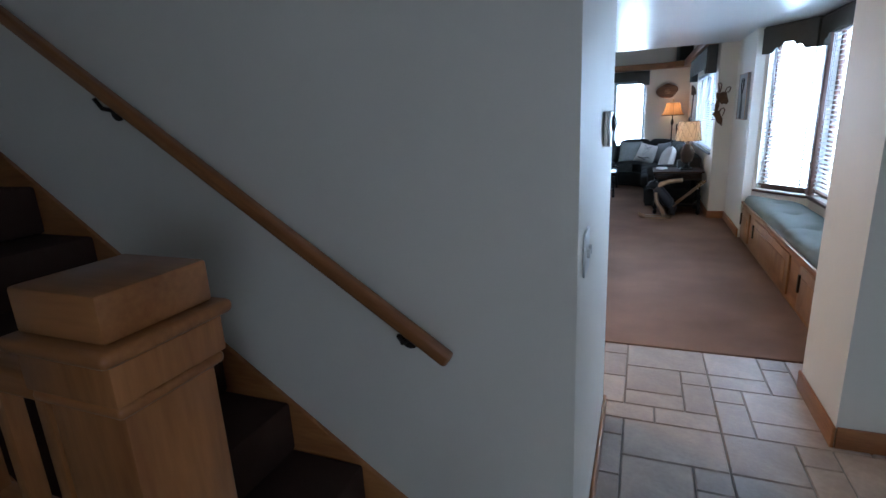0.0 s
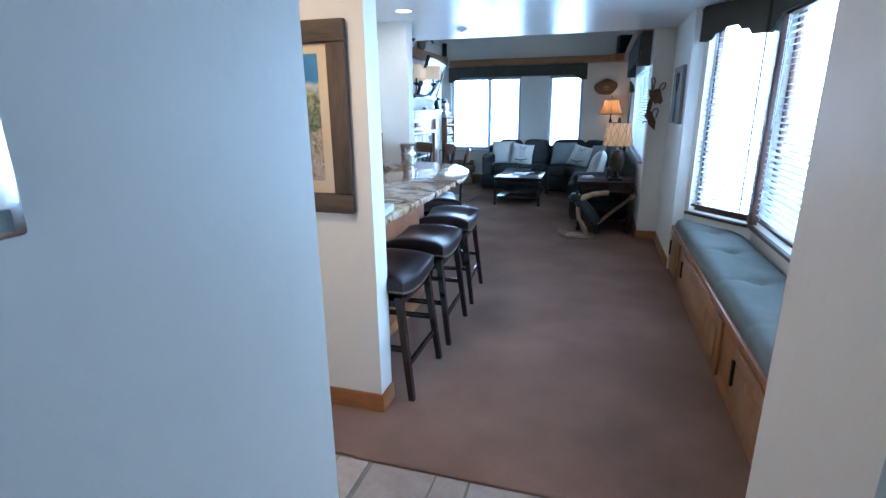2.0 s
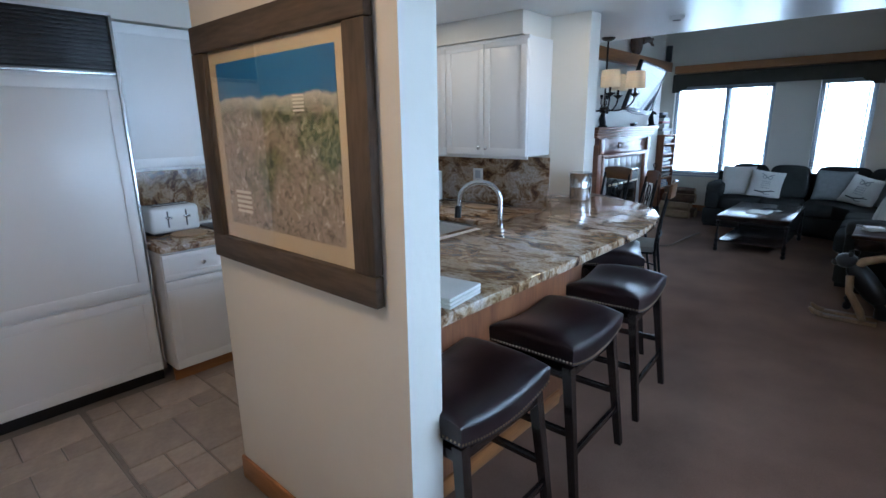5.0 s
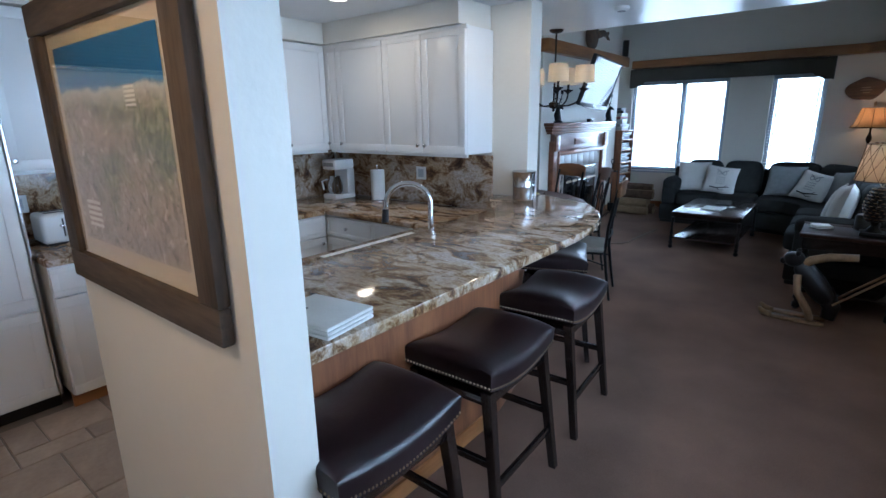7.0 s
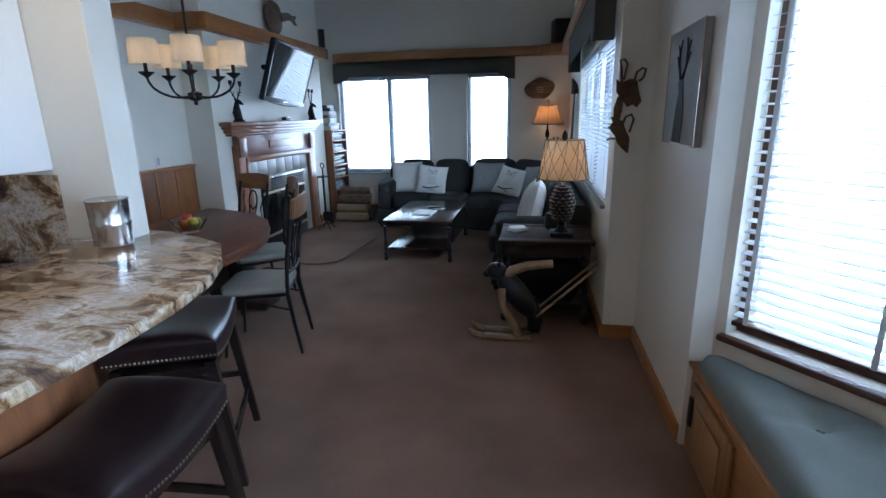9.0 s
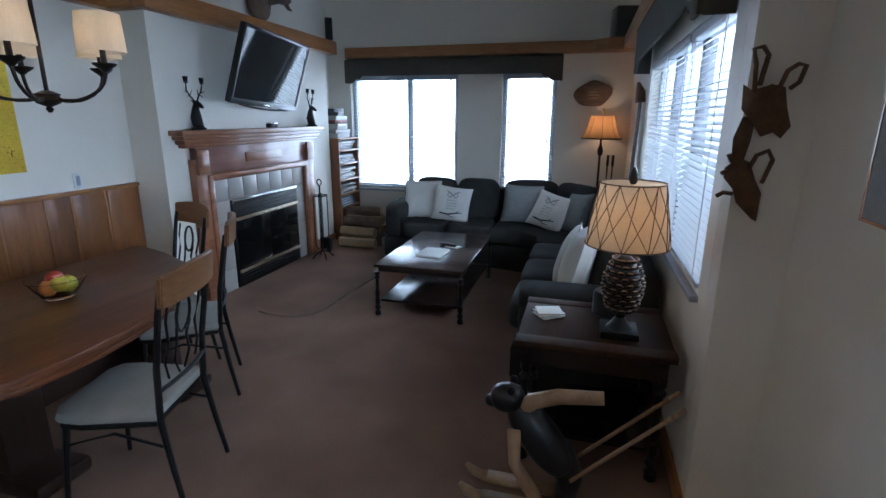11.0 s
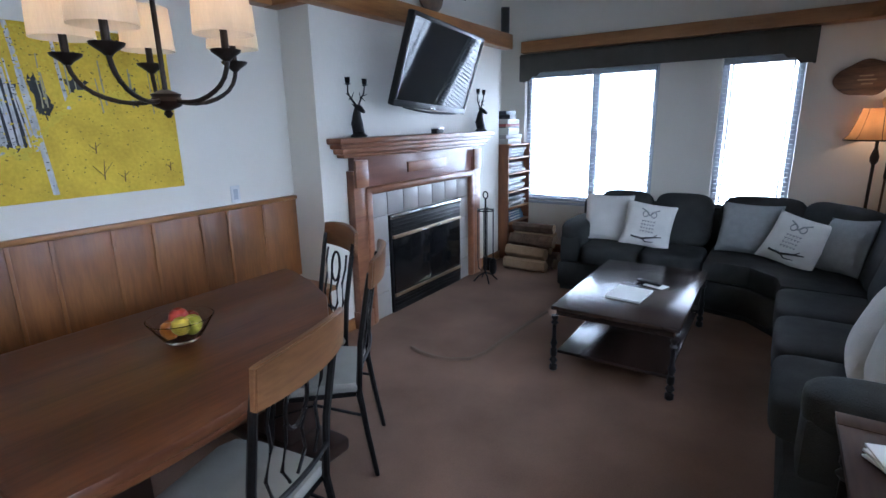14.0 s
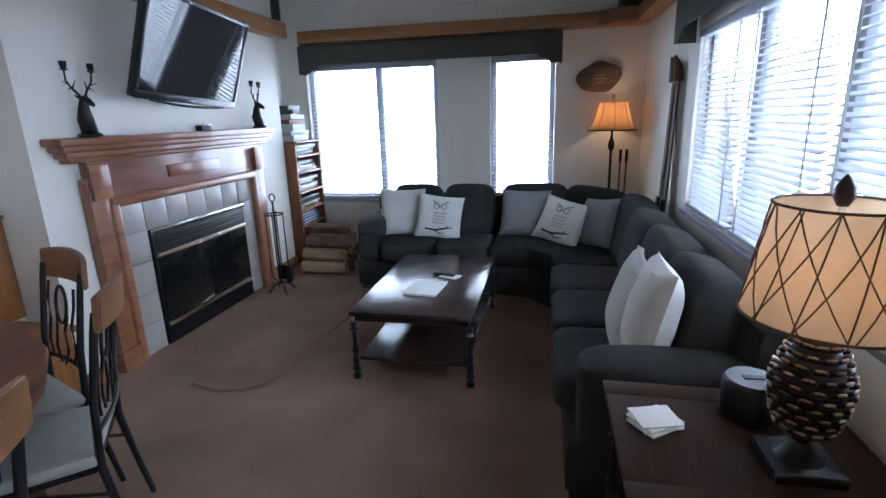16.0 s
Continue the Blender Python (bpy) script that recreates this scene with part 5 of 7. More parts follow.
for y in (7.62, 8.45):
    part("pedestal", box(-2.10, -1.75, y - 0.10, y + 0.10, 0.09, 0.689, bevel=0.012), PEDESTAL, table)
    part("pedestal_foot", box(-2.26, -1.56, y - 0.13, y + 0.13, 0.013, 0.089, bevel=0.02), PEDESTAL, table)
part("stretcher", box(-1.97, -1.89, 7.721, 8.349, 0.25, 0.40, bevel=0.006), PEDESTAL, table)

bowl = thing("fruit_bowl", Matrix.Translation((-1.93, 8.01, 0.761)) @ Matrix.Scale(1.18, 4), "clear glass bowl of mixed fruit on the table", "bowl")
part("glass", lathe([(0.0, 0.002), (0.055, 0.0), (0.062, 0.006), (0.085, 0.04), (0.108, 0.078), (0.113, 0.085), (0.109, 0.086), (0.082, 0.045), (0.055, 0.012), (0.0, 0.010)], 28, cap=False), glass("bowl_glass", (1.0, 1.0, 1.0), 0.0), bowl)
bpy.data.materials["bowl_glass"].node_tree.nodes["Principled BSDF"].inputs["IOR"].default_value = 1.18
for x, y, z, r, c in ((-0.045, 0.01, 0.050, 0.036, (0.42, 0.03, 0.025)), (0.0, -0.04, 0.052, 0.035, (0.62, 0.20, 0.03)), (0.035, 0.02, 0.058, 0.037, (0.55, 0.50, 0.05)), (-0.02, 0.045, 0.055, 0.036, (0.35, 0.04, 0.03)), (0.045, -0.025, 0.07, 0.033, (0.60, 0.42, 0.04)), (-0.01, 0.0, 0.085, 0.034, (0.50, 0.05, 0.03))):
    f = solid("fruit", lathe([(0.002, -r * 0.86), (r * 0.5, -r * 0.9), (r * 0.92, -r * 0.4), (r, 0.0), (r * 0.85, r * 0.55), (r * 0.45, r * 0.88), (r * 0.12, r * 0.80), (0.001, r * 0.72)], 18), mat("fruit_skin", c, 0.35, var=0.12, scale=25, fine=120, bump=0.04), "round ripe fruit in the glass bowl", "fruit", group="fruit in the bowl", m=Matrix.Translation((-1.93 + 1.18 * x, 8.01 + 1.18 * y, 0.761 + 1.18 * z)) @ Matrix.Scale(1.18, 4))


RAILW = wood("chair_rail_wood", (0.22, 0.10, 0.04), (0.12, 0.05, 0.02), 0.3, "x", 6, coat=0.3)


def dining_chair(m):
    ch = thing("dining_chair", m, "black iron dining chair with cream padded seat", "chair", "chairs round the table")
    # local: front of the chair is +y
    seat_o = [(-0.20, -0.20), (0.20, -0.20), (0.215, -0.08), (0.235, 0.10), (0.22, 0.20), (0.16, 0.235), (-0.16, 0.235), (-0.22, 0.20), (-0.235, 0.10), (-0.215, -0.08)]
    bm = prism(seat_o, 0.435, 0.49, 0.022)
    part("seat", bm, SEATC, ch, "cream fabric seat pad")
    part("seat_ring", prism([(x * 0.96, y * 0.96) for x, y in seat_o], 0.415, 0.434), IRON, ch)
    for s in (-1, 1):
        part("front_leg", tube([(s * 0.185, 0.19, 0.42), (s * 0.20, 0.215, 0.20), (s * 0.215, 0.235, 0.0)], [0.015, 0.013, 0.011], 8), IRON, ch)
        part("back_leg", tube([(s * 0.185, -0.205, 0.44), (s * 0.195, -0.235, 0.22), (s * 0.205, -0.27, 0.0)], [0.015, 0.013, 0.011], 8), IRON, ch)
        part("back_post", tube([(s * 0.185, -0.205, 0.44), (s * 0.19, -0.225, 0.65), (s * 0.195, -0.27, 0.88), (s * 0.195, -0.285, 0.945)], [0.015, 0.014, 0.013, 0.012], 8), IRON, ch)
        part("side_stretcher", tube([(s * 0.195, 0.20, 0.32), (s * 0.18, 0.0, 0.37), (s * 0.195, -0.21, 0.32)], 0.007, 6), IRON, ch)
        part("scroll", tube([(s * 0.11, -0.222, 0.575), (s * 0.135, -0.228, 0.64), (s * 0.11, -0.24, 0.73), (s * 0.135, -0.255, 0.81), (s * 0.13, -0.27, 0.88)], 0.006, 6), IRON, ch)
        part("scroll", tube([(s * 0.02, -0.218, 0.56), (s * 0.06, -0.225, 0.62), (s * 0.04, -0.235, 0.70), (s * 0.055, -0.25, 0.76)], 0.006, 6), IRON, ch)
    part("oval", tube([(0.055 * math.cos(a), -0.255 - 0.012 * math.sin(a), 0.80 + 0.075 * math.sin(a)) for a in np.linspace(0, 2 * math.pi, 21)], 0.007, 6), IRON, ch)
    part("lower_rail", tube([(x, -0.222 - 0.02 * (1 - (x / 0.19) ** 2), 0.56) for x in np.linspace(-0.188, 0.188, 9)], 0.009, 6), IRON, ch)
    bm = bmesh.new()
    n = 12
    g = []
    for i in range(n + 1):
        x = -0.215 + 0.43 * i / n
        b = -0.285 - 0.035 * (1 - (x / 0.215) ** 2)
        up = 1.0 + 0.015 * (1 - (x / 0.215) ** 2)
        g.append([bm.verts.new(p) for p in ((x, b + 0.012, 0.885), (x, b - 0.012, 0.885), (x, b - 0.026, up), (x, b - 0.002, up))])
    for a, b in zip(g, g[1:]):
        for k in range(4):
            bm.faces.new((a[k], a[(k + 1) % 4], b[(k + 1) % 4], b[k]))
    bm.faces.new(g[0][::-1])
    bm.faces.new(g[-1])
    bmesh.ops.recalc_face_normals(bm, faces=bm.faces[:])
    bmesh.ops.bevel(bm, geom=[e for e in bm.edges if len(e.link_faces) == 2 and e.calc_face_angle(0) > 0.8], offset=0.005, segments=2, affect="EDGES")
    part("top_rail", bm, RAILW, ch, "curved brown wood top rail")
    # tall back: stretch all above the seat
    for o in ch.children:
        for v in o.data.vertices:
            if v.co.z > 0.5:
                v.co.z = 0.44 + (v.co.z - 0.44) * 1.115
    return ch


chair = dining_chair(Matrix.Translation((-1.23, 7.76, 0.012)) @ Matrix.Rotation(radians(105), 4, "Z"))
copy_thing(chair, Matrix.Translation((-1.65, 8.51, 0.012)) @ Matrix.Rotation(radians(126), 4, "Z"))
copy_thing(chair, Matrix.Translation((-2.04, 8.70, 0.012)) @ Matrix.Rotation(radians(158), 4, "Z"))

# ---- aspen canvas ----
def aspen_mat():
    m = mat("aspen_leaves", (0.80, 0.58, 0.05), 0.75, var=0.2, scale=7, fine=55, bump=0.03, col2=(0.55, 0.36, 0.025), detail=9)
    return m


AW, AH = 0.635, 0.42
ap = thing("aspen_picture", (XL + 0.001, 8.027, 1.72), "large canvas of yellow aspens with white trunks", "picture")
part("canvas", box(0.0, 0.035, -AW, AW, -AH, AH, bevel=0.003), aspen_mat(), ap)


def painted(name, polys, material, off, label=""):
    for level, group in enumerate([[o] for o in polys] if len(polys) < 60 else [polys]):
        bm = bmesh.new()
        for k, o in enumerate(group):
            prism(o, 0, 0.0004 + 0.0000015 * k, bm=bm)
        turn = Matrix(((0, 0, 1, 0.0352 + off + 0.000015 * level), (1, 0, 0, 0), (0, 1, 0, 0), (0, 0, 0, 1)))
        bmesh.ops.transform(bm, matrix=turn, verts=bm.verts[:])
        bmesh.ops.recalc_face_normals(bm, faces=bm.faces[:])
        ob = part(name, bm, material, ap, label)
        if len(group) > 1:
            ob["kind"] = "stuff"


rnd = random.Random(7)


def blob(cx, cy, rx, ry, n=18, rough=0.25):
    return [(cx + rx * math.cos(a) * (1 + rnd.uniform(-rough, rough)), cy + ry * math.sin(a) * (1 + rnd.uniform(-rough, rough))) for a in np.linspace(0, 2 * math.pi, n + 1)[:-1]]


DARKW = mat("painted_shade", (0.055, 0.055, 0.060), 0.8, var=0.3, scale=14, fine=80)
TRUNK = mat("painted_trunk", (0.70, 0.69, 0.70), 0.8, var=0.25, scale=22, fine=90, stretch=(1, 1, 0.5))
LEAF = mat("painted_leaf", (0.80, 0.60, 0.06), 0.8, var=0.15, scale=12, fine=90)
LEAF2 = mat("painted_leaf_dark", (0.34, 0.24, 0.03), 0.8, var=0.15, scale=12, fine=90)
def on_canvas(u, v):
    return ((2 * u - 1) * AW * 0.995, (2 * v - 1) * AH * 0.995)


def gap(*pts):
    """A dark opening of the grove with a ragged edge."""
    out = []
    for p, q in zip(pts, pts[1:] + pts[:1]):
        for k in range(7):
            u, v = p[0] + (q[0] - p[0]) * k / 7, p[1] + (q[1] - p[1]) * k / 7
            out.append(on_canvas(u + rnd.uniform(-0.008, 0.008), v + rnd.uniform(-0.018, 0.018)))
    return out


painted("dark_grove", [gap((0.155, 0.78), (0.24, 0.80), (0.35, 0.74), (0.415, 0.66), (0.42, 0.34), (0.37, 0.27), (0.27, 0.31), (0.19, 0.40)), gap((0.46, 0.72), (0.50, 0.70), (0.525, 0.55), (0.50, 0.47), (0.465, 0.52)), gap((0.58, 0.70), (0.66, 0.69), (0.64, 0.61), (0.59, 0.62)), gap((0.82, 0.66), (0.85, 0.66), (0.85, 0.55), (0.82, 0.56))], DARKW, 0.0, "dark gaps between the painted trunks")


def trunk(u0, v0, u1, v1, w):
    (xa, za), (xb, zb) = on_canvas(u0, v0), on_canvas(u1, v1)
    xm, zm = (xa + xb) / 2 + rnd.uniform(-0.004, 0.004), (za + zb) / 2
    return [(xa - w / 2, za), (xa + w / 2, za), (xm + w * 0.44, zm), (xb + w * 0.36, zb), (xb - w * 0.36, zb), (xm - w * 0.44, zm)]


trunks = []
for k in range(15):
    u = 0.005 + 0.0135 * k + rnd.uniform(-0.005, 0.005)
    trunks.append(trunk(u + rnd.uniform(0.01, 0.04), rnd.uniform(0.36, 0.47), u, rnd.choice((1.0, 1.0, 0.93, 0.85)), rnd.uniform(0.008, 0.021)))
for k in range(16):
    u = 0.21 + 0.014 * k + rnd.uniform(-0.005, 0.005)
    trunks.append(trunk(u + rnd.uniform(0.01, 0.035), rnd.uniform(0.26, 0.34), u, rnd.choice((1.0, 0.80, 0.72, 0.66)), rnd.uniform(0.008, 0.019)))
trunks += [trunk(0.335, 0.27, 0.30, 1.0, 0.026), trunk(0.475, 0.03, 0.42, 1.0, 0.028), trunk(0.575, 0.53, 0.555, 1.0, 0.018)]
faint = []
for k in range(12):
    u = rnd.uniform(0.44, 0.95)
    faint.append(trunk(u + rnd.uniform(0.0, 0.012), rnd.uniform(0.50, 0.62), u, rnd.uniform(0.68, 0.86), rnd.uniform(0.005, 0.010)))
painted("painted_trunk", trunks, TRUNK, 0.001, "pale painted aspen trunks")
painted("faint_trunk", faint, mat("painted_trunk_far", (0.42, 0.38, 0.26), 0.8, var=0.2, scale=22, fine=90), 0.001)
marks = []
for _ in range(200):
    o = rnd.choice(trunks)
    f = rnd.uniform(0.04, 0.96)
    x = (o[0][0] + o[1][0]) / 2 * (1 - f) + (o[3][0] + o[4][0]) / 2 * f + rnd.uniform(-0.005, 0.005)
    z = o[0][1] * (1 - f) + o[3][1] * f
    w = rnd.uniform(0.003, 0.007)
    marks.append([(x - w, z), (x + w, z + 0.001), (x + w * 0.8, z + 0.0045), (x - w * 0.8, z + 0.003)])
painted("trunk_mark", marks, DARKW, 0.002)


def leaf(u, v, lo, hi):
    x, z = on_canvas(min(max(u, 0.015), 0.985), min(max(v, 0.02), 0.98))
    return blob(x, z, rnd.uniform(lo, hi), rnd.uniform(lo, hi) * 0.8, 6, 0.4)


def bush_top(u):
    """Height of the yellow undergrowth along the canvas."""
    if u < 0.17:
        return 0.47 - 9 * (u - 0.08) ** 2
    return 0.40 - (u - 0.17) * 0.55 if u < 0.40 else min(0.62, 0.27 + (u - 0.40) * 1.7)


edge = [(k / 130 + rnd.uniform(-0.004, 0.004)) for k in range(131)]
painted("painted_foliage", [leaf(u, bush_top(u) + rnd.gauss(0, 0.018), 0.006, 0.016) for u in edge for _ in range(3)], LEAF, 0.003)
painted("canopy_foliage", [leaf(rnd.uniform(0.0, 1.0) ** 0.75, 1.0 - abs(rnd.gauss(0, 0.13)), 0.004, 0.010) for _ in range(330)], LEAF, 0.003)
painted("grove_leaf", [leaf(rnd.uniform(0.16, 0.52), rnd.uniform(0.35, 0.8), 0.003, 0.007) for _ in range(110)], LEAF, 0.003)
painted("painted_foliage_dark", [leaf(rnd.uniform(0.0, 1.0), rnd.uniform(0.03, 0.99), 0.002, 0.006) for _ in range(420)], LEAF2, 0.0036)
painted("shade_speck", [leaf(rnd.uniform(0.0, 1.0), 0.97 - abs(rnd.gauss(0, 0.17)), 0.002, 0.005) for _ in range(150)], DARKW, 0.0038)
for x, z, sc in ((0.20, -0.34, 1.0), (0.30, -0.36, 0.6), (-0.56, -0.37, 0.7), (0.56, -0.32, 0.5), (0.18, -0.20, 0.6)):
    bm = tube([(0.0385, x, z), (0.0385, x + 0.01 * sc, z + 0.10 * sc)], [0.003, 0.0015], 4)
    tube([(0.0385, x, z + 0.02), (0.0385, x - 0.05 * sc, z + 0.08 * sc)], [0.002, 0.001], 4, bm)
    tube([(0.0385, x, z + 0.03), (0.0385, x + 0.05 * sc, z + 0.09 * sc)], [0.002, 0.001], 4, bm)
    part("painted_twig", bm, BARNWOOD, ap)
op = thing("wall_outlet", (XL + 0.001, 9.02, 1.20), "white plastic outlet cover on the wall", "outlet")
part("plate", box(0, 0.006, -0.035, 0.035, -0.058, 0.058, bevel=0.002), PLASTIC, op)
part("sockets", box(0.0062, 0.0075, -0.016, 0.016, -0.035, 0.035), SASH, op)

# ---- chandelier ----
cd = thing("chandelier", (-1.70, 7.965, 0), "dark bronze chandelier with linen drum shades", "chandelier")
part("canopy", lathe([(0.065, 2.408), (0.065, 2.40), (0.05, 2.385), (0.015, 2.375)], 20), BRONZE, cd)
part("rod", tube([(0, 0, 2.38), (0, 0, 1.72)], 0.009, 8), BRONZE, cd)
part("hub", lathe([(0.006, 1.675), (0.016, 1.69), (0.010, 1.70), (0.045, 1.715), (0.055, 1.73), (0.045, 1.745), (0.05, 1.755), (0.015, 1.77)], 20), BRONZE, cd)
for k in range(5):
    a = radians(72 * k + 15)
    c, s = math.cos(a), math.sin(a)
    arm_o = part("arm", tube([(0.88 * r * c, 0.88 * r * s, 1.726 + 0.7 * (z - 1.726)) for r, z in ((0.04, 1.738), (0.08, 1.728), (0.12, 1.726), (0.165, 1.733), (0.21, 1.751), (0.245, 1.773), (0.275, 1.801), (0.296, 1.833), (0.309, 1.868), (0.314, 1.892), (0.315, 1.915))], 0.008, 8), BRONZE, cd)
    part("drip_cup", lathe([(0.010, 1.848), (0.02, 1.858), (0.045, 1.876), (0.048, 1.884), (0.012, 1.884)], 18, at=(0.277 * c, 0.277 * s, 0)), BRONZE, arm_o)
    part("candle_sleeve", lathe([(0.012, 1.884), (0.012, 1.975)], 10, at=(0.277 * c, 0.277 * s, 0)), BRONZE, arm_o)
    part("shade", lathe([(0.093, 1.93), (0.085, 2.085)], 28, at=(0.277 * c, 0.277 * s, 0), cap=False), LINEN, arm_o, "glowing oatmeal linen shade")
    part("bulb", soft(0.016, 0.016, 0.03, 1.0, at=(0.277 * c, 0.277 * s, 2.0), nu=12, nv=8), glow("candle_bulb", (1.0, 0.76, 0.5), 10) if k == 0 else bpy.data.materials["candle_bulb"], arm_o)
    point_lamp("chandelier_light", (-1.70 + 0.277 * c, 7.965 + 0.277 * s, 2.0), 0.8, (1.0, 0.66, 0.37), 0.025)

# ---- hall: thermostat, switch, stairs ----
th = thing("thermostat", (0.057, 2.045, 1.552), "silver wall thermostat with a round black dial", "thermostat")
part("body", box(0.0, 0.028, -0.042, 0.042, -0.070, 0.055, bevel=0.006), STEEL, th)
part("dial", lathe([(0.026, 0.0), (0.026, 0.010), (0.020, 0.013)], 24), BLACK, th, "black dial", m=Matrix.Translation((0.028, 0.0, 0.012)) @ Matrix.Rotation(math.pi / 2, 4, "Y"))
part("dial_cap", lathe([(0.013, 0.0), (0.013, 0.004)], 18), STEEL, th, m=Matrix.Translation((0.0415, 0.0, 0.012)) @ Matrix.Rotation(math.pi / 2, 4, "Y"))
part("label_strip", box(0.0282, 0.0295, -0.028, 0.028, -0.062, -0.042), GREYP, th)
sw = thing("light_switch", (0.057, 1.45, 1.24), "white double light switch plate", "light switch")
part("plate", box(0.0, 0.006, -0.057, 0.057, -0.060, 0.060, bevel=0.002), PLASTIC, sw)
for y in (-0.023, 0.023):
    part("toggle", box(0.0062, 0.016, y - 0.006, y + 0.006, -0.012, 0.012, bevel=0.002), PLASTIC, sw)
st = thing("staircase", (0, 0, 0), "dark carpeted stairs rising beside the wall", "stairs")
X0, RUN, RISE = -0.20, 0.262, 0.18
for i in range(9):
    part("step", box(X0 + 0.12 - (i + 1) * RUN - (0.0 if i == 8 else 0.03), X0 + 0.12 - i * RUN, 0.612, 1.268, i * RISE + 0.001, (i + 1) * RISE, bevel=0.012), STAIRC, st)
part("skirt_board", prism([(X0 + 0.12, 0.002), (X0 + 0.12, 0.17), (X0 - 9 * RUN, 9 * RISE + 0.27), (X0 - 9 * RUN, 9 * RISE - 0.2), (X0 - 0.1, 0.002)], 0, 0.018, 0.003), OAKX, st, "honey oak skirt board", m=Matrix(((1, 0, 0, 0), (0, 0, -1, 1.288), (0, 1, 0, 0), (0, 0, 0, 1))))
part("outer_stringer", prism([(X0 + 0.14, 0.002), (X0 + 0.14, 0.20), (X0 - 9 * RUN, 9 * RISE + 0.24), (X0 - 9 * RUN, 9 * RISE - 0.3), (X0 - 0.6, 0.002)], 0, 0.03, 0.003), OAKX, st, "honey oak stringer", m=Matrix(((1, 0, 0, 0), (0, 0, -1, 0.611), (0, 1, 0, 0), (0, 0, 0, 1))))
hr = thing("handrail", (0, 0, 0), "honey oak handrail on wall brackets", "handrail")
a, b = Vector((-0.265, 1.215, 0.982)), Vector((-2.365, 1.215, 2.412))
q = (b - a).normalized()
L = (b - a).length
rail = box(0.0, L, -0.019, 0.019, -0.021, 0.021, bevel=0.011, seg=3)
part("rail", rail, OAKX, hr, m=Matrix.Translation(a) @ q.to_track_quat("X", "Z").to_matrix().to_4x4())
for f in (0.07, 0.55, 0.93):
    p = a + q * L * f
    br = part("bracket", tube([p + Vector((0, 0.0, -0.045)), p + Vector((0, 0.02, -0.075)), p + Vector((0, 0.066, -0.085))], 0.007, 8), BRONZE, hr, "bronze bracket")
    part("rosette", lathe([(0.03, 0.0), (0.03, 0.006), (0.018, 0.010)], 16), BRONZE, br, m=Matrix.Translation(p + Vector((0, 0.0735, -0.085))) @ Matrix.Rotation(math.pi / 2, 4, "X"))
NX0, NY0 = -0.49, 0.532
nw = thing("newel_post", (NX0, NY0, 0.0), "honey oak box newel post with moulded cap", "newel post")
part("lower_box", box(-0.086, 0.086, -0.086, 0.086, 0.002, 0.96, bevel=0.004), OAKZ, nw)
part("base_trim", box(-0.10, 0.10, -0.10, 0.10, 0.961, 0.99, bevel=0.012, seg=3), OAKX, nw)
part("shaft", box(-0.075, 0.075, -0.075, 0.075, 0.991, 1.26, bevel=0.004), OAKZ, nw)
part("neck_trim", box(-0.088, 0.088, -0.088, 0.088, 1.261, 1.28, bevel=0.008, seg=3), OAKX, nw)
part("head", box(-0.09, 0.09, -0.09, 0.09, 1.281, 1.339, bevel=0.003), OAKZ, nw)
part("cap_mould", box(-0.105, 0.105, -0.105, 0.105, 1.34, 1.362, bevel=0.010, seg=3), OAKX, nw)
part("cap", box(-0.085, 0.085, -0.085, 0.085, 1.363, 1.428, bevel=0.006), OAKX, nw)
gd = thing("balustrade", (NX0, NY0, 0.0), "honey oak guard rail with square balusters beside the stairs", "balustrade")
part("top_rail", box(-1.30, -0.088, -0.032, 0.032, 1.205, 1.255, bevel=0.010, seg=3), OAKX, gd)
part("bottom_rail", box(-1.30, -0.088, -0.025, 0.025, 0.91, 0.95, bevel=0.006), OAKX, gd)
part("side_panel", box(-1.30, -0.088, -0.015, 0.015, 0.002, 0.909), OAKX, gd)
for i in range(9):
    x = -0.22 - i * 0.125
    part("baluster", box(x - 0.016, x + 0.016, -0.016, 0.016, 0.951, 1.204, bevel=0.003), OAKZ, gd)

# ---- bar ----
bar = thing("bar_counter", (0, 0, 0), "polished brown granite bar top on a wood front", "bar")
BT = [(-0.45, 4.073), (-0.45, 5.75), (-0.465, 6.00), (-0.52, 6.26), (-0.62, 6.48), (-0.77, 6.70), (-0.95, 6.80), (-1.18, 6.90), (-1.42, 6.93), (-1.60, 6.93), (-1.60, 6.862), (-1.262, 6.862), (-1.262, 6.70), (-1.45, 6.696), (-1.56, 6.62), (-1.42, 6.44), (-1.26, 6.20), (-1.19, 5.90), (-1.17, 5.45), (-1.17, 4.073)]
part("granite_top", prism(BT, 0.992, 1.035, 0.008), GRANITE, bar)
part("front_panel", prism([(-0.74, 4.073), (-0.74, 5.45), (-0.83, 5.85), (-1.03, 6.18), (-1.20, 6.42), (-1.258, 6.69), (-1.262, 6.69), (-1.24, 6.42), (-1.07, 6.16), (-0.87, 5.83), (-0.78, 5.45), (-0.78, 4.073)], 0.013, 0.991), BARW, bar, "reddish wood bar front")
part("kitchen_face", prism([(-1.12, 4.122), (-1.15, 4.122), (-1.15, 5.45), (-1.17, 5.90), (-1.24, 6.19), (-1.40, 6.43), (-1.53, 6.60), (-1.50, 6.62), (-1.37, 6.44), (-1.21, 6.20), (-1.14, 5.90), (-1.12, 5.45)], 0.013, 0.991), GRANITE, bar, "granite riser behind the sink")
part("baseboard", box(-0.739, -0.725, 4.075, 5.44, 0.013, 0.10, bevel=0.004), OAK, bar)

NAIL = mat("nailhead", (0.45, 0.36, 0.24), 0.35, 1.0)


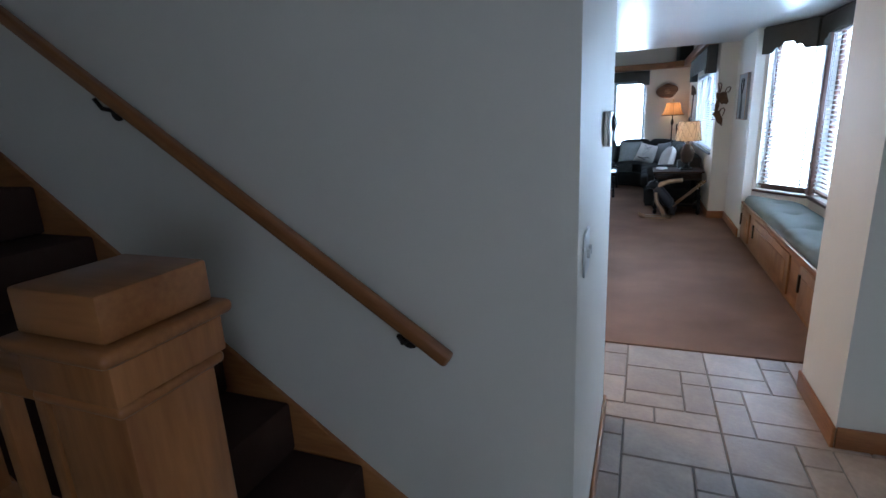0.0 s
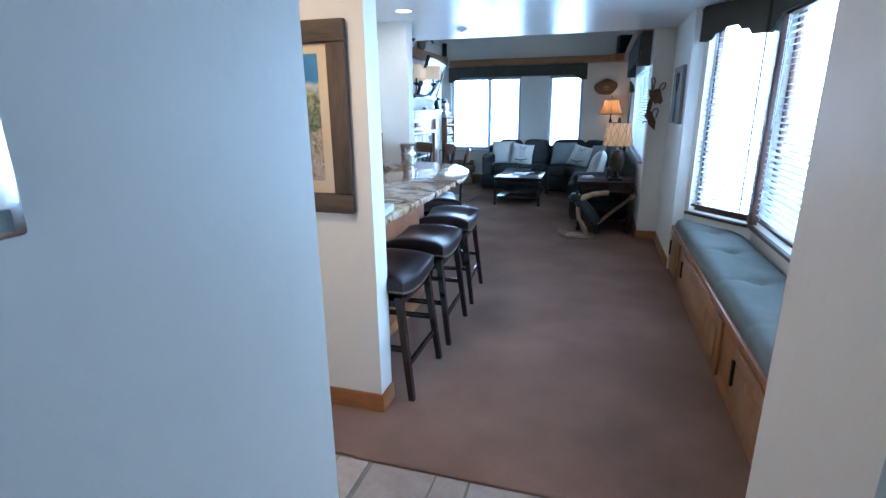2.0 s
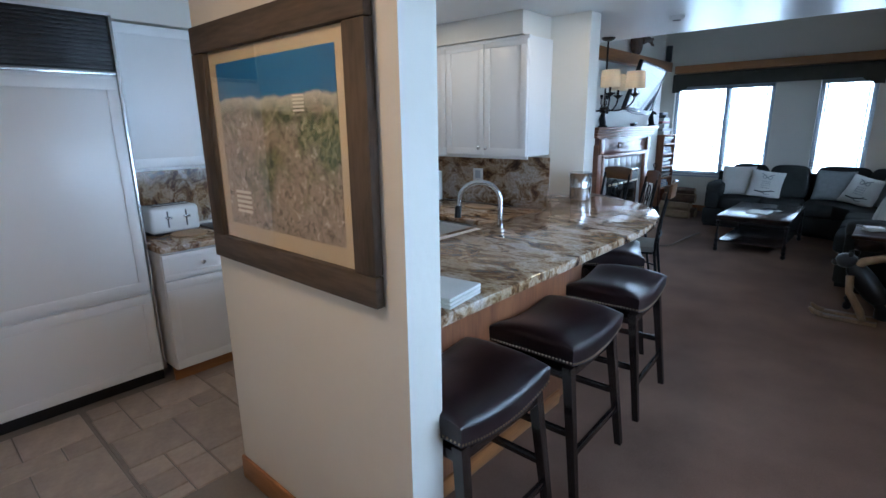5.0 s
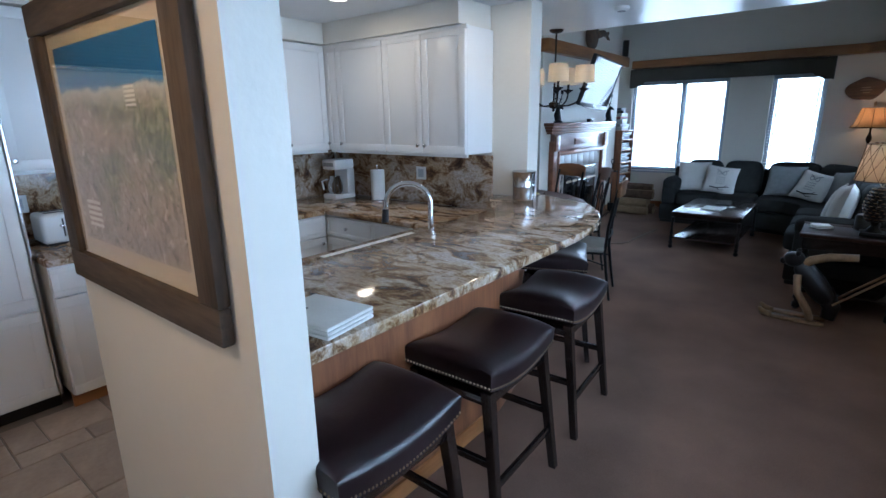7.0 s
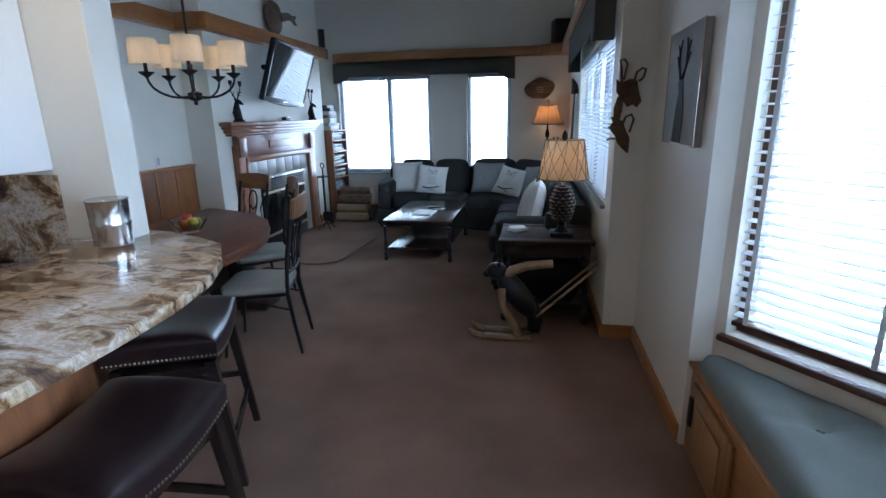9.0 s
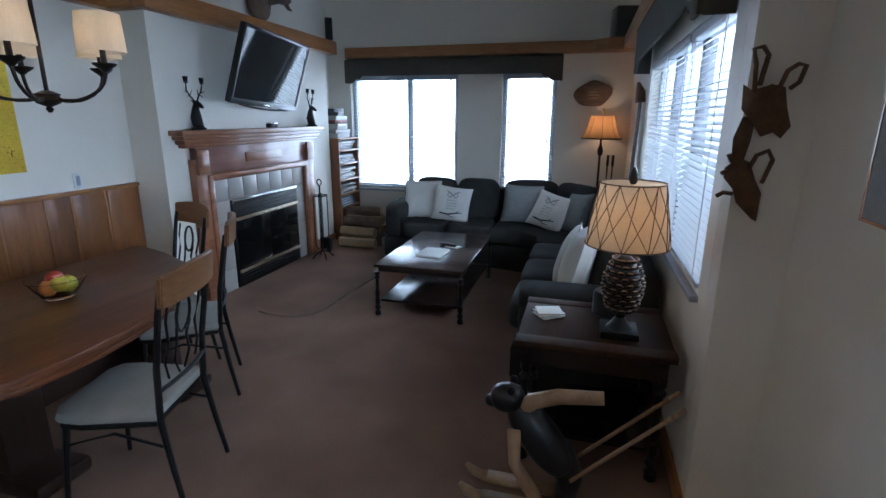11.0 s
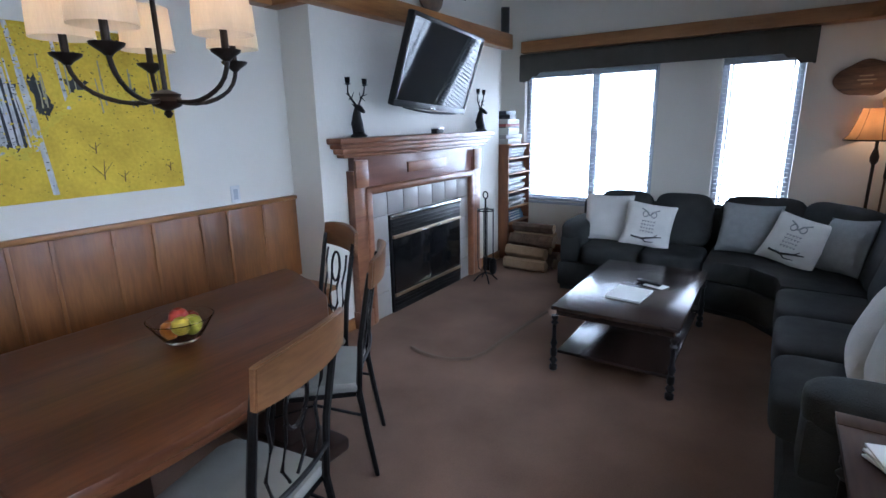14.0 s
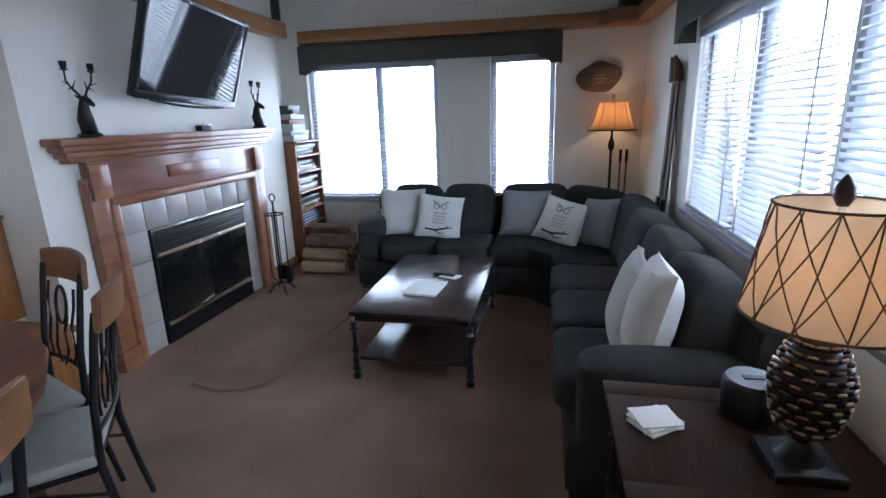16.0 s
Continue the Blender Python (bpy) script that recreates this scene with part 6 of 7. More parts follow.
def bar_stool(m):
    st = thing("bar_stool", m, "dark brown leather saddle stool with nailheads", "stool", "stools at the bar")
    # long side along y; the seat dips in the middle
    bm = bmesh.new()
    nx, ny = 14, 20
    HX, HY = 0.215, 0.27

    def top(u, v):
        e = (max(0.0, 1 - abs(u) ** 3.2) * max(0.0, 1 - abs(v) ** 4.5)) ** 0.42
        return 0.650 + 0.045 * v * v + 0.068 * e * (1 - 0.2 * u * u)

    def low_z(v):
        return 0.585 + 0.045 * v * v

    g = [[bm.verts.new((HX * u, HY * v, top(u, v))) for u in np.sin(np.linspace(-math.pi / 2, math.pi / 2, nx + 1))] for v in np.sin(np.linspace(-math.pi / 2, math.pi / 2, ny + 1))]
    h = [[bm.verts.new((HX * u * 0.985, HY * v * 0.985, low_z(v))) for u in np.sin(np.linspace(-math.pi / 2, math.pi / 2, nx + 1))] for v in np.sin(np.linspace(-math.pi / 2, math.pi / 2, ny + 1))]
    for q, flip in ((g, False), (h, True)):
        for a, b in zip(q, q[1:]):
            for i in range(nx):
                f = (a[i], a[i + 1], b[i + 1], b[i])
                bm.faces.new(f[::-1] if flip else f)
    for i in range(nx):
        bm.faces.new((h[0][i], h[0][i + 1], g[0][i + 1], g[0][i]))
        bm.faces.new((g[-1][i], g[-1][i + 1], h[-1][i + 1], h[-1][i]))
    for j in range(ny):
        bm.faces.new((g[j][0], g[j + 1][0], h[j + 1][0], h[j][0]))
        bm.faces.new((h[j][-1], h[j + 1][-1], g[j + 1][-1], g[j][-1]))
    bmesh.ops.recalc_face_normals(bm, faces=bm.faces[:])
    part("seat", bm, LEATHER, st, "glossy dark brown leather saddle seat")
    bm = bmesh.new()
    for s in (-1, 1):
        for k in range(34):
            v = -0.96 + 1.92 * k / 33
            soft(0.004, 0.005, 0.005, 1.0, at=(s * HX * 0.99, HY * v, low_z(v) + 0.012), nu=6, nv=4, bm=bm)
        for k in range(26):
            soft(0.005, 0.004, 0.005, 1.0, at=(HX * (-0.95 + 1.9 * k / 25), s * HY * 0.99, low_z(1) + 0.012), nu=6, nv=4, bm=bm)
    part("nailhead_trim", bm, NAIL, st, "row of brass nailheads")["kind"] = "stuff"
    part("seat_frame", box(-0.19, 0.19, -0.245, 0.245, 0.545, 0.584, bevel=0.004), ESPRESSO, st)
    feet = {}
    for sx in (-1, 1):
        for sy in (-1, 1):
            b = bmesh.new()
            a, c = Vector((sx * 0.175, sy * 0.225, 0.60)), Vector((sx * 0.245, sy * 0.255, 0.0))
            for p, r in ((a, 0.021), (c, 0.016)):
                for dx, dy in ((-1, -1), (1, -1), (1, 1), (-1, 1)):
                    b.verts.new(p + Vector((dx * r, dy * r, 0)))
            b.verts.ensure_lookup_table()
            v = b.verts
            for q in ((0, 1, 5, 4), (1, 2, 6, 5), (2, 3, 7, 6), (3, 0, 4, 7), (3, 2, 1, 0), (4, 5, 6, 7)):
                b.faces.new([v[i] for i in q])
            bmesh.ops.recalc_face_normals(b, faces=b.faces[:])
            part("leg", b, ESPRESSO, st)
    for s in (-1, 1):
        part("stretcher", box(s * 0.222 - 0.010, s * 0.222 + 0.010, -0.235, 0.235, 0.19, 0.222, bevel=0.003), ESPRESSO, st)
        part("stretcher", box(-0.20, 0.20, s * 0.238 - 0.010, s * 0.238 + 0.010, 0.28, 0.312, bevel=0.003), ESPRESSO, st)
    return st


stool = bar_stool(Matrix.Translation((-0.545, 4.325, 0.012)))
copy_thing(stool, Matrix.Translation((-0.545, 5.03, 0.012)) @ Matrix.Rotation(radians(1.5), 4, "Z"))
copy_thing(stool, Matrix.Translation((-0.58, 5.79, 0.012)) @ Matrix.Rotation(radians(4), 4, "Z"))
copy_thing(stool, Matrix.Translation((-0.93, 6.53, 0.012)) @ Matrix.Rotation(radians(24), 4, "Z"))

# ---- cabinets ----
def cab_door(parent, m, w, h, knob=None, name="door"):
    """A shaker door lying in local x (width), z (height), facing -y."""
    d = part(name, box(0.003, w - 0.003, -0.018, 0.0, 0.003, h - 0.003, bevel=0.002), WHITE, parent, m=m)
    r = 0.06 if h > 0.25 else 0.035
    for a in ((0.003, w - 0.003, 0.003, r), (0.003, w - 0.003, h - r, h - 0.003), (0.003, r, r, h - r), (w - r, w - 0.003, r, h - r)):
        part("rail", box(a[0], a[1], -0.026, -0.0185, a[2], a[3], bevel=0.002), WHITE, d)
    if knob:
        b = lathe([(0.005, 0.0), (0.005, 0.014), (0.013, 0.018), (0.014, 0.026), (0.008, 0.031)], 12)
        part("knob", b, STEEL, d, "brushed metal knob", m=Matrix.Translation((knob[0], -0.026, knob[1])) @ Matrix.Rotation(math.pi / 2, 4, "X"))
    return d


TURN_L = Matrix.Rotation(math.pi / 2, 4, "Z")  # faces +x


def wall_cabinet(m, w, h, d, doors, label):
    c = thing("wall_cabinet", m, label, "cabinet", "white wall cabinets")
    part("body", box(0.001, w - 0.001, 0.001, d, 0.0, h, bevel=0.002), WHITE, c)
    dw = w / doors
    for i in range(doors):
        cab_door(c, Matrix.Translation((i * dw, 0, 0)), dw, h, ((dw - 0.035) if i % 2 == 0 and doors > 1 else 0.035, 0.06))
    part("light_rail", box(0.002, w - 0.002, 0.0, 0.02, -0.022, -0.0005, bevel=0.002), WHITE, c)
    return c


for x0, x1, n in ((-2.93, -2.38, 1), (-2.38, -1.575, 2)):
    wall_cabinet(Matrix.Translation((x0, 6.365, 1.365)), x1 - x0, 0.875, 0.33, n, "white shaker wall cabinet above the granite backsplash")
part("crown", box(-3.09, -1.56, 6.335, 6.364, 2.215, 2.243, bevel=0.006), WHITE, wall_cabinet(Matrix.Translation((-3.09, 6.365, 1.365)) @ Matrix.Identity(4), 0.155, 0.875, 0.33, 1, "white narrow filler wall cabinet in the corner")).matrix_parent_inverse = Matrix.Translation((3.09, -6.365, -1.365))
for y0, y1, n in ((4.07, 4.62, 1), (4.62, 5.42, 2), (5.42, 6.33, 2)):
    wall_cabinet(Matrix.Translation((-3.09, y0, 1.365)) @ TURN_L, y1 - y0, 0.875, 0.335, n, "white shaker wall cabinet on the kitchen wall")


def base_cabinet(m, w, label):
    c = thing("base_cabinet", m, label, "cabinet", "white base cabinets")
    part("body", box(0.001, w - 0.001, 0.001, 0.69, 0.10, 0.872), WHITE, c)
    part("toe_kick", box(0.001, w - 0.001, 0.05, 0.07, 0.002, 0.099), OAKX, c, "brown toe kick")
    cab_door(c, Matrix.Translation((0, 0, 0.70)), w, 0.165, (w / 2, 0.085), "drawer")
    cab_door(c, Matrix.Translation((0, 0, 0.105)), w, 0.59, (w - 0.05, 0.54))
    return c


for y0, y1 in ((4.07, 4.54), (5.32, 5.93)):
    base_cabinet(Matrix.Translation((-2.72, y0, 0.0)) @ TURN_L, y1 - y0, "white base cabinet with drawer on the kitchen wall")
for x0, x1 in ((-2.71, -2.18), (-2.18, -1.64)):
    base_cabinet(Matrix.Translation((x0, 5.97, 0.0)), x1 - x0, "white base cabinet with drawer below the granite")
ctop = thing("worktop", (0, 0, 0), "polished brown granite kitchen worktop", "worktop")
part("slab", box(-3.438, -2.69, 4.065, 4.538, 0.874, 0.912, bevel=0.005), GRANITE, ctop)
part("slab", prism([(-3.438, 5.312), (-2.69, 5.312), (-2.69, 5.94), (-1.60, 5.94), (-1.60, 6.60), (-1.62, 6.698), (-3.438, 6.698)], 0.874, 0.912, 0.005), GRANITE, ctop)
part("sink_slab", prism([(-1.625, 4.125), (-1.152, 4.125), (-1.152, 5.45), (-1.172, 5.90), (-1.242, 6.19), (-1.402, 6.43), (-1.53, 6.598), (-1.598, 6.598), (-1.598, 5.938), (-1.625, 5.9)], 0.874, 0.912, 0.005), GRANITE, ctop)
bsp = thing("backsplash", (0, 0, 0), "mottled brown granite backsplash", "backsplash")
part("slab", box(-3.41, -1.565, 6.68, 6.697, 0.913, 1.342), GRANITE, bsp)
part("slab", box(-3.437, -3.42, 4.07, 6.67, 0.913, 1.342), GRANITE, bsp)
sinkb = base_cabinet(Matrix.Translation((-1.60, 5.90, 0.0)) @ Matrix.Rotation(-math.pi / 2, 4, "Z"), 0.90, "white sink base cabinet under the bar")
base_cabinet(Matrix.Translation((-1.60, 4.99, 0.0)) @ Matrix.Rotation(-math.pi / 2, 4, "Z"), 0.92, "white base cabinet under the bar")
fr = thing("refrigerator", Matrix.Translation((-2.83, 2.92, 0.0)) @ TURN_L, "white panelled built-in refrigerator with top grille", "refrigerator")
part("body", box(0.0, 1.12, 0.001, 0.60, 0.09, 2.24), WHITE, fr)
cab_door(fr, Matrix.Translation((0.02, 0, 0.64)), 1.08, 1.25, None, "upper_door")
cab_door(fr, Matrix.Translation((0.02, 0, 0.10)), 1.08, 0.52, None, "freezer_drawer")
part("grille", box(0.02, 1.10, -0.014, 0.0, 1.93, 2.22, bevel=0.003), IRON, fr, "black ventilation grille")
for i in range(13):
    part("louvre", box(0.03, 1.09, -0.024, -0.0145, 1.942 + i * 0.021, 1.952 + i * 0.021), BLACK, fr)
part("trim_strip", box(1.102, 1.118, -0.03, 0.0, 0.10, 2.22, bevel=0.003), STEEL, fr, "steel edge strip")
part("trim_strip", box(0.02, 1.10, -0.026, 0.0, 1.905, 1.925, bevel=0.003), STEEL, fr, "steel edge strip")
part("plinth", box(0.0, 1.12, 0.05, 0.07, 0.002, 0.089), BLACK, fr)
rg = thing("range", Matrix.Translation((-2.71, 4.545, 0.0)) @ TURN_L, "stainless steel range with dark oven door", "range")
part("body", box(0.002, 0.758, 0.0, 0.60, 0.05, 0.90, bevel=0.004), STEEL, rg)
part("oven_door", box(0.03, 0.73, -0.03, -0.001, 0.25, 0.76, bevel=0.006), FIREGLASS, rg, "dark glass oven door")
part("handle", tube([(0.08, -0.03, 0.79), (0.08, -0.07, 0.79), (0.68, -0.07, 0.79), (0.68, -0.03, 0.79)], 0.011, 8), STEEL, rg)
part("cooktop", box(0.004, 0.756, 0.002, 0.598, 0.901, 0.914, bevel=0.003), BLACK, rg)
part("drawer", box(0.03, 0.73, -0.02, -0.001, 0.07, 0.235, bevel=0.005), STEEL, rg)

# ---- sink, tap and small things ----
sk2 = thing("sink", (-1.40, 5.35, 0.9125), "white undermount sink rim in the granite", "sink")
part("rim", wall_with_holes(-0.36, 0.36, 0.0, 0.004, [], lambda a, b: (-0.16, 0.16, a, b)), WHITE, sk2)
part("drain", lathe([(0.04, 0.0042), (0.035, 0.007), (0.02, 0.006)], 18), STEEL, sk2)
tap = thing("tap", Matrix.Translation((-1.225, 5.52, 0.9125)) @ Matrix.Rotation(radians(58), 4, "Z"), "tall brushed steel gooseneck kitchen tap", "tap")
part("base", lathe([(0.03, 0.0), (0.03, 0.012), (0.02, 0.03), (0.016, 0.06)], 16), STEEL, tap)
part("neck", tube([(0, 0, 0.03), (0, 0, 0.245)] + [(-0.115 + 0.115 * math.cos(a), 0.052 * (1 - math.cos(a)), 0.245 + 0.115 * math.sin(a)) for a in np.linspace(0.2, math.pi, 13)] + [(-0.235, 0.106, 0.20)], 0.016, 12), STEEL, tap)
part("spray_head", tube([(-0.235, 0.106, 0.215), (-0.24, 0.108, 0.14)], [0.019, 0.021], 12), BLACK, tap, "dark spray head")
part("lever", tube([(0.0, -0.02, 0.06), (0.0, -0.08, 0.09)], [0.008, 0.006], 8), STEEL, tap)
cm = thing("coffee_maker", Matrix.Translation((-3.13, 6.47, 0.9125)), "white drip coffee maker on the worktop", "coffee maker")
part("base", box(-0.09, 0.09, -0.13, 0.11, 0, 0.045, bevel=0.008), PLASTIC, cm)
part("column", box(-0.09, 0.09, 0.02, 0.11, 0.0455, 0.27, bevel=0.008), PLASTIC, cm)
part("head", box(-0.09, 0.09, -0.12, 0.11, 0.2705, 0.36, bevel=0.012), PLASTIC, cm)
jug = part("carafe", lathe([(0.055, 0.046), (0.068, 0.07), (0.068, 0.13), (0.05, 0.19), (0.048, 0.21)], 20, at=(0, -0.055, 0)), glass("carafe_glass", (0.9, 0.92, 0.95)), cm)
part("carafe_handle", tube([(-0.05, -0.10, 0.18), (-0.095, -0.13, 0.16), (-0.085, -0.12, 0.08)], 0.009, 8), PLASTIC, jug)
part("control_panel", box(-0.07, 0.07, -0.1235, -0.1205, 0.30, 0.335), GREYP, cm)
pt = thing("paper_towel", (-2.70, 6.55, 0.9125), "white paper towel roll on a holder", "paper towel")
part("roll", lathe([(0.02, 0.012), (0.062, 0.012), (0.062, 0.275), (0.02, 0.275)], 24), PAPER, pt)
part("stand", lathe([(0.07, 0.0), (0.07, 0.01)], 20), STEEL, pt)
part("rod", tube([(0, 0, 0.01), (0, 0, 0.32)], 0.007, 8), STEEL, pt)
can = thing("ice_bucket", (-1.25, 6.62, 1.036), "shiny steel ice bucket on the bar", "bucket")
part("bucket", lathe([(0.072, 0.0), (0.078, 0.005), (0.080, 0.09), (0.083, 0.10), (0.080, 0.11), (0.083, 0.20), (0.087, 0.206), (0.083, 0.21), (0.070, 0.205)], 28), STEEL, can)
part("handle", tube([(0.086 * math.cos(a), -0.02, 0.20 - 0.11 * math.sin(a)) for a in np.linspace(0, math.pi, 13)], 0.004, 6), STEEL, can)
for x, y, l in ((-1.40, 6.62, 0.20), (-1.45, 6.66, 0.16)):
    ts = thing("serving_tongs", Matrix.Translation((x, y, 1.036)) @ Matrix.Rotation(radians(20), 4, "Z"), "thin steel serving utensils on the bar", "utensil")
    part("shaft", tube([(-l / 2, 0, 0.006), (0, 0, 0.012), (l / 2, 0, 0.006)], 0.004, 6), STEEL, ts)
    part("bowl_end", soft(0.03, 0.018, 0.006, 0.9, at=(l / 2 + 0.02, 0, 0.008), nu=12, nv=6), STEEL, ts)
bd = thing("cutting_board", (-2.08, 6.44, 0.9125), "pale wooden board lying on the worktop", "cutting board")
part("board", prism([(0.16 * math.cos(a), 0.10 * math.sin(a)) for a in np.linspace(0, 2 * math.pi, 25)[:-1]], 0.0, 0.016, 0.004), CUTLOG, bd)
kb = thing("knife_block", Matrix.Translation((-3.26, 5.70, 0.9125)) @ Matrix.Rotation(radians(70), 4, "Z"), "dark wooden knife block with black handles", "knife block")
part("block", prism([(-0.05, -0.08), (0.05, -0.08), (0.05, 0.08), (-0.05, 0.08)], 0.0, 0.20, 0.006), BARNWOOD, kb)
for i in range(5):
    part("handle", box(-0.036 + i * 0.016, -0.026 + i * 0.016, -0.05, -0.03, 0.2005, 0.29, bevel=0.003), BLACK, kb)
to = thing("toaster", Matrix.Translation((-3.17, 4.32, 0.9125)) @ TURN_L, "white four-slot toaster on the worktop", "toaster")
part("body", box(-0.16, 0.16, -0.10, 0.12, 0.012, 0.19, bevel=0.025, seg=3), PLASTIC, to)
for i in range(2):
    part("slot", box(-0.12, 0.12, -0.04 + i * 0.08, -0.015 + i * 0.08, 0.1905, 0.194), BLACK, to)
    part("lever", box(-0.07 + i * 0.12, -0.03 + i * 0.12, -0.125, -0.101, 0.11, 0.125, bevel=0.004), STEEL, to)
    part("lever_slot", box(-0.054 + i * 0.12, -0.046 + i * 0.12, -0.103, -0.1005, 0.05, 0.16), BLACK, to)
part("foot", box(-0.14, 0.14, -0.08, 0.10, 0.0, 0.0115), BLACK, to)
pb = thing("round_board", (-2.98, 4.36, 0.9125), "round pale wooden board on the worktop", "cutting board")
part("board", lathe([(0.11, 0.0), (0.115, 0.004), (0.115, 0.012), (0.11, 0.016)], 28), CUTLOG, pb)
for m in (Matrix.Translation((-2.29, 6.679, 1.17)), Matrix.Translation((-3.419, 6.02, 1.17)) @ TURN_L, Matrix.Translation((-3.419, 4.14, 1.14)) @ TURN_L):
    o = thing("wall_outlet", m, "white outlet plate on the backsplash", "outlet", "kitchen outlets")
    part("plate", box(-0.055, 0.055, -0.006, 0.0, -0.055, 0.055, bevel=0.002), PLASTIC, o)
    part("sockets", box(-0.03, 0.03, -0.0075, -0.0062, -0.035, 0.035), SASH, o)
tw = thing("dish_towel", Matrix.Translation((-0.60, 4.24, 1.036)) @ Matrix.Rotation(radians(8), 4, "Z"), "folded white towel on the bar top", "towel")
for i in range(3):
    part("fold", box(-0.11, 0.13, -0.10, 0.10, i * 0.013, i * 0.013 + 0.0125, bevel=0.005), IVORY, tw)
part("stripe", box(-0.09, -0.03, -0.06, -0.01, 0.0385, 0.0393), BLACK, tw, "dark embroidered mark")

# ---- ceiling fittings ----
# the one at y = 3.05 is unseen, added to warm the picture wall
for x, y in ((-1.10, 6.20), (-2.23, 5.80), (-0.75, 3.05)):
    dl = thing("downlight", (x, y, CH), "recessed white ceiling downlight, lit; the hall one is added", "ceiling light", "recessed downlights")
    part("trim_ring", lathe([(0.085, -0.0005), (0.085, -0.008), (0.07, -0.010), (0.066, -0.0005)], 24, cap=False), PLASTIC, dl)
    part("lens", lathe([(0.066, -0.001), (0.066, -0.004), (0.01, -0.005)], 24), glow("downlight_lens", (1.0, 0.80, 0.55), 12) if y == 6.20 else bpy.data.materials["downlight_lens"], dl)
    area_lamp("downlight_light", (x, y, CH - 0.02), (x, y, 0), 0.12, 0.12, 12 if y < 4 else 4.5, (1.0, 0.60, 0.27) if y < 4 else (1.0, 0.76, 0.48))
sd = thing("smoke_alarm", (-0.89, 7.38, CH), "small round white fitting on the ceiling", "smoke alarm")
part("body", lathe([(0.055, -0.0005), (0.055, -0.018), (0.042, -0.03), (0.02, -0.032)], 20), PLASTIC, sd)
part("vent_ring", lathe([(0.030, -0.0315), (0.030, -0.034), (0.026, -0.034)], 16), GREYP, sd)

# ---- mountain print on the wall end ----
pr = thing("mountain_print", (-1.01, 3.928, 1.54), "framed mountain trail map print in barn wood", "picture")
PW, PH = 0.505, 0.4375
for x0, x1, z0, z1 in ((-PW, PW, PH - 0.095, PH), (-PW, PW, -PH, -PH + 0.095), (-PW, -PW + 0.095, -PH + 0.096, PH - 0.096), (PW - 0.095, PW, -PH + 0.096, PH - 0.096)):
    part("frame_bar", box(x0, x1, -0.034, -0.001, z0, z1, bevel=0.006), FRAMEW if x1 - x0 > 0.5 else FRAMEZ, pr, "weathered barn wood")
part("mat_board", box(-PW + 0.096, PW - 0.096, -0.012, -0.002, -PH + 0.096, PH - 0.096), mat("mat_board", (0.50, 0.43, 0.32), 0.85, var=0.03), pr)


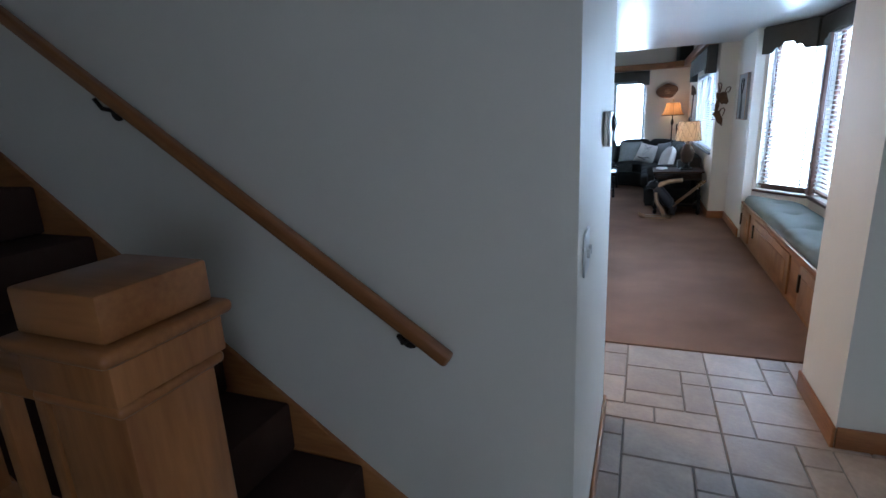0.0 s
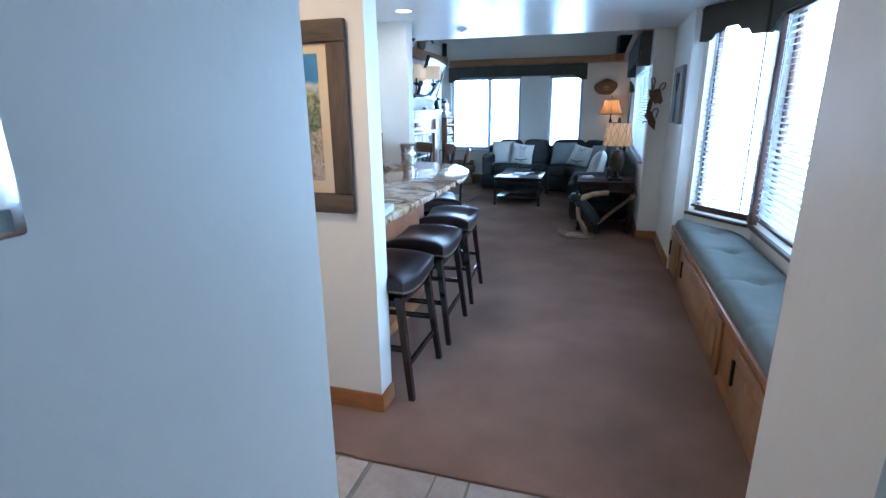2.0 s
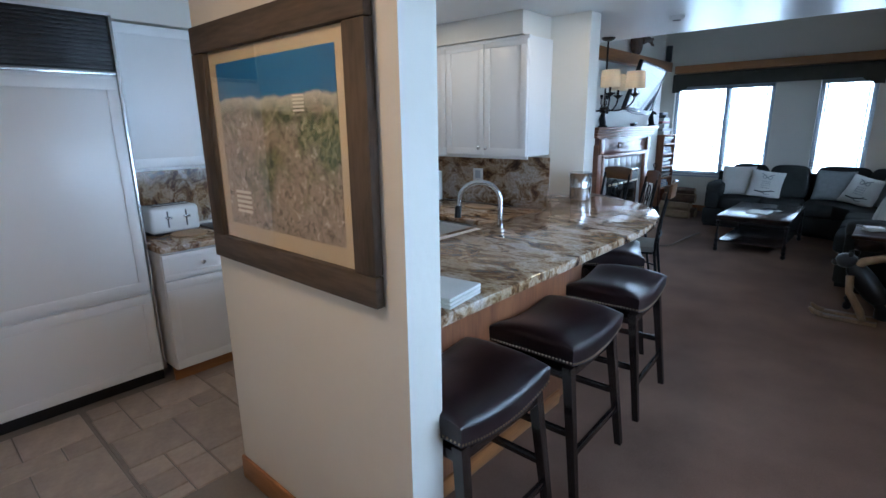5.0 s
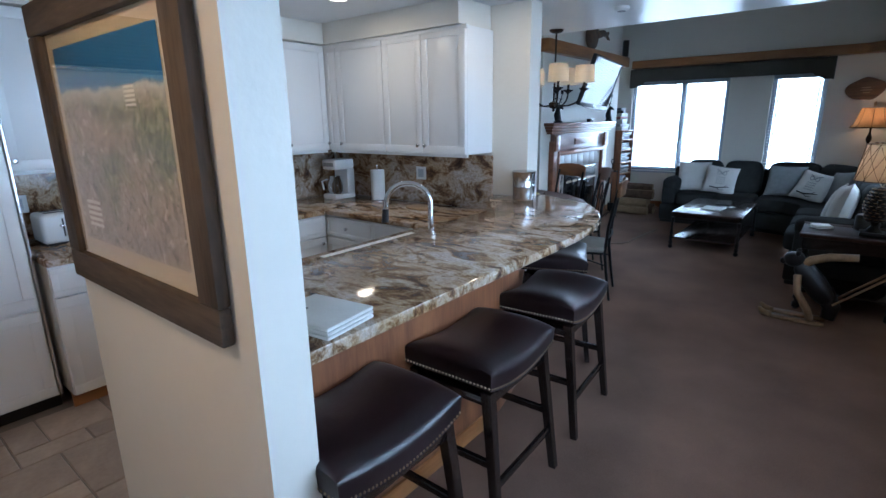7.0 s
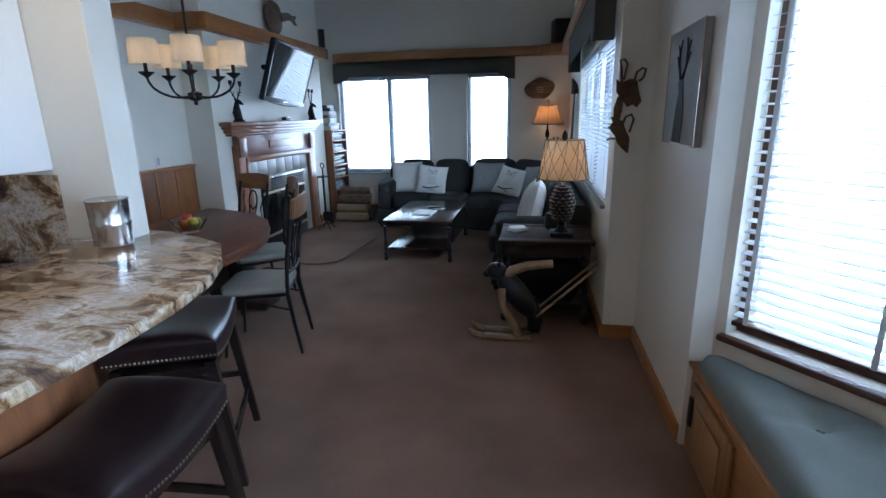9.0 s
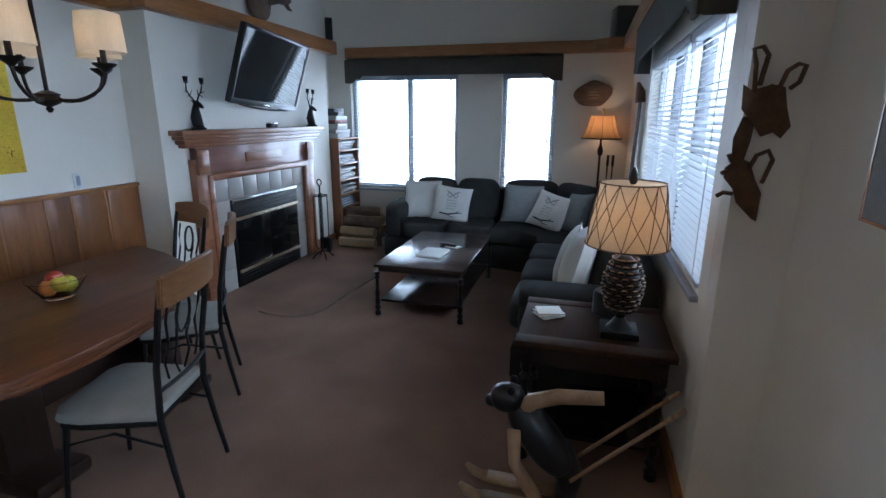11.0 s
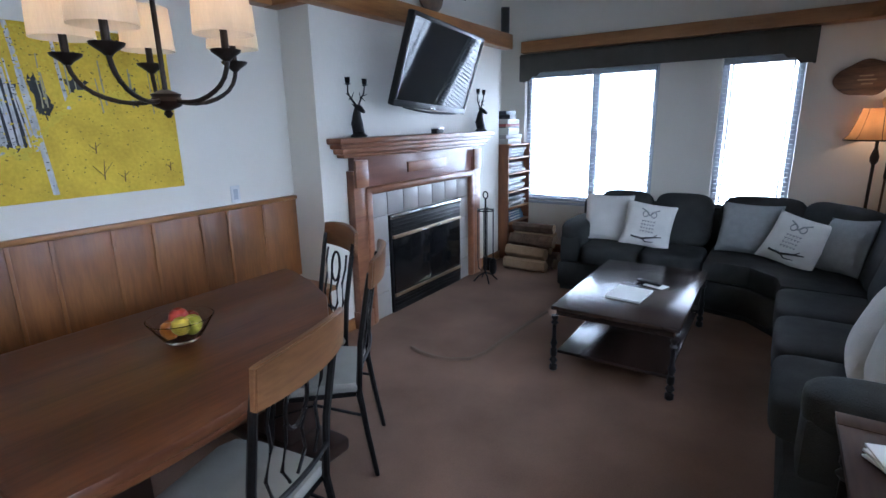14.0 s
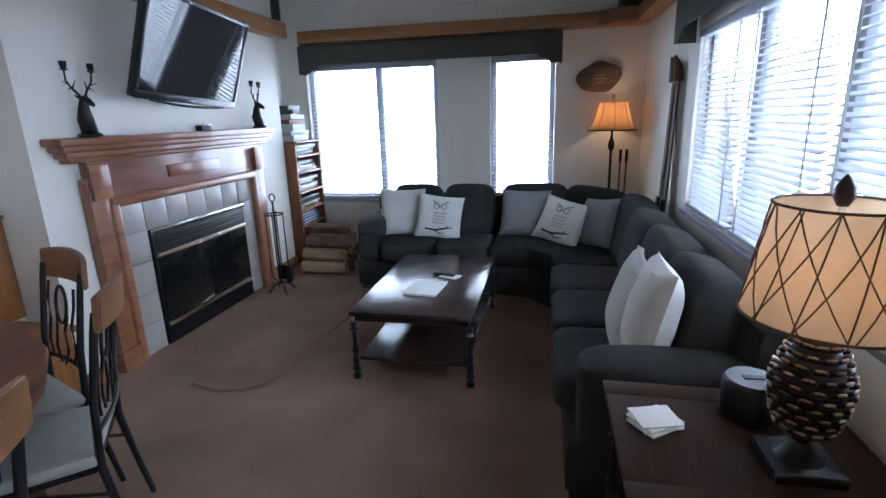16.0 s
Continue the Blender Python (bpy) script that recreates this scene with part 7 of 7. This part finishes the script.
def map_mat():
    m = bpy.data.materials.new("mountain_map")
    m.use_nodes = True
    t = m.node_tree
    n, l = t.nodes, t.links
    b = n["Principled BSDF"]
    b.inputs["Roughness"].default_value = 0.5
    co, sep = n.new("ShaderNodeTexCoord"), n.new("ShaderNodeSeparateXYZ")
    l.new(co.outputs["Object"], sep.inputs[0])
    nz, nz2 = n.new("ShaderNodeTexNoise"), n.new("ShaderNodeTexNoise")
    nz.inputs["Scale"].default_value, nz.inputs["Detail"].default_value, nz.inputs["Distortion"].default_value = 46, 12, 0.9
    nz2.inputs["Scale"].default_value, nz2.inputs["Detail"].default_value = 5, 6
    l.new(co.outputs["Object"], nz.inputs[0])
    l.new(co.outputs["Object"], nz2.inputs[0])
    land, wood_r = n.new("ShaderNodeValToRGB"), n.new("ShaderNodeValToRGB")
    for ramp, stops in ((land, ((0.30, (0.07, 0.075, 0.06)), (0.42, (0.19, 0.16, 0.13)), (0.50, (0.34, 0.29, 0.25)), (0.57, (0.25, 0.21, 0.18)), (0.68, (0.56, 0.53, 0.51)))), (wood_r, ((0.32, (0.012, 0.030, 0.016)), (0.46, (0.05, 0.085, 0.035)), (0.54, (0.15, 0.17, 0.075)), (0.68, (0.30, 0.29, 0.20))))):
        e = ramp.color_ramp.elements
        e[0].position, e[0].color = stops[0][0], (*stops[0][1], 1)
        e[1].position, e[1].color = stops[-1][0], (*stops[-1][1], 1)
        for p, c in stops[1:-1]:
            k = e.new(p)
            k.color = (*c, 1)
        l.new(nz.outputs[0], ramp.inputs[0])
    rise, patch, blend = n.new("ShaderNodeMath"), n.new("ShaderNodeValToRGB"), n.new("ShaderNodeMix")
    rise.operation = "MULTIPLY_ADD"
    rise.inputs[1].default_value = 0.55
    l.new(sep.outputs[2], rise.inputs[0])
    l.new(nz2.outputs[0], rise.inputs[2])
    patch.color_ramp.elements[0].position, patch.color_ramp.elements[1].position = 0.47, 0.58
    blend.data_type = "RGBA"
    l.new(rise.outputs[0], patch.inputs[0])
    l.new(patch.outputs[0], blend.inputs[0])
    l.new(land.outputs[0], blend.inputs[6])
    l.new(wood_r.outputs[0], blend.inputs[7])
    h = n.new("ShaderNodeMath")
    h.operation = "MULTIPLY_ADD"
    h.inputs[1].default_value = 0.14
    l.new(nz2.outputs[0], h.inputs[0])
    l.new(sep.outputs[2], h.inputs[2])
    skyr = n.new("ShaderNodeValToRGB")
    skyr.color_ramp.elements[0].position, skyr.color_ramp.elements[0].color = 0.235, (0, 0, 0, 1)
    skyr.color_ramp.elements[1].position, skyr.color_ramp.elements[1].color = 0.25, (1, 1, 1, 1)
    snow = n.new("ShaderNodeValToRGB")
    snow.color_ramp.elements[0].position, snow.color_ramp.elements[0].color = 0.19, (0, 0, 0, 1)
    snow.color_ramp.elements[1].position, snow.color_ramp.elements[1].color = 0.235, (0.7, 0.7, 0.7, 1)
    for r in (skyr, snow):
        l.new(h.outputs[0], r.inputs[0])
    a, c = n.new("ShaderNodeMix"), n.new("ShaderNodeMix")
    a.data_type = c.data_type = "RGBA"
    l.new(snow.outputs[0], a.inputs[0])
    l.new(blend.outputs[2], a.inputs[6])
    a.inputs[7].default_value = (0.62, 0.63, 0.64, 1)
    l.new(skyr.outputs[0], c.inputs[0])
    l.new(a.outputs[2], c.inputs[6])
    c.inputs[7].default_value = (0.012, 0.12, 0.34, 1)
    l.new(c.outputs[2], b.inputs["Base Color"])
    return m


part("printed_map", box(-PW + 0.15, PW - 0.15, -0.0135, -0.0125, -PH + 0.155, PH - 0.14), map_mat(), pr, "mountain view under a blue sky")
bm = bmesh.new()
for i in range(5):
    bx(bm, 0.13, 0.19, -0.0146, -0.0138, 0.12 + i * 0.011, 0.126 + i * 0.011)
    bx(bm, -0.30, -0.19, -0.0146, -0.0138, -0.235 + i * 0.018, -0.225 + i * 0.018)
part("legend_lines", bm, PAPER, pr, "pale illegible legend")
gl = part("glazing", box(-PW + 0.096, PW - 0.096, -0.020, -0.018, -PH + 0.096, PH - 0.096), glass("picture_glass"), pr)
gl.visible_shadow = False

# ---- floor tiles ----
def tile_mesh(w, d):
    bm = bmesh.new()
    b = 0.004
    lo = [bm.verts.new(p) for p in ((0.003, 0.003, 0), (w - 0.003, 0.003, 0), (w - 0.003, d - 0.003, 0), (0.003, d - 0.003, 0))]
    hi = [bm.verts.new(p) for p in ((0.003 + b, 0.003 + b, 0.007), (w - 0.003 - b, 0.003 + b, 0.007), (w - 0.003 - b, d - 0.003 - b, 0.007), (0.003 + b, d - 0.003 - b, 0.007))]
    bm.faces.new(hi)
    for i in range(4):
        bm.faces.new((lo[i], lo[(i + 1) % 4], hi[(i + 1) % 4], hi[i]))
    return finish("tile", bm, TILE, smooth=False)


U0 = 0.155
tile_meshes = {}
# repeating ashlar layout on a grid of 6 x 6 cells: column, row, width, depth in cells
PATTERN = [(0, 0, 2, 2), (2, 0, 1, 1), (3, 0, 3, 2), (2, 1, 1, 2), (0, 2, 2, 1), (3, 2, 2, 2), (5, 2, 1, 1), (0, 3, 1, 1), (1, 3, 2, 2), (5, 3, 1, 2), (0, 4, 1, 2), (3, 4, 2, 1), (1, 5, 3, 1), (4, 5, 2, 1)]


def lay(parent, x0, x1, y0, y1):
    nx, ny = int((x1 - x0) / (6 * U0)) + 2, int((y1 - y0) / (6 * U0)) + 2
    for i in range(nx):
        for j in range(ny):
            for c, r, w, d in PATTERN:
                ax, ay = x0 + (i * 6 + c) * U0, y1 - (j * 6 + r + d) * U0
                bx1, by1 = min(ax + w * U0, x1), ay + d * U0
                ay = max(ay, y0)
                if bx1 - ax < 0.03 or by1 - ay < 0.03:
                    continue
                key = (round(bx1 - ax, 3), round(by1 - ay, 3))
                if key not in tile_meshes:
                    tile_meshes[key] = tile_mesh(*key)
                o = new("tile", tile_meshes[key])
                o.location = (ax, ay, 0.0005)
                o.parent = parent


lay(bpy.data.objects["floor_hall"], -0.30, 1.38, 0.9, 3.544)
lay(bpy.data.objects["floor_hall"], -2.80, -0.32, 2.51, 3.544)
lay(bpy.data.objects["floor_kitchen"], -2.80, -1.63, 3.56, 6.05)
lay(bpy.data.objects["floor_hall"], -0.19, 1.38, -1.6, 0.89)
